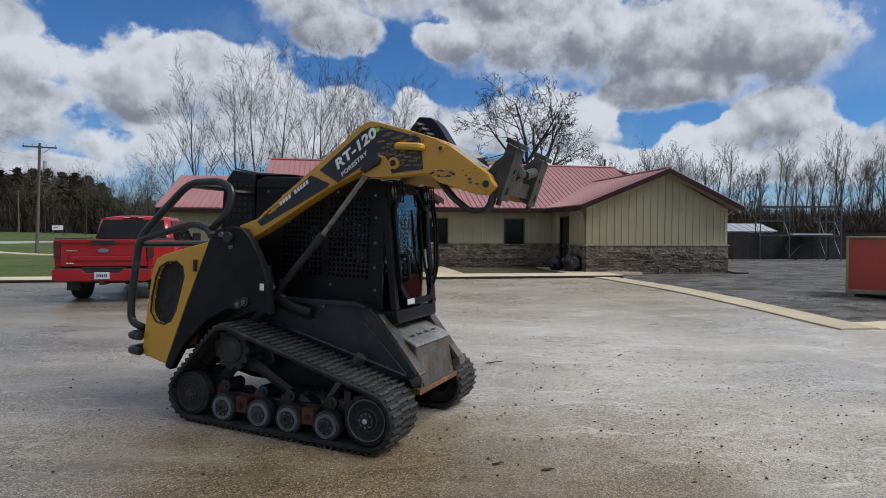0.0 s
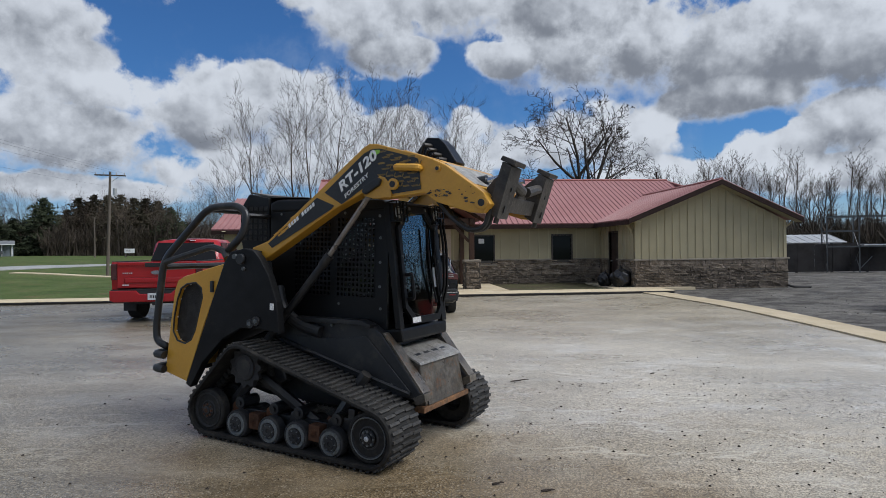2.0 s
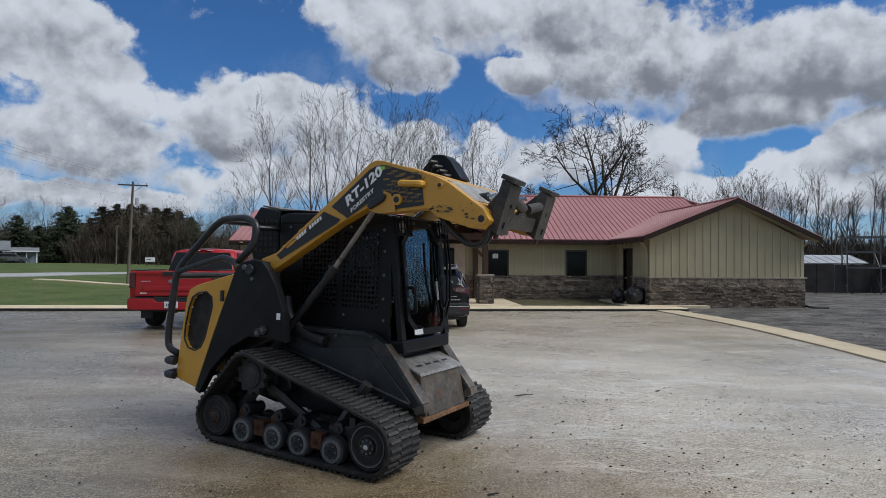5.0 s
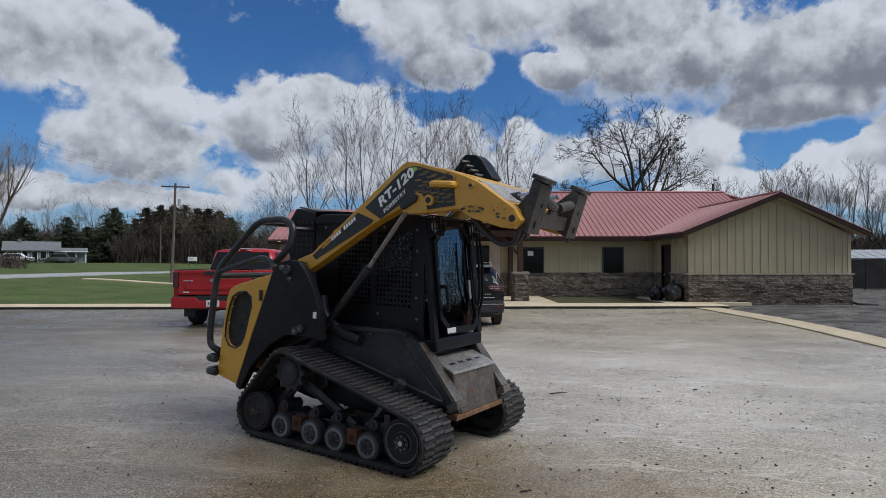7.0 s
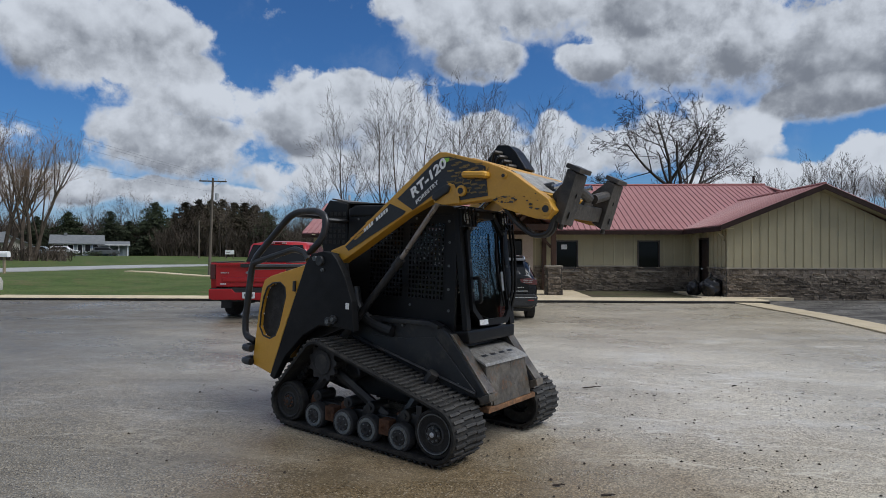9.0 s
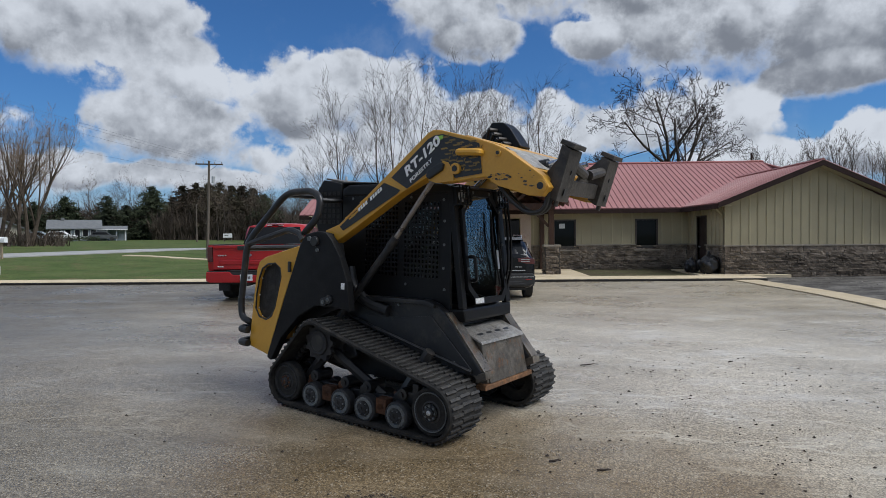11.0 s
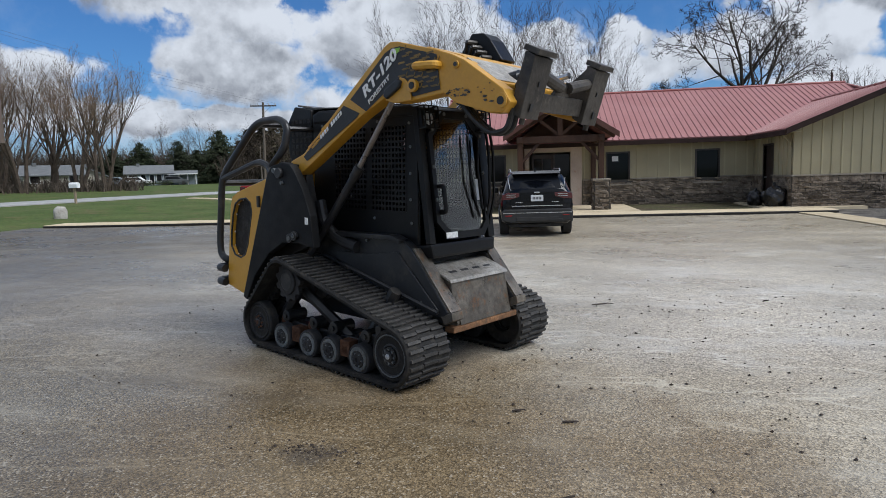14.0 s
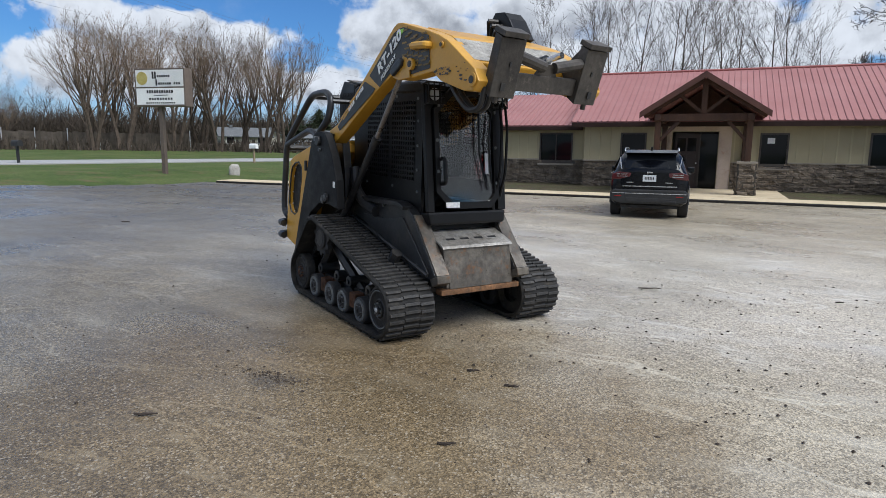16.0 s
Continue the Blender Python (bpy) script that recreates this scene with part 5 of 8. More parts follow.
def punched(u0, u1, w0, w1, nu, nw, t, thick=0.005):
    """A plate in x and z with rows of square holes, in one piece."""
    bm = bmesh.new()
    du, dw = (u1 - u0) / nu, (w1 - w0) / nw
    for i in range(nu):
        for j in range(nw):
            a, b, c, d = u0 + i * du, u0 + (i + 1) * du, w0 + j * dw, w0 + (j + 1) * dw
            outer = [(a, c), (b, c), (b, d), (a, d)]
            inner = [(a + t, c + t), (b - t, c + t), (b - t, d - t), (a + t, d - t)]
            rings = [[bm.verts.new((p[0], y, p[1])) for p in ring] for ring, y in ((outer, -thick), (inner, -thick), (inner, thick), (outer, thick))]
            for r0, r1 in zip(rings, rings[1:]):
                for k in range(4):
                    bm.faces.new((r0[k], r0[(k + 1) % 4], r1[(k + 1) % 4], r1[k]))
    bmesh.ops.remove_doubles(bm, verts=bm.verts, dist=0.0004)
    return bm


def build_loader():
    k = thing("tracked_loader", MACHINE, "yellow and black track loader with raised arms on damp asphalt", "track loader")
    P = lambda name, bm, mat, label="", parent=k, smooth=False: part(name, bm, mat, parent, label, smooth, DROP if parent is k else None)
    for s in (-1, 1):
        build_track(k, s)
        build_arm(k, s)
    # chassis tub between the tracks
    tub = P("chassis", prism([(-1.15, 0.46), (-0.6, 0.36), (0.70, 0.36), (0.94, 0.50), (0.90, 0.75), (0.70, 0.84), (0.64, 1.0), (-0.45, 1.0), (-1.1, 1.1)], -0.37, 0.37, "y", 0.01), M_BLACK, "black steel chassis tub")
    for s in (-1, 1):
        o, i = s * 0.495, s * 0.36
        a, b = sorted((o, i))
        # chassis side above the track, with a ledge and a sloping nose
        f = P("side_panel", prism([(-0.45, 0.88), (-0.36, 1.10), (-0.20, 1.10), (0.50, 1.115), (0.60, 1.09), (0.69, 1.03), (1.06, 0.595), (1.02, 0.545), (0.90, 0.55), (0.38, 0.56), (0.10, 0.62), (-0.35, 0.80)], a, b, "y", 0.014), M_BLACK, "black chassis side panel beside the track")
        x0, x1 = sorted((o, o + s * 0.014))
        P("side_plate", prism([(-0.18, 0.95), (0.24, 0.955), (0.55, 1.0), (0.97, 0.60), (0.60, 0.60), (0.24, 0.70), (-0.15, 0.86)], x0, x1, "y", 0.005), M_BLACK, parent=f)
        P("ledge", prism([(-0.22, 1.075), (-0.20, 1.115), (0.51, 1.13), (0.61, 1.10), (0.60, 1.07), (0.50, 1.09)], *sorted((o - s * 0.06, o + s * 0.05)), "y", 0.006), M_BLACK, parent=f)
        P("sill_rail", tube(rounded([(-0.36, o + s * 0.03, 0.91), (0.10, o + s * 0.03, 0.80), (0.97, o + s * 0.02, 0.585)], 0.1), 0.016, 6), M_BLACK, parent=f)
        P("nose_wear", prism([(0.69, 1.035), (0.71, 1.038), (1.08, 0.60), (1.055, 0.59)], min(o, i) + 0.006, max(o, i) - 0.006, "y", 0.003), M_BARE, "scuffed bare metal nose", parent=f)
        P("nose_foot", prism([(0.98, 0.56), (1.09, 0.60), (1.10, 0.54), (1.02, 0.50)], min(o, i), max(o, i), "y", 0.005), M_BARE, parent=f)
        for u, w in ((-0.1, 1.06), (0.2, 1.065), (0.80, 0.64), (0.6, 0.66)):
            P("bolt", disc((u, 0, w), 0.012, *sorted((o + s * 0.0, o + s * 0.02)), "y", 6), M_HUB, parent=f)
        # step and guard rails
        P("rail_pipe", tube(rounded([(-0.40, s * 0.50, 1.36), (-0.34, s * 0.51, 1.16), (-0.12, s * 0.52, 1.04), (0.10, s * 0.52, 1.0)], 0.14, 6), 0.052, 12), M_BLACK, "bent black pipe")
        # tower that carries the arm
        x0, x1 = sorted((s * 0.82, s * 0.74))
        tw = P("arm_tower", prism([(-1.19, 0.465), (-0.735, 1.57), (-0.66, 1.66), (-0.51, 1.69), (-0.40, 1.675), (-0.33, 1.61), (-0.23, 1.47), (-0.14, 1.26), (-0.105, 1.0), (-0.30, 1.025), (-0.53, 1.015), (-0.74, 0.905), (-0.98, 0.68), (-1.13, 0.44)], x0, x1, "y", 0.01), M_TOWER, "black steel arm tower")
        x0, x1 = sorted((s * 0.60, s * 0.52))
        P("tower_inner", prism([(-1.1, 0.5), (-0.735, 1.57), (-0.55, 1.66), (-0.47, 1.6), (-0.40, 1.3), (-0.38, 1.0), (-0.9, 0.8)], x0, x1, "y", 0.006), M_BLACK, parent=tw)
        P("tower_cap", prism([(-0.66, 1.655), (-0.51, 1.685), (-0.40, 1.67), (-0.42, 1.60), (-0.64, 1.58)], *sorted((s * 0.74, s * 0.715)), "y"), M_BLACK, parent=tw)
        P("pivot_pin", disc((-0.53, 0, 1.60), 0.045, *sorted((s * 0.82, s * 0.85)), "y", 16, 0.006), M_BLACK, parent=tw)
        P("pivot_pin", disc((-0.60, 0, 1.62), 0.022, *sorted((s * 0.82, s * 0.845)), "y", 10), M_HUB, parent=tw)
        P("pivot_pin", disc((-0.50, 0, 1.52), 0.016, *sorted((s * 0.82, s * 0.84)), "y", 10), M_HUB, parent=tw)
        for du in (-0.03, 0.03):
            P("tower_boss", disc((-0.375 + du, 0, 1.075 + du * 0.4), 0.04, *sorted((s * 0.82, s * 0.845)), "y", 14, 0.005), M_BLACK, parent=tw)
            P("tower_bolt", disc((-0.375 + du, 0, 1.075 + du * 0.4), 0.02, *sorted((s * 0.845, s * 0.853)), "y", 6), M_HUB, parent=tw)
        P("sticker", box((-0.205, min(s * 0.82, s * 0.824), 1.19), (-0.165, max(s * 0.82, s * 0.824), 1.245)), M_LETTER, "small white sticker", parent=tw)
        # yellow rear side panel with a round-ended mesh opening
        hole = [(-1.335, 1.22), (-1.29, 1.315), (-1.21, 1.36), (-1.10, 1.375), (-1.03, 1.33), (-1.015, 1.25), (-1.10, 0.95), (-1.15, 0.86), (-1.23, 0.82), (-1.33, 0.84), (-1.385, 0.92), (-1.375, 1.05)]
        x0, x1 = sorted((s * 0.80, s * 0.70))
        rim = [(-1.37, 1.30), (-1.33, 1.385), (-1.25, 1.425), (-0.99, 1.495), (-0.755, 1.555), (-0.80, 1.44), (-0.98, 1.03), (-1.06, 0.83), (-1.20, 0.48), (-1.48, 0.54), (-1.445, 0.80), (-1.41, 1.05)]
        def ray_hit(poly, o, ang):
            d = (math.cos(ang), math.sin(ang))
            best = None
            for i in range(len(poly)):
                (x1, y1), (x2, y2) = poly[i], poly[(i + 1) % len(poly)]
                ex, ey = x2 - x1, y2 - y1
                det = ex * d[1] - ey * d[0]
                if abs(det) < 1e-9:
                    continue
                t = (ex * (y1 - o[1]) - ey * (x1 - o[0])) / det
                q = (d[0] * (y1 - o[1]) - d[1] * (x1 - o[0])) / det
                if t > 0 and -1e-6 <= q <= 1 + 1e-6 and (best is None or t > best):
                    best = t
            return (o[0] + d[0] * best, o[1] + d[1] * best)
        o_ = (-1.20, 1.10)
        angles = sorted({math.atan2(p[1] - o_[1], p[0] - o_[0]) for p in rim} | {2 * math.pi * i / 40 - math.pi for i in range(40)})
        bm = bmesh.new()
        loops = []
        for poly, y in ((rim, 0.70), (rim, 0.792), (rim, 0.80), (hole, 0.80), (hole, 0.755)):
            grow_ = 1.0 if y != 0.80 or poly is hole else 0.985
            loops.append([bm.verts.new((o_[0] + (p[0] - o_[0]) * grow_, s * y, o_[1] + (p[1] - o_[1]) * grow_)) for p in (ray_hit(poly, o_, t) for t in angles)])
        for va, vb in zip(loops, loops[1:]):
            for i in range(len(va)):
                j = (i + 1) % len(va)
                bm.faces.new((va[i], va[j], vb[j], vb[i]))
        bmesh.ops.recalc_face_normals(bm, faces=bm.faces)
        yp = P("engine_side_panel", bm, M_YELLOW, "yellow engine side panel with mesh opening")
        P("intake_mesh", prism(hole, *sorted((s * 0.757, s * 0.745)), "y"), M_MESHDARK, "dark intake mesh", parent=yp)
        P("rim_seal", tube([(p[0], s * 0.797, p[1]) for p in hole + hole[:1]], 0.009, 6), M_BLACK, parent=yp)
        for i, p in enumerate(hole):
            P("bolt", disc((p[0] * 0.985 - 0.018, 0, p[1] * 0.98 + 0.02), 0.007, *sorted((s * 0.757, s * 0.764)), "y", 6), M_LETTER, parent=yp)
        P("panel_latch", box((-0.90, min(s * 0.80, s * 0.825), 1.30), (-0.87, max(s * 0.80, s * 0.825), 1.40), 0.006), M_BLACK, parent=yp)
        # tubular guard
        low = [(-1.50, s * 0.76, 0.76), (-1.66, s * 0.755, 0.80), (-1.675, s * 0.75, 0.95), (-1.60, s * 0.74, 1.56), (-1.14, s * 0.63, 2.055), (-0.80, s * 0.62, 2.07), (-0.66, s * 0.63, 2.0), (-0.68, s * 0.65, 1.82), (-0.80, s * 0.71, 1.66)]
        cg = P("guard_tube", tube(rounded(low, 0.12, 5), 0.034, 10), M_BLACK, "bent black guard tube", smooth=True)
        P("guard_brace", tube(rounded([(-1.59, s * 0.74, 1.54), (-0.99, s * 0.72, 1.70), (-0.84, s * 0.72, 1.66), (-0.78, s * 0.74, 1.60)], 0.1, 5), 0.03, 10), M_BLACK, parent=cg)
        for j, w in enumerate((0.70, 0.57)):
            P("bumper_tube", tube(rounded([(-1.45, s * 0.84, w), (-1.58, s * 0.84, w), (-1.60, s * 0.70, w), (-1.60, 0, w)], 0.06), 0.036, 10), M_BLACK, parent=cg)
    P("guard_cross", tube([(-1.14, -0.63, 2.04), (-1.14, 0.63, 2.04)], 0.03, 8), M_BLACK)
    P("guard_cross", tube([(-1.60, -0.74, 1.50), (-1.60, 0.74, 1.50)], 0.03, 8), M_BLACK)
    P("guard_cross", tube([(-0.66, -0.62, 1.98), (-0.62, -0.35, 1.98)], 0.022, 8), M_BLACK)
    # engine hood
    P("engine_hood", prism([(-1.36, 1.30), (-1.30, 1.40), (-1.20, 1.455), (-0.70, 1.585), (-0.66, 1.50), (-1.12, 0.62), (-1.46, 0.60)], -0.70, 0.70, "y", 0.015), M_YELLOW, "yellow engine hood")
    P("hood_ridge", prism([(-1.22, 1.45), (-1.18, 1.485), (-0.70, 1.61), (-0.70, 1.575)], -0.52, 0.52, "y", 0.01), M_YELLOW)
    P("rear_plate", box((-1.52, -0.72, 0.50), (-1.44, 0.72, 0.86), 0.01), M_BLACK)
    # cab
    cab = P("cab_roof", prism([(0.67, 2.03), (0.665, 2.09), (0.61, 2.118), (-0.50, 2.13), (-0.58, 2.10), (-0.58, 2.02)], -0.42, 0.42, "y", 0.02), M_CABBLACK, "black cab roof")
    P("roof_plate", box((-0.45, -0.33, 2.12), (0.5, 0.33, 2.14), 0.008), M_CABBLACK, parent=cab)
    def lattice(name, y, u0, u1, w0, w1, nu, nw, t=0.008):
        """A guard plate with rows of square holes, as crossed bars."""
        bm = punched(u0, u1, w0, w1, nu, nw, t)
        bm.transform(Matrix.Translation((0, y, 0)))
        return P(name, bm, M_CABBLACK, "black punched window guard")
    for s in (-1, 1):
        y = s * 0.41
        bm = bmesh.new()
        a, b = sorted((y, y - s * 0.03))
        for u0, u1, w0, w1 in ((-0.58, -0.29, 1.0, 2.04), (0.56, 0.68, 1.0, 2.04), (-0.29, 0.56, 1.97, 2.04), (-0.29, 0.56, 1.0, 1.30), (0.11, 0.17, 1.30, 1.97)):
            add_box(bm, (u0, a, w0), (u1, b, w1))
        bmesh.ops.remove_doubles(bm, verts=bm.verts, dist=0.0005)
        sd = P("cab_side", bm, M_CABBLACK, "black steel cab side")
        lattice("window_guard", y, -0.29, 0.11, 1.30, 1.97, 10, 16)
        lattice("window_guard", y, 0.17, 0.56, 1.30, 1.97, 10, 16)
        P("side_glass", box((-0.29, y - s * 0.028 - 0.002, 1.30), (0.56, y - s * 0.028 + 0.002, 1.97)), M_SIDEGLASS, parent=sd)
        for u, w in ((-0.45, 2.0), (-0.1, 2.0), (0.25, 2.005), (0.6, 1.98), (0.61, 1.8), (0.61, 1.6), (0.61, 1.4), (0.2, 1.24), (-0.3, 1.24), (0.62, 1.22)):
            P("bolt", disc((u, 0, w), 0.012, *sorted((y, y + s * 0.008)), "y", 8), M_HUB, parent=sd)
    bm = bmesh.new()
    for u0, u1, w0, w1 in ((-0.40, 0.40, 1.0, 1.45), (-0.40, 0.40, 1.98, 2.04), (-0.40, -0.30, 1.45, 1.98), (0.30, 0.40, 1.45, 1.98)):
        add_box(bm, (-0.58, u0, w0), (-0.55, u1, w1))
    P("cab_back", bm, M_CABBLACK)
    bm = punched(-0.30, 0.30, 1.45, 1.98, 9, 8, 0.006)
    bm.transform(Matrix.Translation((-0.57, 0, 0)) @ Matrix.Rotation(radians(90), 4, "Z"))
    P("window_guard", bm, M_CABBLACK, "black rear window guard")
    # front of the cab leans forward towards its foot
    lean = Matrix.Translation((0.665, 0, 2.09)) @ Matrix.Rotation(radians(-7.6), 4, "Y")
    def F(name, bm, mat, label="", parent=None):
        bm.transform(lean)
        return part(name, bm, mat, parent or k, label, False, None if parent else DROP)
    bm = bmesh.new()
    for pts in ([(-0.42, 0.0), (-0.42, -1.03), (-0.355, -1.03), (-0.355, -0.20), (-0.20, 0.0)], [(0.42, 0.0), (0.42, -1.03), (0.335, -1.03), (0.335, -0.20), (0.20, 0.0)]):
        add_prism(bm, pts, -0.03, 0.02, "x", 0.006)
    front = F("cab_front", bm, M_CABBLACK, "black cab front pillars")
    F("cab_foot", prism([(-0.42, -1.03), (0.42, -1.03), (0.40, -1.14), (-0.40, -1.14)], -0.25, 0.02, "x", 0.02), M_CABBLACK)
    oct_out = [(-0.345, -0.20), (-0.16, -0.02), (0.16, -0.02), (0.325, -0.20), (0.325, -0.92), (0.24, -1.01), (-0.20, -1.01), (-0.345, -0.87)]
    oct_in = [(-0.30, -0.225), (-0.135, -0.075), (0.135, -0.075), (0.28, -0.225), (0.28, -0.89), (0.215, -0.955), (-0.18, -0.955), (-0.30, -0.845)]
    bm = bmesh.new()
    for d in (0.012, 0.045):
        a = [bm.verts.new((d, *p)) for p in oct_out]
        b = [bm.verts.new((d, *p)) for p in oct_in]
        for i in range(8):
            bm.faces.new((a[i], a[(i + 1) % 8], b[(i + 1) % 8], b[i]))
    bm.verts.ensure_lookup_table()
    for i in range(8):
        j = (i + 1) % 8
        bm.faces.new((bm.verts[i], bm.verts[j], bm.verts[16 + j], bm.verts[16 + i]))
        bm.faces.new((bm.verts[8 + i], bm.verts[8 + j], bm.verts[24 + j], bm.verts[24 + i]))
    bmesh.ops.recalc_face_normals(bm, faces=bm.faces)
    door = F("cab_door", bm, M_CABBLACK, "black eight-sided cab door")
    F("door_glass", prism(oct_in, 0.022, 0.028, "x"), M_CABGLASS, "clear door glass", door)
    for p in ((-0.14, -0.045), (0.14, -0.045), (-0.30, -0.17), (0.30, -0.2), (-0.325, -0.45), (-0.325, -0.70), (0.30, -0.5), (0.30, -0.8)):
        F("bolt", disc((0, p[0], p[1]), 0.014, 0.045, 0.055, "x", 8), M_HUB, "", door)
    F("door_label", box((0.046, -0.255, -1.0), (0.05, -0.115, -0.955)), M_LETTER, "white warning label", door)
    F("door_handle", tube(rounded([(0.045, -0.29, -0.60), (0.10, -0.29, -0.60), (0.10, -0.29, -0.80), (0.045, -0.29, -0.80)], 0.03), 0.018, 8), M_CABBLACK, "black door pull", door)
    F("wiper", tube([(0.06, 0.18, -0.86), (0.065, 0.10, -0.55), (0.065, 0.11, -0.20)], 0.010, 6), M_CABBLACK, "", door)
    F("wiper", tube([(0.06, 0.23, -0.80), (0.065, 0.21, -0.45), (0.065, 0.245, -0.22)], 0.010, 6), M_CABBLACK, "", door)
    F("door_strap", box((0.05, 0.17, -0.72), (0.058, 0.205, -0.55)), M_STEEL, "", door)
    for y in (0.30, 0.36):
        F("grab_bar", tube(rounded([(0.0, y, -0.10), (0.09, y + 0.03, -0.13), (0.10, y + 0.04, -0.35), (0.08, y + 0.02, -0.72), (0.0, y, -0.95)], 0.06), 0.013, 6), M_CABBLACK, "", front)
    for s in (-1, 1):
        lamp = F("work_light", box((0.0, s * 0.335 - 0.075, -0.16), (0.05, s * 0.335 + 0.075, -0.005), 0.012), M_CABBLACK, "work light behind bars")
        F("lens", disc((0, s * 0.335, -0.085), 0.05, 0.045, 0.058, "x", 16), M_LAMP, "", lamp)
        for j in range(4):
            F("guard_bar", box((0.085, s * 0.335 - 0.08 + j * 0.0533 - 0.004, -0.165), (0.095, s * 0.335 - 0.08 + j * 0.0533 + 0.004, 0.0)), M_CABBLACK, "", lamp)
            F("guard_bar", box((0.083, s * 0.335 - 0.085, -0.165 + j * 0.055 - 0.004), (0.093, s * 0.335 + 0.085, -0.165 + j * 0.055 + 0.004)), M_CABBLACK, "", lamp)
        for dy in (-0.08, 0.08):
            for dz in (-0.16, 0.0):
                F("guard_leg", box((0.0, s * 0.335 + dy - 0.005, dz - 0.005), (0.09, s * 0.335 + dy + 0.005, dz + 0.005)), M_CABBLACK, "", lamp)
    # seat inside
    seat = P("seat", box((-0.35, -0.24, 1.02), (0.10, 0.24, 1.16), 0.04), M_SEAT, "black vinyl seat")
    P("seat_back", box((-0.42, -0.24, 1.14), (-0.28, 0.24, 1.72), 0.05), M_SEAT, parent=seat)
    # cooler box behind the cab, with punched ends
    bx = P("cooler_box", prism([(-0.96, 2.06), (-0.86, 2.19), (-0.62, 2.15), (-0.59, 1.70), (-0.92, 1.66), (-0.97, 1.80)], -0.40, 0.40, "y", 0.012), M_CABBLACK, "black cooler housing with punched side")
    P("cooler_lid", prism([(-0.86, 2.195), (-0.62, 2.155), (-0.20, 2.145), (-0.2, 2.15), (-0.62, 2.17), (-0.86, 2.21)], -0.36, 0.36, "y"), M_BARE, parent=bx)
    for s in (-1, 1):
        bm = bmesh.new()
        for i in range(5):
            for j in range(6):
                u, w = -0.91 + i * 0.06, 1.76 + j * 0.055
                add_box(bm, (u, min(s * 0.40, s * 0.404), w), (u + 0.04, max(s * 0.40, s * 0.404), w + 0.038))
        P("vent_grid", bm, M_MESHDARK, parent=bx)
    # front step of worn steel
    st = P("front_step", prism([(0.70, 0.90), (0.76, 0.89), (0.97, 0.80), (0.985, 0.72), (1.04, 0.48), (1.0, 0.44), (0.70, 0.44)], -0.36, 0.36, "y", 0.012), M_BARE, "worn and rusty steel front step")
    P("step_lip", box((0.96, -0.42, 0.425), (1.055, 0.42, 0.47), 0.008), M_RUSTLIP, "rusty lower lip", parent=st)
    P("rust_band", prism([(0.990, 0.70), (1.050, 0.475), (1.046, 0.474), (0.986, 0.698)], -0.33, 0.33, "y"), M_BARE, parent=st)
    P("step_plate", prism([(0.695, 0.905), (0.76, 0.90), (0.975, 0.812), (0.99, 0.79), (0.972, 0.795), (0.755, 0.885)], -0.375, 0.375, "y", 0.003), M_STEPTOP, "bright scoured step plate", parent=st)
    for i in range(4):
        for j in range(2):
            P("step_grip", box((0.76 + j * 0.10, -0.28 + i * 0.15, 0.866 - j * 0.040), (0.83 + j * 0.10, -0.18 + i * 0.15, 0.884 - j * 0.040), 0.003, Matrix.Translation((0.795 + j * 0.10, 0, 0.875 - j * 0.04)) @ Matrix.Rotation(radians(22.5), 4, "Y") @ Matrix.Translation((-0.795 - j * 0.10, 0, -0.875 + j * 0.04))), M_BLACK, parent=st)
    # cross member, coupler and cylinders between the arms
    cm = P("arm_cross_member", prism([(0.84, 2.47), (0.88, 2.49), (1.20, 2.395), (1.52, 2.185), (1.50, 2.13), (1.16, 2.32), (0.85, 2.42)], -0.52, 0.52, "y", 0.012), M_YELLOW, "yellow cross member between the arms, paint worn off")
    P("wear_strip", prism([(1.24, 2.365), (1.255, 2.37), (1.50, 2.205), (1.49, 2.195)], -0.53, 0.53, "y"), M_STEPTOP, "tan bare-worn strip", parent=cm)
    P("cross_tube", tube([(0.76, -0.55, 2.30), (0.76, 0.55, 2.30)], 0.075, 12), M_YELLOW)
    cp = P("coupler", prism([(1.60, 2.00), (1.69, 1.97), (1.70, 2.36), (1.62, 2.38)], -0.52, -0.30, "y", 0.006), M_COUPLER, "scuffed steel attachment coupler")
    P("coupler_plate", prism([(1.60, 2.00), (1.69, 1.97), (1.70, 2.36), (1.62, 2.38)], 0.30, 0.52, "y", 0.006), M_COUPLER, parent=cp)
    for s in (-1, 1):
        P("coupler_lip", prism([(1.60, 2.385), (1.72, 2.365), (1.725, 2.40), (1.61, 2.42)], s * 0.41 - 0.11, s * 0.41 + 0.11, "y", 0.004), M_COUPLER, parent=cp)
        P("coupler_cheek", prism([(1.48, 2.16), (1.58, 2.02), (1.65, 1.98), (1.68, 2.34), (1.62, 2.36), (1.52, 2.24)], s * 0.33 - 0.02, s * 0.33 + 0.02, "y", 0.004), M_COUPLER, parent=cp)
        P("latch_pin", disc((1.66, s * 0.44, 0), 0.02, 1.93, 2.0, "z", 10), M_COUPLER, parent=cp)
        P("slot", box((1.698, s * 0.43 - 0.018, 2.02), (1.704, s * 0.43 + 0.018, 2.07)), M_BLACK, parent=cp)
        P("slot", box((1.698, s * 0.40 - 0.008, 2.18), (1.704, s * 0.40 + 0.008, 2.21)), M_BLACK, parent=cp)
        ty = s * 0.20
        tc = P("tilt_cylinder", tube([(1.20, ty, 2.22), (1.46, ty, 2.26)], 0.045, 12), M_BLACK, "tilt cylinder")
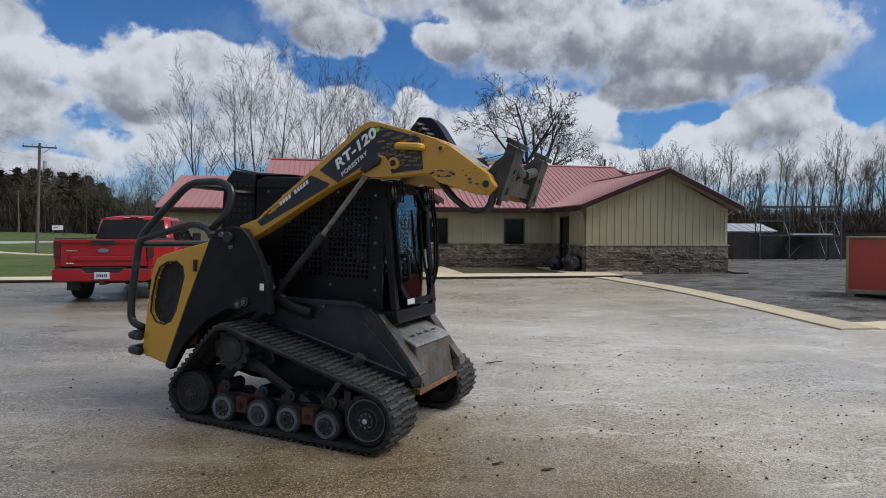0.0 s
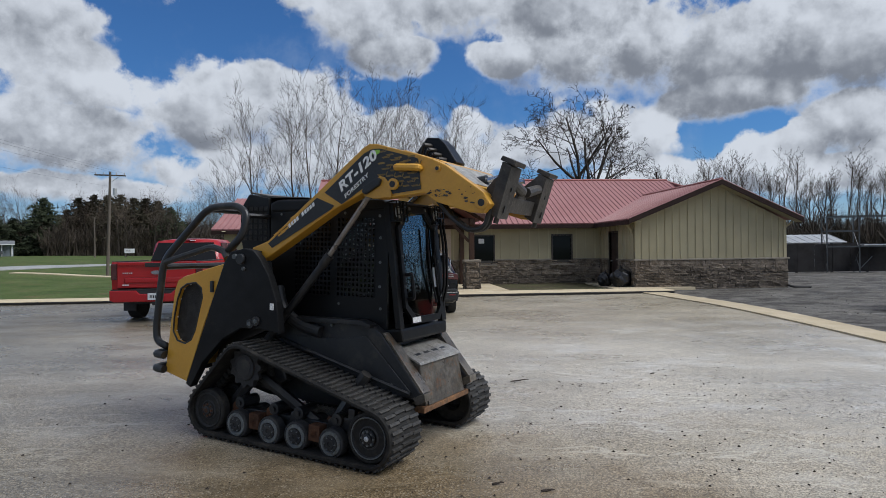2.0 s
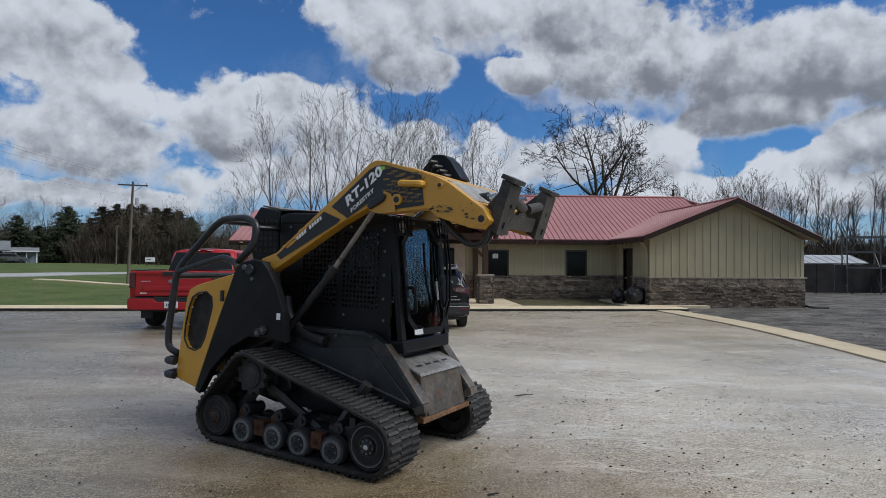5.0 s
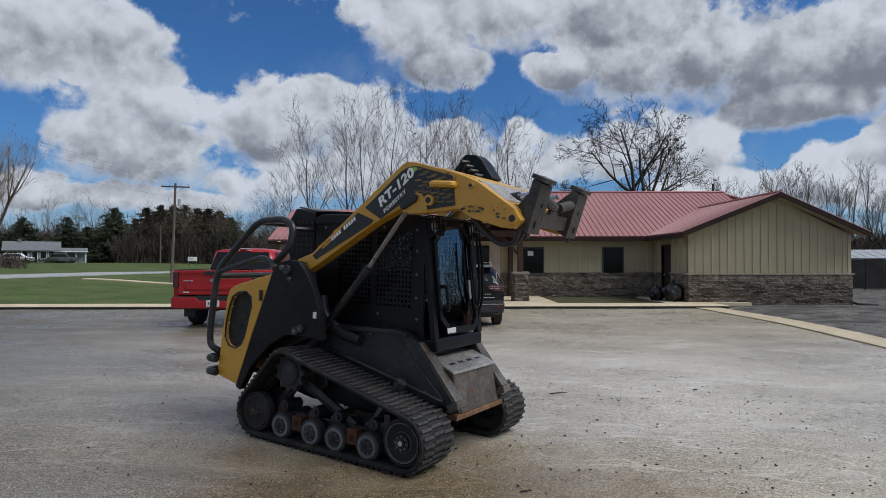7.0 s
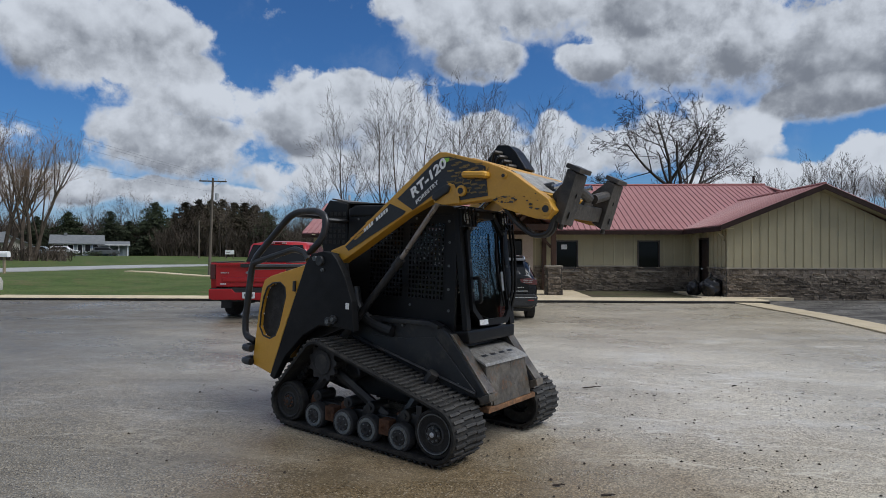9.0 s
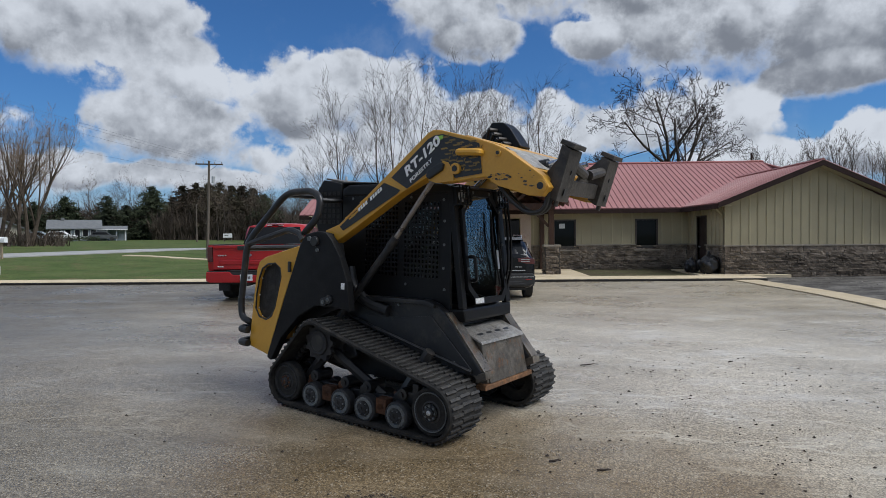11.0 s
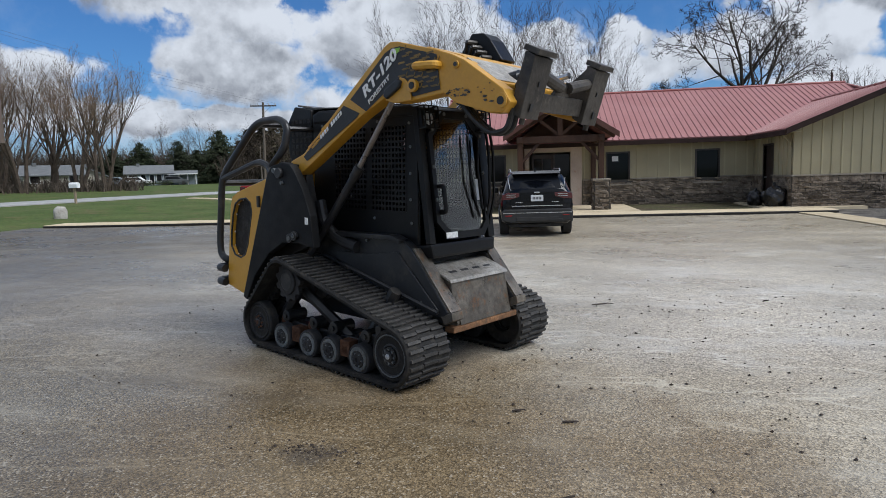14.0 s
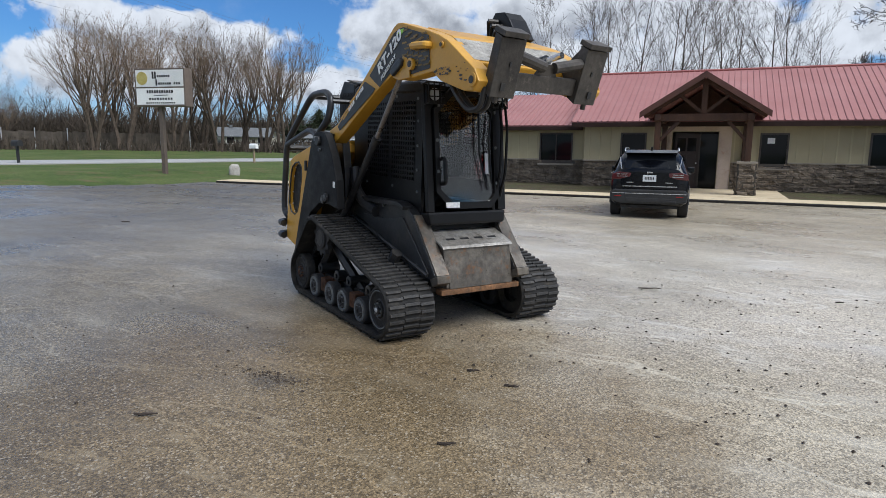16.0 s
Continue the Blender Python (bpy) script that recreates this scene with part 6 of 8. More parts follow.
        P("cylinder_rod", tube([(1.44, ty, 2.257), (1.62, ty, 2.29)], 0.024, 10), M_CHROME, parent=tc)
        P("latch_cylinder", tube([(1.655, s * 0.30, 2.25), (1.655, s * 0.05, 2.20)], 0.04, 10), M_COUPLER, parent=cp)
    cp.matrix_basis = DROP @ Matrix.Translation((1.60, 0, 2.03)) @ Matrix.Rotation(radians(15), 4, "Y") @ Matrix.Translation((-1.60, 0, -2.03))
    P("coupler_beam", box((1.61, -0.30, 2.02), (1.66, 0.30, 2.14), 0.008), M_COUPLER, parent=cp)
    P("coupler_web", prism([(-0.10, 2.14), (0.10, 2.14), (0.04, 2.22), (-0.04, 2.22)], 1.62, 1.65, "x"), M_COUPLER, parent=cp)
    for i, y in enumerate((-0.52, -0.46)):
        P("hydraulic_hose", tube(rounded([(1.18, y, 2.10), (1.30, y, 1.96), (1.45, y, 1.86), (1.58, y, 1.88), (1.62, y, 2.02)], 0.1, 5), 0.02, 8), M_HOSE, "looped black hydraulic hose")
    # guarded hose couplings on the far arm
    hb = P("coupling_box", prism([(0.50, 2.46), (0.50, 2.60), (0.61, 2.74), (0.73, 2.73), (0.80, 2.67), (0.92, 2.50), (0.80, 2.46)], 0.36, 0.56, "y", 0.01), M_CABBLACK, "black guard box over hose couplings")
    for j in range(4):
        P("hose_coupling", tube([(0.62 + j * 0.05, 0.28, 2.66 - j * 0.045), (0.66 + j * 0.05, 0.38, 2.66 - j * 0.045)], 0.02, 8), M_COUPLER, parent=hb)
        P("hydraulic_hose", tube(rounded([(0.35, 0.50 + j * 0.012, 2.20 + j * 0.02), (0.50, 0.40, 2.42 - j * 0.02), (0.62 + j * 0.05, 0.28, 2.66 - j * 0.045)], 0.12), 0.015, 6), M_HOSE)
    for j in range(3):
        P("hard_line", tube([(0.15, 0.535 - j * 0.035, 1.98), (0.55, 0.535 - j * 0.035, 2.30), (0.95, 0.50 - j * 0.03, 2.33)], 0.011, 6), M_CHROME, "steel hydraulic lines along the arm")
    return k


loader = build_loader()

# ---------------------------------------------------------------- vehicles
M_REDPAINT = surface("red_car_paint", (0.33, 0.006, 0.008), (0.36, 0.008, 0.010), 1.0, (0.28, 0.36), 0.0, 0.0, 30, 0.04, 0.3, coat=0.6, dirt=(0.24, 0.016, 0.016), dirt_at=(0.66, 0.9))
M_NAVYPAINT = surface("black_car_paint", (0.002, 0.0025, 0.004), (0.004, 0.005, 0.007), 1.0, (0.12, 0.22), 0.0, 0.0, 30, 0.04, 0.22, coat=0.15, dirt=(0.012, 0.012, 0.012), dirt_at=(0.7, 0.92))
M_CARGLASS = glass("tinted_car_glass", (0.008, 0.009, 0.011), 0.03, 0.0, 1.3)
M_TYRE = surface("tyre_rubber", (0.012, 0.012, 0.012), (0.022, 0.021, 0.02), 6, (0.75, 0.9), 0, 0.2)
M_RIM = surface("alloy_rim", (0.22, 0.22, 0.23), (0.32, 0.32, 0.33), 6, (0.3, 0.45), 0.8, 0.02)
M_TAIL = surface("red_lamp", (0.22, 0.008, 0.01), (0.30, 0.012, 0.014), 4, (0.12, 0.2), 0, 0, coat=0.6)
M_SMOKED = surface("smoked_lamp", (0.05, 0.008, 0.01), (0.09, 0.012, 0.014), 4, (0.12, 0.2), 0, 0, coat=0.6)
M_TRIMBLACK = surface("black_plastic", (0.012, 0.012, 0.012), (0.02, 0.02, 0.02), 5, (0.5, 0.7), 0, 0.1)
M_SILVER = surface("bright_trim", (0.5, 0.5, 0.5), (0.6, 0.6, 0.6), 4, (0.2, 0.35), 0.9, 0.0)
M_PLATE = surface("licence_plate", (0.55, 0.57, 0.58), (0.62, 0.64, 0.64), 8, (0.4, 0.5), 0, 0)


def loft(sections, close=True):
    """A skin through half outlines (distance along, [(half width, height), ...] from the bottom up to the middle), mirrored."""
    bm = bmesh.new()
    rings = []
    for y, pts in sections:
        right = [bm.verts.new((x, y, z)) for x, z in pts]
        left = [bm.verts.new((-x, y, z)) for x, z in reversed(pts)]
        rings.append(right + left)
    n = len(rings[0])
    for a, b in zip(rings, rings[1:]):
        for i in range(n):
            j = (i + 1) % n
            bm.faces.new((a[i], a[j], b[j], b[i]))
    if close:
        bm.faces.new(rings[0])
        bm.faces.new(rings[-1][::-1])
    bmesh.ops.recalc_face_normals(bm, faces=bm.faces)
    return bm


def panel(pts, lift, thick=0.006):
    """A thin plate on four or more points, lifted off along its normal."""
    pts = [Vector(p) for p in pts]
    n = (pts[1] - pts[0]).cross(pts[2] - pts[0]).normalized()
    bm = bmesh.new()
    f = bm.faces.new([bm.verts.new(p + n * lift) for p in pts])
    r = bmesh.ops.extrude_face_region(bm, geom=[f])
    bmesh.ops.translate(bm, verts=[v for v in r["geom"] if isinstance(v, bmesh.types.BMVert)], vec=n * thick)
    bmesh.ops.recalc_face_normals(bm, faces=bm.faces)
    return bm


def car_wheel(car, x, y, r, width):
    s = 1 if x > 0 else -1
    w = part("wheel", bmesh.new(), M_TRIMBLACK, car)
    bm = disc((0, y, r), r * 0.62, x - 0.05, x + 0.05, "x", 20)
    bm.to_mesh(w.data)
    bm.free()
    part("tyre", disc((0, y, r), r, x - width / 2, x + width / 2, "x", 32, 0.03), M_TYRE, w)
    out = x + s * width / 2
    part("rim", disc((0, y, r), r * 0.64, *sorted((out - s * 0.01, out + s * 0.004)), "x", 24), M_TRIMBLACK, w)
    for i in range(5):
        a = i * 2 * math.pi / 5
        bm = box((0, -0.03, 0.05), (0.014, 0.03, r * 0.62))
        bm.transform(Matrix.Translation((out - (0.004 if s > 0 else 0.010), y, r)) @ Matrix.Rotation(a, 4, "X"))
        part("spoke", bm, M_RIM, w)


def plate_with_bars(car, x, y, z, w=0.305, h=0.152):
    p = part("licence_plate", box((x - w / 2, y - 0.012, z - h / 2), (x + w / 2, y, z + h / 2), 0.004), M_PLATE, car, "pale licence plate")
    for i in range(6):
        part("dark_bar", box((x - w * 0.34 + i * w * 0.12, y - 0.015, z - 0.03), (x - w * 0.34 + i * w * 0.12 + 0.02, y - 0.011, z + 0.03)), M_TRIMBLACK, p)


def build_pickup(m):
    c = thing("pickup_truck", m, "red crew-cab pickup truck parked facing the kerb", "pickup truck")
    # cab and hood
    def sec(y, w, z0, z1, zs):
        return (y, [(w * 0.86, z0), (w * 0.97, z0 + 0.12), (w, z0 + 0.35), (w * 0.985, zs), (w * 0.93, z1), (0.0, z1 + 0.015)])
    body = part("body", loft([sec(1.92, 0.99, 0.52, 1.30, 1.10), sec(3.0, 1.0, 0.50, 1.30, 1.12), sec(4.25, 1.0, 0.50, 1.28, 1.12), sec(5.0, 0.99, 0.52, 1.20, 1.06), sec(5.6, 0.95, 0.55, 1.12, 1.0), sec(5.85, 0.86, 0.60, 1.02, 0.92)]), M_REDPAINT, c, "red painted body", True)
    def top(y, wb, wt, zt):
        return (y, [(wb, 1.28), (wb * 0.985, 1.33), (wt + 0.03, zt - 0.10), (wt - 0.04, zt - 0.02), (wt * 0.6, zt + 0.012), (0.0, zt + 0.02)])
    part("cab_roof", loft([top(1.94, 0.93, 0.80, 1.42), top(2.18, 0.93, 0.77, 1.90), top(2.6, 0.93, 0.76, 1.935), top(3.5, 0.93, 0.75, 1.935), top(3.85, 0.92, 0.72, 1.87), top(4.55, 0.90, 0.80, 1.31)]), M_REDPAINT, c, "", True)
    part("rear_window", panel([(-0.82, 1.915, 1.37), (0.82, 1.915, 1.37), (0.70, 2.14, 1.83), (-0.70, 2.14, 1.83)], 0.022), M_CARGLASS, c, "dark tinted rear glass")
    part("brake_light", box((-0.22, 2.14, 1.895), (0.22, 2.20, 1.925)), M_TAIL, c)
    for s in (-1, 1):
        part("marker_light", box((s * 0.16 - 0.06, 2.12, 1.885), (s * 0.16 + 0.06, 2.18, 1.905)), M_WHITE, c)
        for y0, y1, t0, t1 in ((2.30, 3.02, 2.40, 3.02), (3.10, 4.30, 3.10, 3.72)):
            q = [(s * 0.935, y0, 1.34), (s * 0.935, y1, 1.34), (s * 0.79, t1, 1.83), (s * 0.79, t0, 1.83)]
            part("side_window", panel(q if s > 0 else q[::-1], 0.012), M_CARGLASS, c)
        mir = part("mirror", box((s * 1.0, 3.95, 1.28), (s * 1.22, 4.06, 1.52), 0.03), M_TRIMBLACK, c, "black wing mirror")
        part("mirror_arm", box((s * 0.93, 3.98, 1.30), (s * 1.03, 4.03, 1.36)), M_TRIMBLACK, mir)
        for y in (2.75, 3.75):
            part("door_handle", box((s * 0.985, y, 1.10), (s * 1.02, y + 0.2, 1.14), 0.008), M_REDPAINT, c)
        # bed side with wheel arch
        arch = [(1.2 + 0.50 * math.cos(a), 0.42 + 0.50 * math.sin(a)) for a in (math.pi * i / 10 for i in range(11))]
        prof = [(1.90, 0.55), (1.90, 1.36), (0.04, 1.38), (0.02, 1.0), (0.06, 0.62)] + [(y, max(z, 0.56)) for y, z in reversed(arch)]
        part("bed_side", prism(prof, *sorted((s * 0.87, s * 1.0)), "x", 0.015), M_REDPAINT, c, "red pickup bed side")
        part("bed_rail", box((s * 0.93 - 0.07, 0.05, 1.375), (s * 0.93 + 0.07, 1.9, 1.40), 0.006), M_TRIMBLACK, c)
        part("tail_light", box((s * 0.935 - 0.062, -0.015, 0.98), (s * 0.935 + 0.068, 0.06, 1.34), 0.012), M_SMOKED, c, "dark red tail lamp")
    part("bed_front", box((-0.87, 1.84, 0.6), (0.87, 1.90, 1.36)), M_REDPAINT, c)
    part("bed_floor", box((-0.87, 0.06, 0.78), (0.87, 1.86, 0.82)), M_TRIMBLACK, c)
    gate = part("tailgate", box((-0.86, -0.02, 0.79), (0.86, 0.05, 1.37), 0.02), M_REDPAINT, c, "red tailgate")
    part("gate_spoiler", box((-0.84, -0.045, 1.30), (0.84, 0.02, 1.375), 0.015), M_REDPAINT, gate)
    part("gate_crease", box((-0.70, -0.034, 0.90), (0.70, 0.0, 1.03), 0.03), M_REDPAINT, gate)
    part("gate_handle", box((-0.24, -0.055, 1.265), (0.24, -0.02, 1.36), 0.012), M_TRIMBLACK, gate, "black tailgate handle")
    em = bmesh.new()
    bmesh.ops.create_circle(em, cap_ends=True, segments=24, radius=1.0, matrix=Matrix.Translation((0, -0.033, 1.14)) @ Matrix.Rotation(radians(90), 4, "X") @ Matrix.Diagonal((0.11, 0.045, 1, 1)))
    r = bmesh.ops.extrude_face_region(em, geom=em.faces[:])
    bmesh.ops.translate(em, verts=[v for v in r["geom"] if isinstance(v, bmesh.types.BMVert)], vec=(0, -0.01, 0))
    part("emblem", em, M_RIM, gate, "oval emblem")
    for i in range(5):
        part("badge_bar", box((-0.73 + i * 0.045, -0.032, 1.12), (-0.70 + i * 0.045, -0.02, 1.145)), M_SILVER, gate)
    for i in range(3):
        part("badge_bar", box((-0.74 + i * 0.05, -0.032, 0.85), (-0.70 + i * 0.05, -0.02, 0.875)), M_WHITE, gate)
    part("bumper", prism([(-0.99, 0.52), (-0.99, 0.74), (-0.42, 0.74), (-0.34, 0.66), (0.34, 0.66), (0.42, 0.74), (0.99, 0.74), (0.99, 0.52), (0.9, 0.48), (-0.9, 0.48)], -0.13, 0.06, "y", 0.018), M_REDPAINT, c, "red painted rear bumper")
    part("bumper_step", box((-0.42, -0.10, 0.655), (0.42, 0.05, 0.775), 0.01), M_TRIMBLACK, c)
    part("bumper_top", box((-0.97, -0.10, 0.735), (0.97, 0.04, 0.76), 0.008), M_TRIMBLACK, c)
    plate_with_bars(c, 0, -0.135, 0.60)
    part("hitch", box((-0.05, -0.16, 0.40), (0.05, 0.2, 0.48), 0.01), M_TRIMBLACK, c)
    part("axle", tube([(-0.8, 1.2, 0.42), (0.8, 1.2, 0.42)], 0.06, 8), M_TRIMBLACK, c)
    part("underbody", box((-0.70, 0.15, 0.42), (0.70, 5.5, 0.62)), M_TRIMBLACK, c)
    part("exhaust", tube([(0.55, 0.0, 0.42), (0.55, 1.0, 0.42)], 0.04, 8), M_STEEL, c)
    for y in (1.2, 4.85):
        for s in (-1, 1):
            car_wheel(c, s * 0.86, y, 0.41, 0.27)
    for s in (-1, 1):
        part("mud_flap", box((s * 0.86 - 0.14, 0.66, 0.22), (s * 0.86 + 0.14, 0.68, 0.60)), M_TRIMBLACK, c)
        part("head_light", box((s * 0.80 - 0.12, 5.72, 0.90), (s * 0.80 + 0.10, 5.80, 1.08), 0.02), M_LAMP, c)
    return c


def build_suv(m):
    c = thing("suv", m, "black compact SUV parked nose to the entrance porch", "car")
    def sec(y, w, z0, zb, zt, wt, k=1.0):
        return (y, [(w * 0.84, z0), (w * 0.965, z0 + 0.10), (w, 0.66), (w * 0.995, 0.86), (w * 0.955, zb), (w * 0.94, zb + 0.03), (wt + 0.02, zt - 0.09), (wt - 0.07, zt - 0.015), (wt * 0.5, zt + 0.015), (0.0, zt + 0.02)])
    sections = [sec(0.00, 0.80, 0.40, 1.02, 1.16, 0.70), sec(0.05, 0.86, 0.34, 1.04, 1.22, 0.72), sec(0.16, 0.895, 0.31, 1.05, 1.34, 0.70), sec(0.40, 0.91, 0.28, 1.05, 1.565, 0.67), sec(0.9, 0.915, 0.26, 1.05, 1.61, 0.68), sec(1.9, 0.915, 0.25, 1.02, 1.63, 0.69), sec(2.7, 0.91, 0.25, 0.99, 1.59, 0.68), sec(3.35, 0.905, 0.26, 0.98, 1.10, 0.78), sec(4.0, 0.88, 0.28, 0.95, 1.02, 0.76), sec(4.30, 0.80, 0.32, 0.90, 0.95, 0.70), sec(4.40, 0.70, 0.36, 0.80, 0.84, 0.62)]
    part("body", loft(sections), M_NAVYPAINT, c, "glossy black body", True)
    part("rear_window", panel([(-0.60, 0.055, 1.17), (0.60, 0.055, 1.17), (0.54, 0.345, 1.50), (-0.54, 0.345, 1.50)], 0.035), M_CARGLASS, c, "dark tinted rear glass")
    part("window_trim", tube(rounded([(-0.70, 0.12, 1.46), (-0.655, 0.03, 1.165), (0.655, 0.03, 1.165), (0.70, 0.12, 1.46)], 0.06), 0.011, 6), M_SILVER, c, "bright trim line round the rear glass")
    part("spoiler", prism([(0.20, 1.54), (0.16, 1.565), (0.55, 1.635), (0.55, 1.60)], -0.60, 0.60, "x", 0.01), M_NAVYPAINT, c, "roof spoiler")
    part("wiper", tube([(-0.05, 0.02, 1.20), (-0.38, 0.06, 1.225)], 0.010, 6), M_TRIMBLACK, c)
    gate = part("tailgate", prism([(-0.60, 0.70), (0.60, 0.70), (0.66, 0.80), (0.66, 1.12), (-0.66, 1.12), (-0.66, 0.80)], -0.025, 0.03, "y", 0.016), M_NAVYPAINT, c)
    part("plate_recess", box((-0.26, -0.032, 0.875), (0.26, 0.0, 1.05), 0.01), M_NAVYPAINT, gate)
    plate_with_bars(c, 0.0, -0.034, 0.965)
    part("emblem", box((-0.065, -0.035, 1.085), (0.065, -0.022, 1.12), 0.006), M_SILVER, gate, "small bright emblem")
    for x in (-0.52, 0.36):
        for i in range(4):
            part("badge_bar", box((x + i * 0.045, -0.032, 0.855), (x + 0.032 + i * 0.045, -0.022, 0.875)), M_SILVER, gate)
    part("gate_line", box((-0.62, -0.03, 0.765), (0.62, -0.02, 0.785)), M_SILVER, gate)
    part("bumper", prism([(-0.86, 0.42), (-0.88, 0.62), (-0.80, 0.70), (0.80, 0.70), (0.88, 0.62), (0.86, 0.42), (0.6, 0.36), (-0.6, 0.36)], -0.075, 0.25, "y", 0.03), M_TRIMBLACK, c, "dark lower rear bumper")
    part("bumper_chrome", box((-0.84, -0.08, 0.60), (0.84, -0.06, 0.615)), M_SILVER, c)
    part("skid_plate", box((-0.52, -0.085, 0.40), (0.52, -0.05, 0.50), 0.012), M_TRIMBLACK, c)
    part("exhaust", box((0.44, -0.09, 0.39), (0.62, 0.1, 0.45), 0.012), M_TRIMBLACK, c)
    for s in (-1, 1):
        lamp = part("tail_light", prism([(0.44, 1.0), (0.42, 1.09), (0.70, 1.115), (0.86, 1.06), (0.87, 0.93), (0.66, 0.94)], -0.03, 0.12, "y", 0.014), M_SMOKED, c, "red tail lamp with pale strips")
        if s < 0:
            lamp.data.transform(Matrix.Diagonal((-1, 1, 1, 1)))
            lamp.data.flip_normals()
        for z in (1.0, 1.05):
            part("lamp_strip", box((s * 0.63 - 0.12, -0.036, z), (s * 0.63 + 0.12, -0.028, z + 0.014)), M_SILVER, lamp)
        for i, (y0, y1, t0, t1) in enumerate(((0.42, 1.0, 0.55, 1.02), (1.08, 2.0, 1.10, 2.02), (2.08, 3.15, 2.10, 2.70))):
            q = [(s * 0.885, y0, 1.10), (s * 0.885, y1, 1.10), (s * 0.71, t1, 1.50), (s * 0.71, t0, 1.50)]
            part("side_window", panel(q if s > 0 else q[::-1], 0.008), M_CARGLASS, c)
        part("window_trim", tube([(s * 0.905, 0.35, 1.075), (s * 0.90, 3.2, 1.05)], 0.012, 6), M_SILVER, c)
        part("roof_rail", tube(rounded([(s * 0.62, 0.55, 1.60), (s * 0.62, 0.62, 1.675), (s * 0.63, 2.3, 1.685), (s * 0.63, 2.45, 1.62)], 0.08), 0.016, 8), M_SILVER, c, "bright roof rail")
        part("mirror", box((s * 0.93, 2.85, 1.02), (s * 1.10, 2.97, 1.18), 0.03), M_NAVYPAINT, c, "wing mirror")
        part("arch_trim", tube([(s * 0.905, 0.85 + 0.42 * math.cos(a), 0.34 + 0.42 * math.sin(a)) for a in (math.pi * i / 8 for i in range(9))], 0.028, 6), M_TRIMBLACK, c)
        for y in (0.85, 3.48):
            car_wheel(c, s * 0.80, y, 0.345, 0.23)
        part("reflector", box((s * 0.70 - 0.08, -0.085, 0.53), (s * 0.70 + 0.08, -0.07, 0.555)), M_TAIL, c)
    part("underbody", box((-0.66, 0.2, 0.24), (0.66, 4.1, 0.42)), M_TRIMBLACK, c)
    part("antenna", prism([(0.62, 1.64), (0.78, 1.64), (0.62, 1.70)], -0.02, 0.02, "x"), M_NAVYPAINT, c)
    return c


pickup = build_pickup(pose(-4.62, 14.7, height(-4.62, 15.9), 0, 0, 0))
suv = build_suv(pose(1.50, 14.85, height(1.46, 15.7), 0, 0, 4) @ Matrix.Scale(0.925, 4))


# ---------------------------------------------------------------- yard things
M_RACK = surface("grey_rack_paint", (0.060, 0.066, 0.070), (0.10, 0.108, 0.112), 2, (0.45, 0.65), 0.2, 0.05)


def build_crate():
    m = Matrix.Translation((13.45, 14.2, height(13.4, 13.8))) @ Matrix.Rotation(math.atan2(-1.25, 1.1), 4, "Z")
    c = thing("crate", m, "red-panelled wooden crate on a pallet in the gravel yard", "crate")
    for x in (0.05, 1.1, 2.2):
        part("pallet_block", box((x, 0.02, 0), (x + 0.14, 1.18, 0.10)), M_WOOD, c)
    for y in (0.0, 0.3, 0.6, 0.9, 1.1):
        part("pallet_board", box((0, y, 0.10), (2.4, y + 0.1, 0.125)), M_WOOD, c)
    part("panel", box((0.05, 0.02, 0.17), (2.35, 0.06, 1.52), 0.004), M_REDPANEL, c, "weathered red panel")
    part("panel", box((0.02, 0.06, 0.17), (0.05, 1.16, 1.52), 0.004), M_REDPANEL, c)
    part("panel", box((0.05, 1.14, 0.17), (2.35, 1.18, 1.52), 0.004), M_REDPANEL, c)
    part("panel", box((2.35, 0.06, 0.17), (2.38, 1.16, 1.52), 0.004), M_REDPANEL, c)
    for x in (0.0, 2.34):
        part("corner_post", box((x, -0.01, 0.125), (x + 0.06, 0.05, 1.56), 0.004), M_WOOD, c)
    part("rail", box((0.06, -0.012, 0.125), (2.34, 0.03, 0.21), 0.004), M_WOOD, c)
    part("lid", box((-0.02, -0.02, 1.53), (2.42, 1.2, 1.58), 0.006), M_WOOD, c)
    return c


def build_rack():
    c = thing("storage_rack", pose(25.4, 33.2, height(25, 33), 0, 0, -22), "empty grey steel storage rack by the dark fence", "storage rack")
    for x in (0.0, 1.6, 3.55, 4.35):
        for y in (0.0, 1.0):
            part("upright", box((x - 0.03, y - 0.03, 0), (x + 0.03, y + 0.03, 3.2 if x < 4 else 3.35)), M_RACK, c)
        for z in (0.25, 1.3):
            part("brace", tube([(x, 0, z), (x, 1.0, z + 1.0)], 0.018, 4), M_RACK, c)
        part("brace", tube([(x, 1.0, 0.35), (x, 0, 1.3)], 0.018, 4), M_RACK, c)
    for y in (0.0, 1.0):
        for x0, x1, z in ((0, 4.35, 3.12), (0, 4.35, 1.42), (0, 1.6, 2.3), (3.2, 4.35, 2.25)):
            part("beam", box((x0, y - 0.025, z), (x1, y + 0.025, z + 0.09)), M_RACK, c)
    part("brace", tube([(0.1, 0, 2.4), (0.7, 0, 3.1)], 0.025, 4), M_RACK, c)
    part("brace", tube([(1.6, 0, 0.2), (2.2, 0, 0.9)], 0.025, 4), M_RACK, c)
    part("brace", tube([(3.6, 0, 1.5), (4.35, 0, 2.2)], 0.025, 4), M_RACK, c)
    part("shelf_board", box((1.8, -0.05, 1.52), (3.9, 1.0, 1.59)), M_WHITE, c, "pale board lying on the rack")
    return c


M_PALEROOF = surface("pale_metal_sheet", (0.26, 0.27, 0.275), (0.34, 0.35, 0.355), 1.5, (0.5, 0.7), 0.1, 0.05)


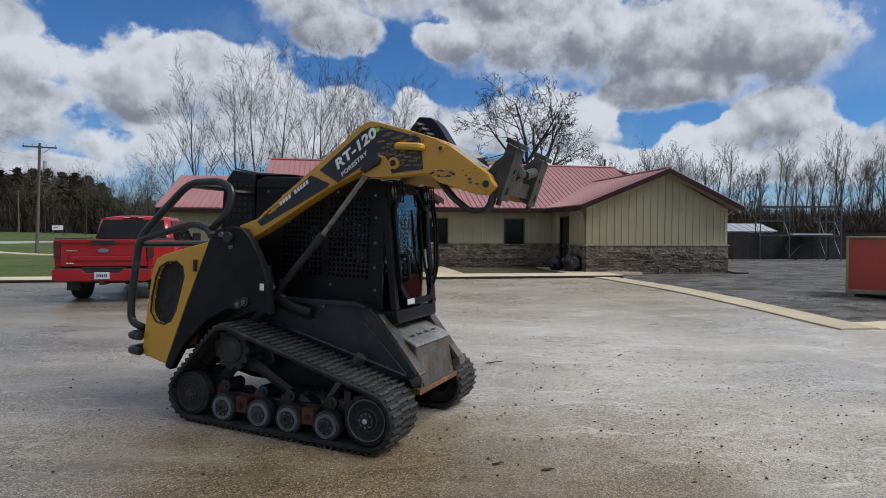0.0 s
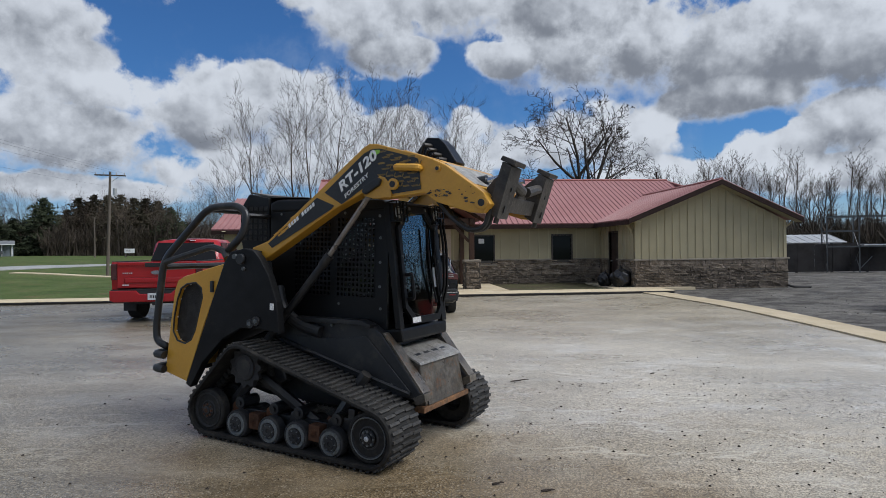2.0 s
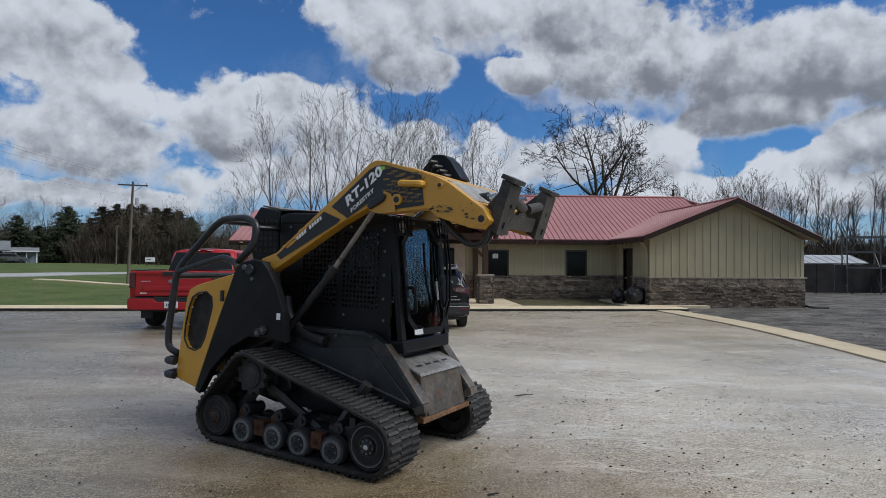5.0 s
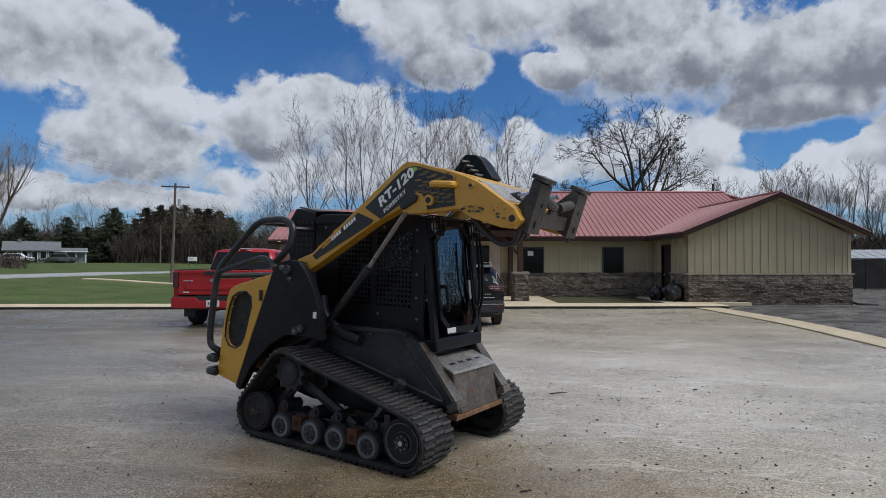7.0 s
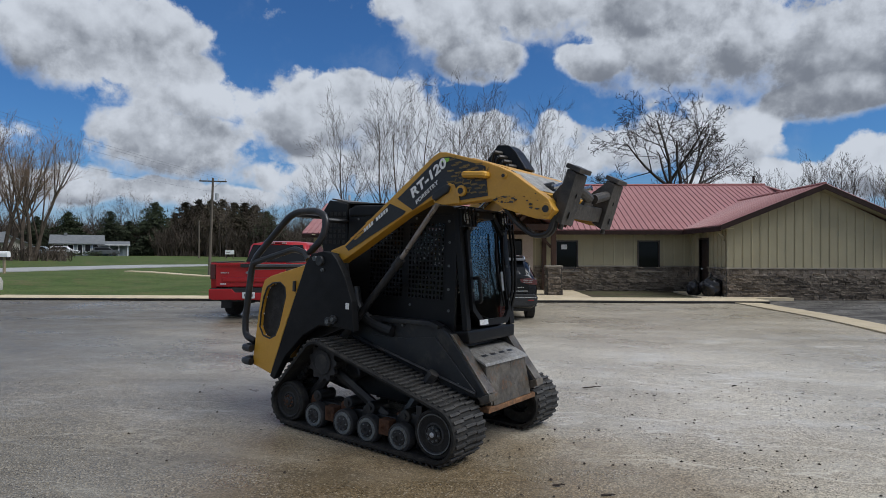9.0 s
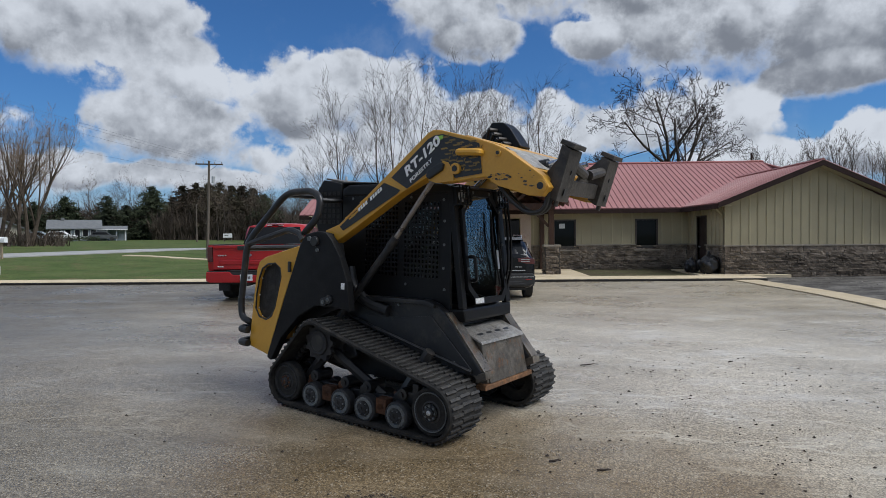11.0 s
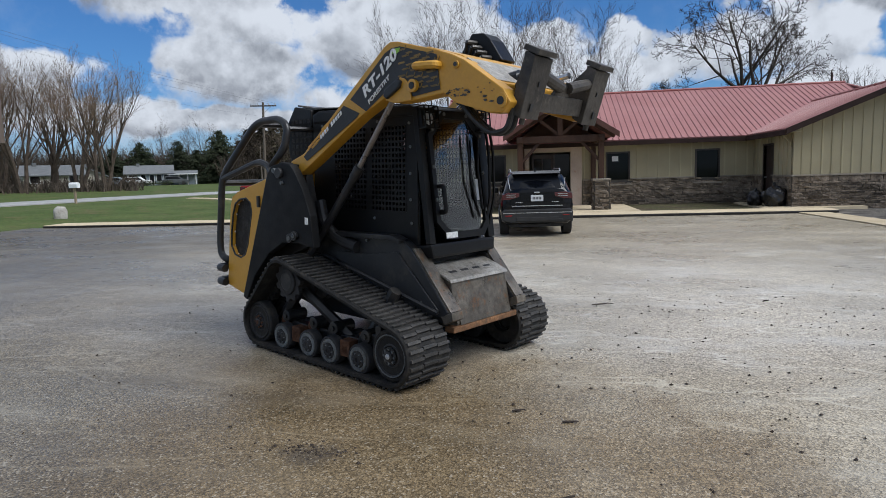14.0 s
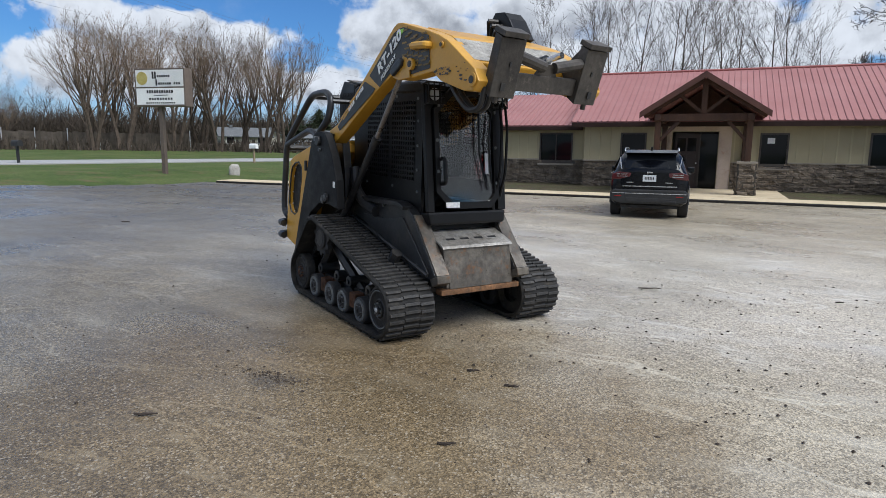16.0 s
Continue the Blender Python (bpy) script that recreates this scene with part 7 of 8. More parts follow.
def build_shed():
    c = thing("shed", pose(26.9, 38.5, 0.1, 0, 0, -8), "low shed with a white ribbed metal roof behind the fence", "shed")
    part("wall", box((-3, 0, 0), (3.2, 4, 1.75)), M_WHITE, c)
    for k in range(2):
        y0, y1 = (-0.2, 2.0) if k == 0 else (4.2, 2.0)
        roof_slab([(-3.2, y0, 1.75), (3.4, y0, 1.75)], [(-3.2, y1, 2.3), (3.4, y1, 2.3)], 0.05, M_PALEROOF, c, 0.6)
    return c


def build_fence():
    f = thing("fence", pose(15.9, 34.4, height(16, 34), 0, 0, -6), "dark solid yard fence behind the gravel", "fence")
    for i in range(48):
        part("board", box((i * 1.0 + 0.01, 0, 0.05), (i * 1.0 + 0.99, 0.03, 1.62 + 0.02 * ((i * 7) % 3))), M_BLACKFENCE, f)
        if i % 2 == 0:
            part("post", box((i * 1.0 - 0.05, 0.03, 0), (i * 1.0 + 0.05, 0.13, 1.66)), M_BLACKFENCE, f)
    return f


crate, rack, shed, fence = build_crate(), build_rack(), build_shed(), build_fence()


def bin_bag(m, r, seed, label):
    bm = bmesh.new()
    bmesh.ops.create_icosphere(bm, subdivisions=4, radius=1.0)
    for v in bm.verts:
        n = noise.noise(v.co * 2.1 + Vector((seed, 0, 0))) * 0.22 + noise.noise(v.co * 6 + Vector((seed, 3, 0))) * 0.07
        k = 1 + n
        z = v.co.z
        v.co = Vector((v.co.x * k, v.co.y * k, max(-0.75, z * k)))
        if z > 0.8:
            v.co.x *= 0.45
            v.co.y *= 0.45
            v.co.z += (z - 0.8) * 1.2
    bm.transform(Matrix.Translation((0, 0, 0.75 * r)) @ Matrix.Diagonal((r, r * 0.9, r, 1)))
    ob = part("bin_bag", bm, M_PLASTICBAG, None, "", True)
    ob.matrix_basis = m
    return tagged(ob, label, "bin bag", "bags by the side door")


bin_bag(pose(9.35, 22.75, 0.225, 0, 0, 20), 0.40, 1, "full black plastic bin bag beside the stone wall")
bin_bag(pose(8.95, 23.35, 0.225, 0, 0, 80), 0.30, 7, "smaller slumped black bin bag beside the side door")


# ---------------------------------------------------------------- roadside things
M_SIGNFACE = surface("sign_face", (0.70, 0.71, 0.69), (0.78, 0.78, 0.75), 2, (0.3, 0.45), 0, 0.0, dirt=(0.6, 0.6, 0.56), dirt_at=(0.6, 0.9))
M_SIGNFRAME = surface("sign_cabinet", (0.10, 0.075, 0.06), (0.15, 0.115, 0.09), 2, (0.5, 0.7), 0, 0.05)
M_GOLD = surface("gold_emblem", (0.42, 0.34, 0.09), (0.52, 0.43, 0.14), 6, (0.4, 0.5), 0, 0)
M_BOULDER = surface("pale_boulder", (0.30, 0.28, 0.25), (0.42, 0.40, 0.36), 4, (0.8, 0.95), 0, 0.5, 12, 0.3)
M_POLE = surface("grey_pole_wood", (0.085, 0.070, 0.056), (0.14, 0.118, 0.095), 2, (0.8, 0.95), 0, 0.3, 30, 0.25, 0.3, stretch=(1, 1, 0.1))


def build_sign():
    x, y = -20.87, 22.2
    c = thing("roadside_sign", Matrix.Translation((x, y, height(x, y))) @ Matrix.Rotation(radians(9), 4, "Z") @ Matrix.Scale(1.12, 4), "white company sign in a brown cabinet on a single post", "sign")
    part("post", box((-0.085, -0.085, -0.3), (0.085, 0.085, 2.72), 0.012), M_SIGNFRAME, c, "square brown post")
    fit = lambda u: 0.16 + u * 0.80
    up = lambda z: 2.70 + (z - 3.02) * 0.86
    cab = part("cabinet", box((fit(-1.48), -0.24, up(3.02)), (fit(1.48), 0.24, up(4.78)), 0.015), M_SIGNFRAME, c, "brown sign cabinet")
    for s in (-1, 1):
        yy = s * 0.254
        # writing mirrors on the far face
        def across(a, b):
            return (fit(a), fit(b)) if s < 0 else (fit(-b), fit(-a))
        for z0, z1 in ((3.93, 4.70), (3.10, 3.86)):
            f = part("sign_face", box((fit(-1.40), s * 0.245 - 0.006, up(z0)), (fit(1.40), s * 0.245 + 0.006, up(z1))), M_SIGNFACE, cab, "white sign face")
            def bar(a, b, lo, hi):
                u0, u1 = across(a, b)
                part("dark_bar", box((u0, yy - 0.004, up(lo)), (u1, yy + 0.004, up(hi))), M_TRIMBLACK, f)
            if z0 > 3.5:
                part("emblem", disc((sum(across(-1.3, -0.74)) / 2, 0, up(4.32)), 0.26, yy - 0.006, yy + 0.006, "y", 28), M_GOLD, f, "round gold emblem")
                for a, b, lo, hi in ((-0.42, -0.32, 4.30, 4.62), (-0.28, -0.18, 4.30, 4.62), (-0.22, -0.12, 3.98, 4.26)):
                    bar(a, b, lo, hi)
                for i in range(6):
                    bar(-0.12 + i * 0.13, -0.03 + i * 0.13, 4.36, 4.46)
                    bar(-0.06 + i * 0.13, 0.03 + i * 0.13, 4.02, 4.12)
                for i in range(3):
                    bar(0.85 + i * 0.14, 0.93 + i * 0.14, 4.02, 4.13)
            else:
                for i in range(11):
                    bar(-0.78 + i * 0.145, -0.68 + i * 0.145, 3.63, 3.77)
                bar(-0.35, 0.45, 3.52, 3.55)
                for i in range(9):
                    bar(-0.66 + i * 0.16, -0.56 + i * 0.16, 3.32, 3.42)
                for i in range(14):
                    bar(-0.84 + i * 0.125, -0.76 + i * 0.125, 3.15, 3.21)
    return c


sign = build_sign()


def build_pole():
    x, y = -18.2, 43.8
    c = thing("utility_pole", Matrix.Translation((x, y, 0.45)) @ Matrix.Rotation(radians(2.0), 4, "Y"), "leaning grey wooden utility pole with a cross-arm", "utility pole")
    part("pole", tube([(0, 0, -0.9), (0, 0, 3.5), (0, 0, 6.75)], [0.110, 0.095, 0.075], 10), M_POLE, c)
    part("cross_arm", box((-1.0, -0.045, 6.46), (1.0, 0.045, 6.55), 0.01), M_POLE, c)
    for px in (-0.92, -0.40, 0.40, 0.92):
        part("insulator", tube([(px, 0, 6.56), (px, 0, 6.70)], 0.035, 6), M_STEEL, c)
    part("transformer", disc((0.33, 0, 0), 0.12, 5.15, 5.65, "z", 14, 0.02), M_STEEL, c, "grey transformer can")
    part("brace", tube([(0.6, 0, 6.45), (0.08, 0, 6.05)], 0.02, 4), M_STEEL, c)
    return c


utility_pole = build_pole()


def build_yard_sign():
    x, y = 0.9 - 110 * math.sin(radians(21.8)), 110 * math.cos(radians(21.8))
    z = height(x, y)
    c = thing("yard_sign", pose(x, y, z, 0, 0, 22), "small white notice board on two posts beyond the road", "sign")
    part("board", box((-0.72, -0.04, 0.75), (0.72, 0.04, 1.45), 0.01), M_WHITE, c)
    part("dark_bar", box((-0.5, -0.05, 1.05), (0.1, -0.041, 1.15)), M_TRIMBLACK, c)
    for s in (-0.6, 0.6):
        part("post", box((s - 0.05, 0.04, -0.5), (s + 0.05, 0.12, 1.4)), M_POLE, c)
    return c


build_yard_sign()
far_pole = part("utility_pole", tube([(0, 0, -0.4), (0, 0, 6.3)], [0.14, 0.10], 8), M_POLE)
far_pole.matrix_basis = pose(0.9 - 112 * math.sin(radians(24.3)), 112 * math.cos(radians(24.3)), height(0.9 - 112 * math.sin(radians(24.3)), 112 * math.cos(radians(24.3))))
tagged(far_pole, "thin grey wooden pole in the field beyond the road", "utility pole")


def wire(a, b, sag, label):
    pts = [Vector(a).lerp(Vector(b), i / 24) - Vector((0, 0, sag * 4 * (i / 24) * (1 - i / 24))) for i in range(25)]
    return tagged(part("overhead_wire", tube(pts, 0.0045, 4), M_RACK), label, "wire", "overhead wires")


for k, off in enumerate((-0.92, 0.40, 0.92)):
    wire((-18.0 + off, 43.8, 7.10), (-26.0 + off, -2, 11.2), 0.7, "thin black overhead power line along the road")
wire((-18.0, 43.8, 6.2), (-26.0, -2, 9.6), 0.9, "thin black overhead telephone line along the road")


def build_mailbox(x, y, mat, label):
    c = thing("mailbox", Matrix.Translation((x, y, height(x, y))), label, "mailbox", "roadside mailboxes")
    part("post", box((-0.06, -0.06, -0.2), (0.06, 0.06, 1.0)), M_WOOD if mat is M_WHITE else M_TRIMBLACK, c)
    bm = prism([(-0.16, 1.0), (0.16, 1.0), (0.16, 1.2)] + [(0.16 * math.cos(a), 1.2 + 0.16 * math.sin(a)) for a in (math.pi * i / 8 for i in range(1, 8))] + [(-0.16, 1.2)], -0.3, 0.3, "x", 0.0)
    part("box", bm, mat, c, smooth=False)
    return c


build_mailbox(-29.0, 38.0, M_WHITE, "white roadside mailbox on a wooden post")
build_mailbox(-34.3, 24.0, M_TRIMBLACK, "black roadside mailbox on a dark post")


def build_marker():
    bm = bmesh.new()
    bmesh.ops.create_icosphere(bm, subdivisions=3, radius=1.0)
    for v in bm.verts:
        v.co = Vector((math.copysign(abs(v.co.x) ** 0.6, v.co.x), math.copysign(abs(v.co.y) ** 0.6, v.co.y), math.copysign(abs(v.co.z) ** 0.7, v.co.z))) * (1 + 0.12 * noise.noise(v.co * 2))
    bm.transform(Matrix.Translation((0, 0, 0.14)) @ Matrix.Diagonal((0.27, 0.20, 0.36, 1)))
    ob = part("boulder", bm, M_BOULDER, None, "", True)
    ob.matrix_basis = pose(-19.2, 24.95, height(-19.2, 24.95), 0, 0, 40)
    return tagged(ob, "pale upright boulder on the lawn near the kerb", "boulder")


build_marker()


def field_post(x, y, h, w, mat, name, label, category):
    ob = part(name, box((-w / 2, -w / 2, -0.2), (w / 2, w / 2, h), 0.01), mat)
    ob.matrix_basis = pose(x, y, height(x, y), 0, 0, 0)
    return tagged(ob, label, category, "posts beyond the road")


field_post(-66, 53, 1.15, 0.30, M_WHITE, "marker_post", "white marker post in the field beyond the road", "post")


def build_field_fence():
    """Tall weathered board fence with pale metal posts in front of it."""
    c = thing("field_fence", Matrix.Identity(4), "tall weathered brown board fence with pale metal posts", "fence")
    for i in range(9):
        x, y = -80.5 + i * 2.6, 43.7 + i * 2.3
        z = height(x, y)
        turn = pose(x, y, z, 0, 0, math.degrees(math.atan2(2.3, 2.6)))
        part("fence_post", box((-0.05, -0.10, -0.3), (0.05, 0.0, 2.5), 0.01, turn), M_STEEL, c, "pale metal post")
        if i < 8:
            for k in range(6):
                part("board", box((k * 0.578 + 0.006, 0.01, -0.3), (k * 0.578 + 0.572, 0.04, 2.0 + 0.05 * ((i * 5 + k * 3) % 4)), 0, turn), M_OLDBOARD, c)
    return c


M_OLDBOARD = surface("old_fence_board", (0.055, 0.045, 0.034), (0.10, 0.083, 0.064), 1.5, (0.8, 0.95), 0, 0.2, spread=0.3)
build_field_fence()


def build_house(m, w, d, h, roof_h, wall, label, openings):
    c = thing("house", m, label, "house", "houses across the road")
    part("wall", box((-w / 2, 0, 0), (w / 2, d, h)), wall, c)
    for k in range(2):
        y0 = -0.5 if k == 0 else d + 0.5
        roof_slab([(-w / 2 - 0.5, y0, h - 0.1), (w / 2 + 0.5, y0, h - 0.1)], [(-w / 2 - 0.5, d / 2, h + roof_h), (w / 2 + 0.5, d / 2, h + roof_h)], 0.15, M_GREYROOF, c)
    for s in (-1, 1):
        part("gable_end", prism([(0, h - 0.05), (d, h - 0.05), (d / 2, h + roof_h - 0.1)], s * (w / 2 - 0.1) - 0.05, s * (w / 2 - 0.1) + 0.05, "x"), wall, c)
    for x, z, ww, hh in openings:
        o = part("window", box((x - ww / 2, -0.06, z), (x + ww / 2, 0.02, z + hh)), M_DARKGLASS, c)
        part("window_trim", box((x - ww / 2 - 0.1, -0.05, z - 0.1), (x + ww / 2 + 0.1, 0.0, z + hh + 0.1)), M_WHITE, o)
    part("chimney", box((-w * 0.28, d * 0.42, h + roof_h * 0.5), (-w * 0.28 + 0.5, d * 0.55, h + roof_h + 0.35)), M_GREYROOF, c)
    return c


M_PALEBLUE = surface("pale_siding", (0.22, 0.265, 0.30), (0.28, 0.325, 0.355), 1, (0.6, 0.8), 0, 0.05)
M_TANWALL = surface("tan_wall", (0.33, 0.31, 0.25), (0.42, 0.39, 0.32), 1, (0.6, 0.8), 0, 0.05)
build_house(pose(-67.6, 104.2, height(-67.6, 104.2), 0, 0, 32), 7.4, 6, 2.2, 1.5, M_PALEBLUE, "pale grey-blue ranch house with grey shingle roof", [(-2.7, 0.8, 1.3, 1.1), (-1.0, 0.8, 0.8, 1.1), (0.4, 0.2, 0.7, 1.7), (1.6, 0.8, 0.8, 1.1), (2.8, 0.8, 0.8, 1.1)])
build_house(pose(-72.0, 98.5, height(-72.0, 98.5), 0, 0, 128), 5.6, 6.5, 1.9, 1.7, M_TANWALL, "small tan gabled garage beside the ranch house", [(-1.2, 0.2, 1.6, 1.5)])


def build_carport(x, y):
    c = thing("carport", pose(x, y, height(x, y), 0, 0, 30), "low open carport with a grey shingle roof", "carport")
    for px in (-2.2, -0.7, 0.8, 2.2):
        for py in (0.0, 4.0):
            part("post", box((px - 0.08, py - 0.08, -0.2), (px + 0.08, py + 0.08, 2.0)), M_WHITE, c)
    part("back_wall", box((-2.4, 4.1, -0.2), (2.4, 4.25, 2.0)), M_PALEBLUE, c)
    for y0, y1 in ((-0.5, 2.0), (4.6, 2.0)):
        roof_slab([(-2.6, y0, 2.0), (2.6, y0, 2.0)], [(-2.6, y1, 2.6), (2.6, y1, 2.6)], 0.18, M_GREYROOF, c)
    part("fascia", box((-2.6, -0.53, 1.84), (2.6, -0.49, 2.0)), M_WHITE, c)
    return c


build_carport(-62.9, 107.2)


def build_far_car(x, y, turn, paint, label, tall=0.0):
    """A parked car seen from its side, far off."""
    c = thing("parked_car", pose(x, y, height(x, y), 0, 0, turn), label, "car", "cars parked at the houses")
    lower = [(-2.2, 0.35), (-2.25, 0.85), (-1.9, 1.0), (1.5, 0.98), (2.2, 0.85), (2.25, 0.40), (2.0, 0.32)]
    part("body", prism(lower, -0.9, 0.9, "y", 0.06), paint, c)
    upper = [(-1.9, 0.98), (-1.7, 1.55 + tall), (0.4, 1.58 + tall), (1.2, 0.98)]
    part("cabin", prism(upper, -0.78, 0.78, "y", 0.06), paint, c)
    part("side_glass", prism([(-1.65, 1.05), (-1.52, 1.44 + tall), (0.32, 1.46 + tall), (0.95, 1.05)], -0.80, 0.80, "y"), M_CARGLASS, c)
    for wx in (-1.4, 1.35):
        for wy in (-0.82, 0.82):
            part("wheel", disc((wx, 0, 0.33), 0.33, wy - 0.1, wy + 0.1, "y", 18, 0.02), M_TYRE, c)
    return c


build_far_car(-66.6, 99.2, 20, M_WHITE, "white pickup parked before the ranch house")
build_far_car(-69.2, 97.6, 20, M_PALEBLUE, "grey-blue car parked before the ranch house")
build_far_car(-63.4, 105.6, 28, M_RACK, "dark grey car under the carport")


def hedge(x, y, length, h, turn, seed, label):
    """A clipped dark evergreen hedge of small leaf clumps."""
    rng = random.Random(seed)
    v, f = [], []
    for i in range(int(length * 130)):
        a = rng.uniform(0, math.pi)
        c = Vector((rng.uniform(-length / 2, length / 2), math.cos(a) * 0.6 * rng.uniform(0.5, 1), math.sin(a) * h * rng.uniform(0.4, 1.05)))
        e = Vector((rng.gauss(0, 1), rng.gauss(0, 1), rng.gauss(0, 1))).normalized() * rng.uniform(0.10, 0.22)
        g = e.orthogonal().normalized() * rng.uniform(0.06, 0.14)
        j = len(v)
        v += [c - e, c + g, c + e]
        f.append((j, j + 1, j + 2))
    me = bpy.data.meshes.new("hedge")
    me.from_pydata(v, [], f)
    me.materials.append(M_NEEDLE)
    ob = new("hedge", me)
    ob.matrix_basis = pose(x, y, height(x, y), 0, 0, turn)
    return tagged(ob, label, "hedge", "hedges before the houses")


hedge(-64.6, 98.8, 8.0, 0.8, 32, 3, "low dark evergreen hedge before the ranch house")
hedge(-69.8, 94.6, 3.6, 1.3, 32, 4, "rounded dark evergreen bush by the driveway")
build_house(pose(-69.5, 84.0, height(-69.5, 84.0), 0, 0, 50), 8, 6.5, 2.1, 1.5, M_TANWALL, "tan gabled house half hidden by trees", [(-2.5, 0.9, 1.2, 1.2), (2.5, 0.9, 1.2, 1.2)])
build_house(pose(78, 68, 0.3, 0, 0, -50), 12, 8, 2.4, 1.6, M_PALEBLUE, "grey house behind the yard fence", [(-3, 0.9, 1.6, 1.1), (2, 0.9, 1.6, 1.1)])


# ---------------------------------------------------------------- trees
def grow(rng, wood, twigs, p, d, length, radius, level, style):
    """One limb and all that grows from it. wood and twigs are (verts, faces)."""
    steps = 5 if level == 0 else (4 if level == 1 else 2)
    sides = 7 if level == 0 else (4 if level == 1 else 3)
    target = wood if level < style["fine"] else twigs
    verts, faces = target
    pts, q, dirn = [p.copy()], p.copy(), d.copy()
    for i in range(steps):
        wob = Vector((rng.gauss(0, 1), rng.gauss(0, 1), rng.gauss(0, 1))) * style["wobble"]
        dirn = (dirn + wob + Vector((0, 0, style["rise"] if level else 0))).normalized()
        q = q + dirn * (length / steps)
        pts.append(q.copy())
    tip = style["tip"] if level else style["tip0"]
    ref = d.orthogonal().normalized()
    base = len(verts)
    for i, pt in enumerate(pts):
        r = radius * (1 + (tip - 1) * i / steps)
        dd = (pts[min(i + 1, steps)] - pts[max(i - 1, 0)]).normalized()
        ref = (ref - dd * ref.dot(dd)).normalized()
        oth = dd.cross(ref)
        for j in range(sides):
            a = 2 * math.pi * j / sides
            verts.append(pt + (ref * math.cos(a) + oth * math.sin(a)) * r)
    for i in range(steps):
        for j in range(sides):
            k = base + i * sides
            faces.append((k + j, k + (j + 1) % sides, k + sides + (j + 1) % sides, k + sides + j))
    if level >= style["levels"]:
        return
    n = style["kids"][level]
    for c in range(n):
        t = rng.uniform(style["from"][level], 1.0)
        if c == 0 and level > 0:
            t = 0.98
        f = t * steps
        i = min(int(f), steps - 1)
        at_ = pts[i].lerp(pts[i + 1], f - i)
        along = (pts[i + 1] - pts[i]).normalized()
        side = Matrix.Rotation(rng.uniform(0, 2 * math.pi), 3, along) @ along.orthogonal().normalized()
        ang = radians(rng.uniform(*style["angle"][level]))
        nd = (along * math.cos(ang) + side * math.sin(ang)).normalized()
        kr = radius * (1 + (tip - 1) * t)
        grow(rng, wood, twigs, at_, nd, length * rng.uniform(*style["shrink"][level]) * (1.15 - 0.45 * t), max(kr * style["thin"], style["least"]), level + 1, style)


POPLAR = dict(levels=3, fine=2, kids=[16, 7, 5], angle=[(20, 44), (22, 48), (20, 55)], shrink=[(0.30, 0.50), (0.35, 0.58), (0.4, 0.65)], wobble=0.055, rise=0.09, tip=0.30, tip0=0.14, thin=0.46, least=0.012)
POPLAR["from"] = [0.28, 0.25, 0.2]
SPREAD = dict(levels=5, fine=3, kids=[9, 6, 5, 4, 4], angle=[(18, 66), (28, 60), (28, 62), (25, 65), (25, 65)], shrink=[(0.85, 1.1), (0.5, 0.70), (0.45, 0.65), (0.45, 0.65), (0.45, 0.65)], wobble=0.12, rise=0.03, tip=0.36, tip0=0.5, thin=0.56, least=0.012)
SPREAD["from"] = [0.40, 0.35, 0.3, 0.25, 0.2]
WILLOW = dict(levels=4, fine=2, kids=[7, 7, 5, 4], angle=[(10, 30), (15, 35), (15, 40), (15, 45)], shrink=[(0.75, 1.15), (0.40, 0.6), (0.4, 0.6), (0.4, 0.6)], wobble=0.07, rise=0.09, tip=0.3, tip0=0.45, thin=0.52, least=0.010)
WILLOW["from"] = [0.25, 0.25, 0.2, 0.2]


def bare_tree(style, height_, radius, seed, name, label, bark, twig, stems=1):
    rng = random.Random(seed)
    wood, twigs = ([], []), ([], [])
    for s in range(stems):
        a = rng.uniform(0, 2 * math.pi)
        lean = Vector((math.cos(a), math.sin(a), 0)) * (0.04 if stems == 1 else rng.uniform(0.08, 0.30))
        grow(rng, wood, twigs, Vector((math.cos(a), math.sin(a), 0)) * (0 if stems == 1 else 0.5) + Vector((0, 0, -0.3)), (Vector((0, 0, 1)) + lean).normalized(), height_ * (0.8 if stems > 1 else 1.0) * rng.uniform(0.85, 1.1), radius, 0, style)
    t = thing(name, Matrix.Identity(4), label, "tree")
    for nm, (v, f), mat in (("trunk", wood, bark), ("crown", twigs, twig)):
        me = bpy.data.meshes.new(nm)
        me.from_pydata(v, [], f)
        me.materials.append(mat)
        ob = new(nm, me)
        ob.parent = t
    return t


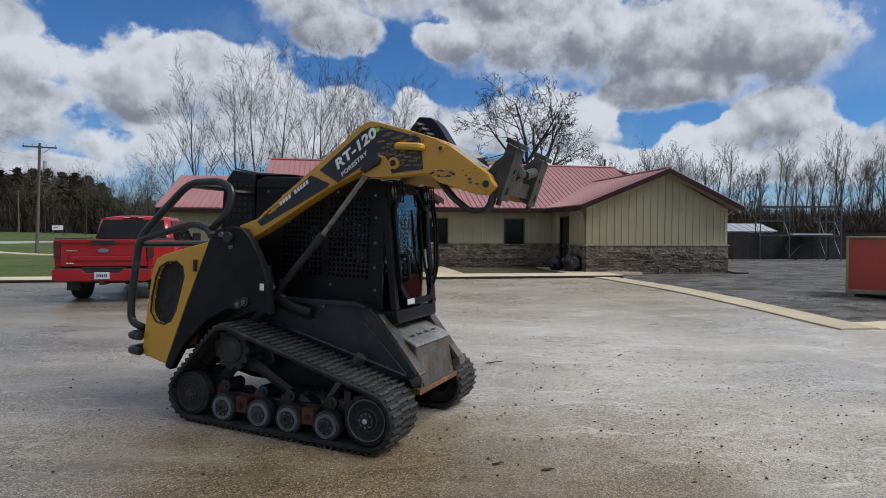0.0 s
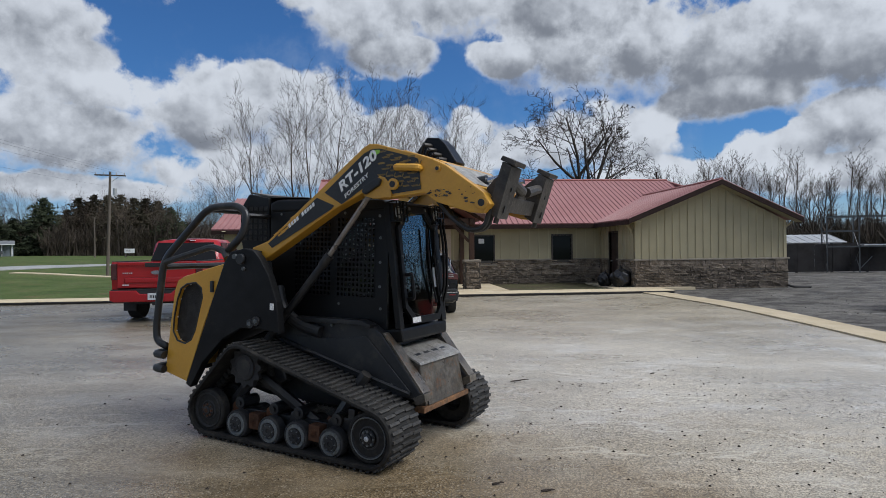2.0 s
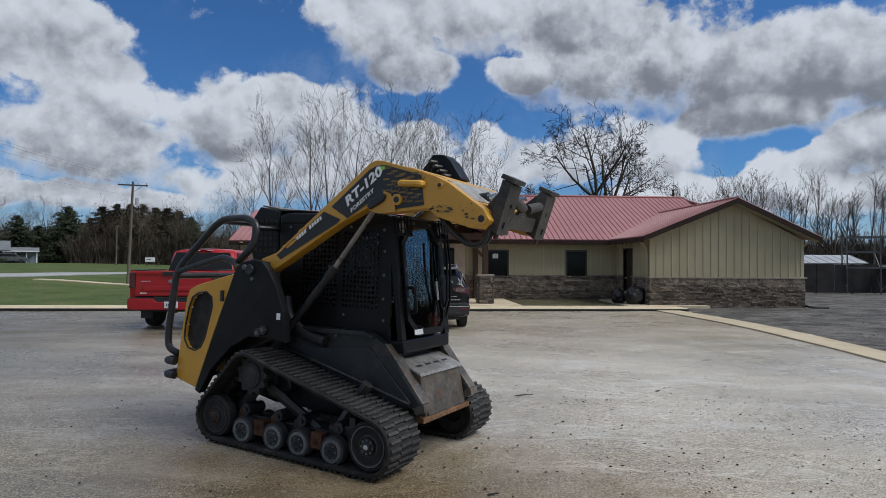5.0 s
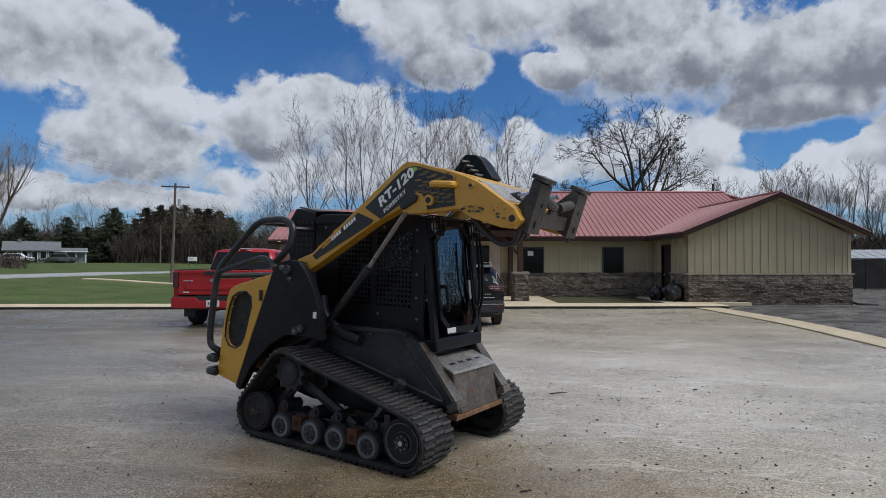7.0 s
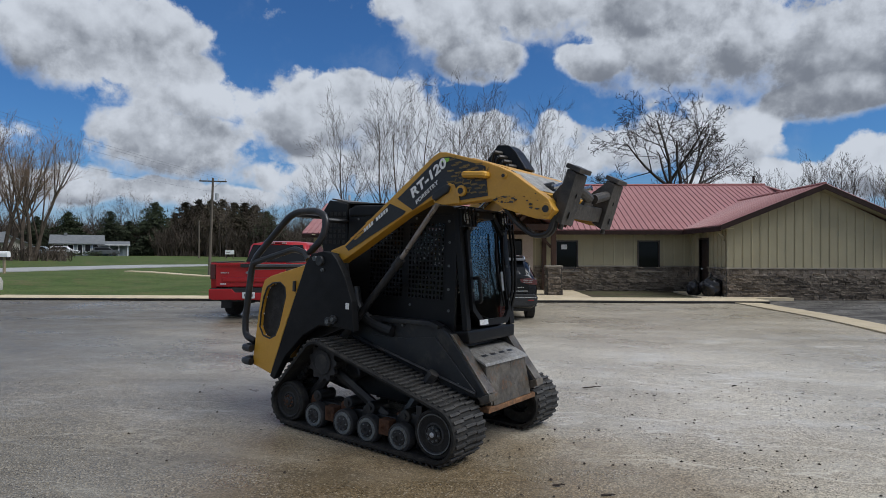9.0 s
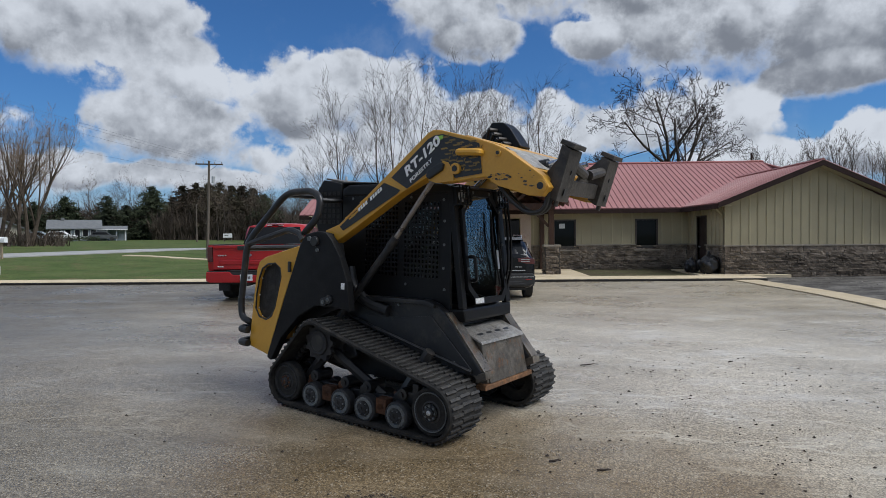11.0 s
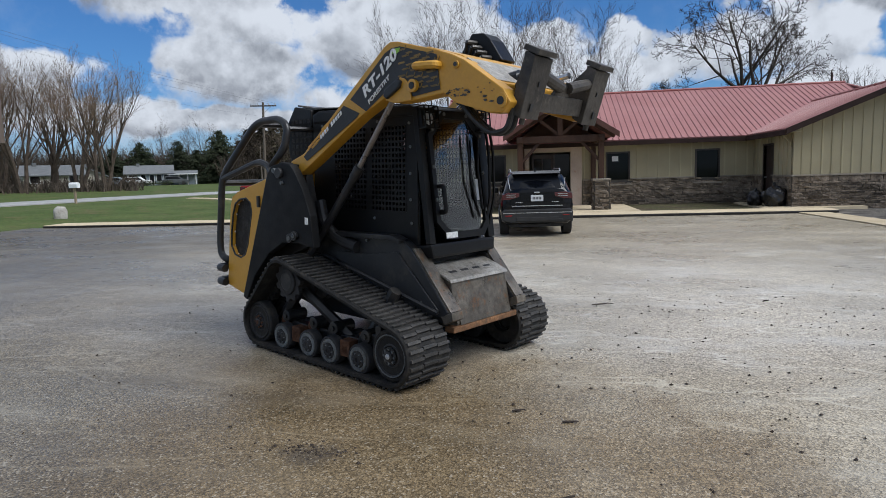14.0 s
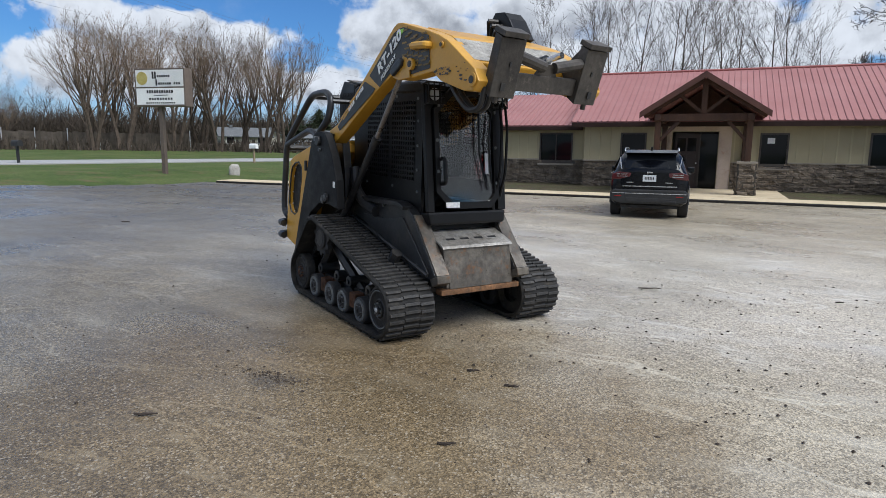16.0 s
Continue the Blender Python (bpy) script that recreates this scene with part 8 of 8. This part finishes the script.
def conifer(h, r, seed, label, needles=None):
    rng = random.Random(seed)
    t = thing("conifer_tree", Matrix.Identity(4), label, "tree")
    part("trunk", tube([(0, 0, -0.3), (0, 0, h * 0.95)], [0.028 * h, 0.004 * h], 6), M_BARK_DARK, t)
    v, f = [], []
    levels = int(h * 3.0)
    for i in range(levels):
        z = h * (0.04 + 0.95 * i / levels)
        rr = r * (1 - (i / levels) ** 2.6) ** 0.8 * rng.uniform(0.6, 1.2) + 0.35
        n = int(8 + 10 * (1 - i / levels))
        for b in range(n):
            a = rng.uniform(0, 2 * math.pi)
            L = rr * rng.uniform(0.6, 1.1)
            m = max(2, int(L / 0.5))
            for k in range(m):
                s = (k + 0.6) / m * L
                c = Vector((math.cos(a) * s, math.sin(a) * s, z - 0.22 * s + rng.uniform(-0.12, 0.12)))
                for q in range(2):
                    e = Vector((rng.gauss(0, 1), rng.gauss(0, 1), rng.gauss(0, 0.6))).normalized() * rng.uniform(0.45, 0.85)
                    g = e.orthogonal().normalized() * rng.uniform(0.16, 0.30)
                    j = len(v)
                    v += [c - e * 0.5 - g * 0.4, c - e * 0.3 + g, c + e]
                    f.append((j, j + 1, j + 2))
    me = bpy.data.meshes.new("crown")
    me.from_pydata(v, [], f)
    me.materials.append(needles or M_NEEDLE)
    ob = new("crown", me)
    ob.parent = t
    return t


def polar(az, dist, lift=0.0):
    x, y = 0.9 + math.sin(radians(az)) * dist, math.cos(radians(az)) * dist
    return x, y, height(x, y) + lift


def place(t, az, dist, scale, turn, first=False):
    x, y, z = polar(az, dist)
    m = Matrix.Translation((x, y, z)) @ Matrix.Rotation(radians(turn), 4, "Z")
    ob = t if first else copy_thing(t, m)
    ob.matrix_basis = m @ Matrix.Diagonal((scale, scale, scale, 1))
    return ob


def plant(kinds, spots, group, seed):
    """Set trees out: the first of each kind is moved, the rest are copies."""
    rng = random.Random(seed)
    used = set()
    for i, (az, dist, s) in enumerate(spots):
        t = kinds[i % len(kinds)]
        if t.name not in used:
            used.add(t.name)
            tagged(t, group=group)
            place(t, az, dist, s, rng.uniform(0, 360), True)
        else:
            place(t, az, dist, s, rng.uniform(0, 360))


poplars = [bare_tree(POPLAR, 15.5, 0.15, 10 + i, "bare_tree", "tall slender leafless tree behind the building", M_BARK, M_BARK) for i in range(4)]
plant(poplars, [(-11.6, 60, 0.86), (-8.6, 63, 0.97), (-6.9, 60, 0.94), (-5.2, 65, 1.0), (-3.4, 61, 0.95), (-1.6, 64, 0.97), (0.2, 60, 0.88), (2.0, 63, 0.88), (3.6, 61, 0.84), (5.2, 64, 0.90), (6.9, 62, 0.86), (-14.0, 62, 0.60), (9.0, 66, 0.74), (-15.6, 66, 0.5)], "tall bare trees behind the building", 1)
big = bare_tree(SPREAD, 6.4, 0.33, 41, "spreading_tree", "broad dark leafless tree with spreading limbs", M_BARK_DARK, M_BARK_DARK)
place(big, 18.3, 58, 1.52, 30, True)
WOODLAND = dict(POPLAR, kids=[14, 5, 4], angle=[(14, 36), (18, 40), (20, 50)], shrink=[(0.20, 0.34), (0.35, 0.55), (0.4, 0.6)], least=0.014)
WOODLAND["from"] = [0.30, 0.25, 0.2]
woods = [bare_tree(WOODLAND, 13.0, 0.13, 60 + i, "woodland_tree", "thin leafless tree of the wood behind the yard", M_BARK, M_BARK) for i in range(4)]
rw = random.Random(8)
plant(woods, [(23 + i * 0.29 + rw.uniform(-0.3, 0.3), rw.uniform(80, 125), rw.uniform(0.72, 1.02)) for i in range(135)], "bare woodland behind the yard", 2)
willows = [bare_tree(WILLOW, 11.2, 0.28, 80 + i, "willow_tree", "many-stemmed leafless tree with fine reddish twigs", M_BARK_BROWN, M_TWIG, 3) for i in range(3)]
plant(willows, [(-51.6, 84, 0.86), (-50.6, 90, 0.97), (-49.4, 85, 0.96), (-47.8, 92, 0.90), (-45.6, 86, 0.92), (-43.6, 90, 0.97), (-42.0, 86, 0.90), (-40.2, 92, 0.96), (-38.4, 86, 0.90), (-36.6, 84, 0.90), (-57.8, 120, 0.5), (-61, 118, 0.5), (-65, 120, 0.55)], "bare willows across the road", 3)
firs = [conifer(11.5, 5.0, 90 + i, "dark green conifer beyond the road") for i in range(3)]
plant(firs, [(-31.0, 136, 0.76), (-27.7, 138, 0.96), (-33.9, 150, 0.8), (-36.0, 150, 0.7), (-18.7, 135, 0.86), (-17.7, 140, 0.62), (-29.6, 150, 0.66)], "conifers across the road", 4)
pines = [conifer(11.5, 4.6, 95 + i, "dull brown-green winter pine beyond the road", M_NEEDLE_BROWN) for i in range(3)]
plant(pines, [(-25.3, 138, 0.98), (-24.3, 142, 1.06), (-23.3, 136, 1.02), (-22.4, 141, 1.08), (-21.4, 137, 1.0), (-20.5, 142, 1.04), (-19.6, 138, 0.98), (-26.2, 144, 0.8), (-16.8, 150, 0.45)], "winter pines across the road", 6)
far = [bare_tree(POPLAR, 13, 0.17, 120 + i, "distant_tree", "leafless brown tree of the far tree line", M_BARK_DARK, M_BRUSH) for i in range(2)]
rf = random.Random(15)
plant(far, [(-68 + i * 0.95 + rf.uniform(-0.5, 0.5), rf.uniform(152, 185), rf.uniform(0.65, 1.0)) for i in range(60)] + [(-27 + i * 0.55, rf.uniform(118, 150), rf.uniform(0.55, 0.8)) for i in range(22)], "far bare tree line", 5)


def thicket(name, az0, az1, d0, d1, h, count, seed, label, mat, wide=1.0):
    """Low brush: many crossed, upright, forked stems."""
    rng = random.Random(seed)
    v, f = [], []
    for i in range(count):
        az, d = rng.uniform(az0, az1), rng.uniform(d0, d1)
        x, y, z = polar(az, d)
        hh = h * rng.uniform(0.35, 1.0)
        for k in range(5):
            lean = Vector((rng.gauss(0, 0.28), rng.gauss(0, 0.28), 1)).normalized()
            a = Vector((x + rng.gauss(0, 0.4), y + rng.gauss(0, 0.4), z - 0.1))
            b = a + lean * hh * rng.uniform(0.6, 1.0)
            w = Vector((rng.gauss(0, 1), rng.gauss(0, 1), 0)).normalized() * rng.uniform(0.03, 0.09) * wide
            j = len(v)
            v += [a - w, a + w, b]
            f.append((j, j + 1, j + 2))
            for s in range(3):
                p = a.lerp(b, rng.uniform(0.3, 0.9))
                q = p + (lean + Vector((rng.gauss(0, 0.6), rng.gauss(0, 0.6), 0.2))).normalized() * hh * rng.uniform(0.2, 0.4)
                j = len(v)
                v += [p - w * 0.7, p + w * 0.7, q]
                f.append((j, j + 1, j + 2))
    me = bpy.data.meshes.new(name)
    me.from_pydata(v, [], f)
    me.materials.append(mat)
    return tagged(new(name, me), label, "brush", kind="stuff")


thicket("brush", 22, 64, 78, 112, 6.0, 5200, 31, "dense leafless brown brush at the wood's edge", M_THICKET, 1.3)
thicket("brush", -62, -34, 82, 100, 2.2, 700, 32, "leafless brown brush below the willows", M_THICKET)
thicket("brush", -27.5, -14, 132, 150, 7.0, 5200, 35, "tall brown thicket beyond the road", M_THICKET, 1.1)
thicket("brush", -70, -12, 150, 175, 9.5, 7000, 33, "far brown thicket along the horizon", M_THICKET, 1.6)
thicket("brush", -14, 24, 70, 90, 4.0, 600, 34, "brown brush behind the building", M_BRUSH)


# ---------------------------------------------------------------- litter on the asphalt
def twig_on_ground(x, y, length, turn, seed):
    rng = random.Random(seed)
    pts = [(length * (i / 4 - 0.5), rng.uniform(-0.03, 0.03) * length * 2, 0.010 + rng.uniform(0, 0.008)) for i in range(5)]
    ob = part("fallen_twig", tube(pts, [0.006, 0.008, 0.008, 0.006, 0.004], 5), M_BARK_DARK)
    ob.matrix_basis = pose(x, y, height(x, y), 0, 0, turn)
    return tagged(ob, "short dark twig lying on the asphalt", "twig", "twigs on the asphalt")


for i, (x, y, l, a) in enumerate(((-0.01, 2.82, 0.13, 30), (2.24, 7.68, 0.26, 20), (-6.27, 7.91, 0.14, 35), (1.70, 4.21, 0.10, 10), (1.38, 4.35, 0.09, 5), (4.15, 8.10, 0.12, 40), (1.63, 3.29, 0.10, 25))):
    twig_on_ground(x, y, l, a, i)


def grit():
    rng = random.Random(77)
    v, f = [], []
    for i in range(3600):
        x, y = rng.uniform(-9, 10), rng.uniform(1.2, 19)
        r = rng.choice((0.002, 0.003, 0.003, 0.004, 0.004, 0.005, 0.006, 0.008, 0.012))
        if rng.random() < 0.5:
            x, y = rng.gauss(4.0, 2.4), abs(rng.gauss(6.2, 2.0))
            r *= 1.1
        if i > 3460:
            # a clump of dried mud in front of the machine
            x, y, r = 0.21 + rng.gauss(0, 0.13), 3.63 + rng.gauss(0, 0.05), rng.choice((0.004, 0.006, 0.009))
        z = height(x, y) + r * 0.3
        k = len(v)
        for dx, dy, dz in ((1, 0, 0), (0, 1, 0), (-1, 0, 0), (0, -1, 0), (0, 0, 0.9)):
            v.append((x + dx * r * rng.uniform(0.7, 1.5), y + dy * r * rng.uniform(0.7, 1.4), z + dz * r * rng.uniform(0.6, 1.1)))
        f += [(k, k + 1, k + 4), (k + 1, k + 2, k + 4), (k + 2, k + 3, k + 4), (k + 3, k, k + 4)]
    me = bpy.data.meshes.new("grit")
    me.from_pydata(v, [], f)
    me.materials.append(M_BARK_DARK)
    return tagged(new("grit", me), "dark grit and crumbs scattered over the asphalt", "grit", kind="stuff")



def gravel_stones():
    """Loose stones over the gravel yard, pale and dark."""
    rng = random.Random(78)
    v, f = [], []
    for i in range(5200):
        x, y = rng.uniform(11.2, 27), rng.uniform(11.5, 33)
        if 9.6 < x < 15.9 and y > 22.0:
            continue
        r = rng.choice((0.012, 0.016, 0.02, 0.025, 0.03))
        z = height(x, y) + 0.008 + 0.045 * noise.noise(Vector((x * 0.7, y * 0.7, 3.0)))
        k = len(v)
        for dx, dy, dz in ((1, 0, 0), (0, 1, 0), (-1, 0, 0), (0, -1, 0), (0, 0, 0.9)):
            v.append((x + dx * r * rng.uniform(0.7, 1.5), y + dy * r * rng.uniform(0.7, 1.4), z - 0.012 * (dz == 0) + dz * r * rng.uniform(0.3, 0.7)))
        f += [(k, k + 1, k + 4), (k + 1, k + 2, k + 4), (k + 2, k + 3, k + 4), (k + 3, k, k + 4)]
    me = bpy.data.meshes.new("gravel_stones")
    me.from_pydata(v, [], f)
    me.materials.append(M_LOOSESTONE)
    return tagged(new("gravel_stones", me), "loose pale and dark stones on the gravel yard", "stones", kind="stuff")


def island_tones(name, dark, pale):
    """Stone whose tone changes from piece to piece."""
    m = surface(name, dark, pale, 3.0, (0.75, 0.95), 0, 0)
    nt = m.node_tree
    bs = nt.nodes["Principled BSDF"]
    geo = nt.nodes.new("ShaderNodeNewGeometry")
    mix = nt.nodes.new("ShaderNodeMix")
    mix.data_type = "RGBA"
    mix.inputs["A"].default_value, mix.inputs["B"].default_value = rgb(dark), rgb(pale)
    nt.links.new(geo.outputs["Random Per Island"], mix.inputs["Factor"])
    nt.links.new(mix.outputs["Result"], bs.inputs["Base Color"])
    return m


M_LOOSESTONE = island_tones("loose_stone", (0.03, 0.027, 0.024), (0.30, 0.28, 0.25))
grit()
gravel_stones()
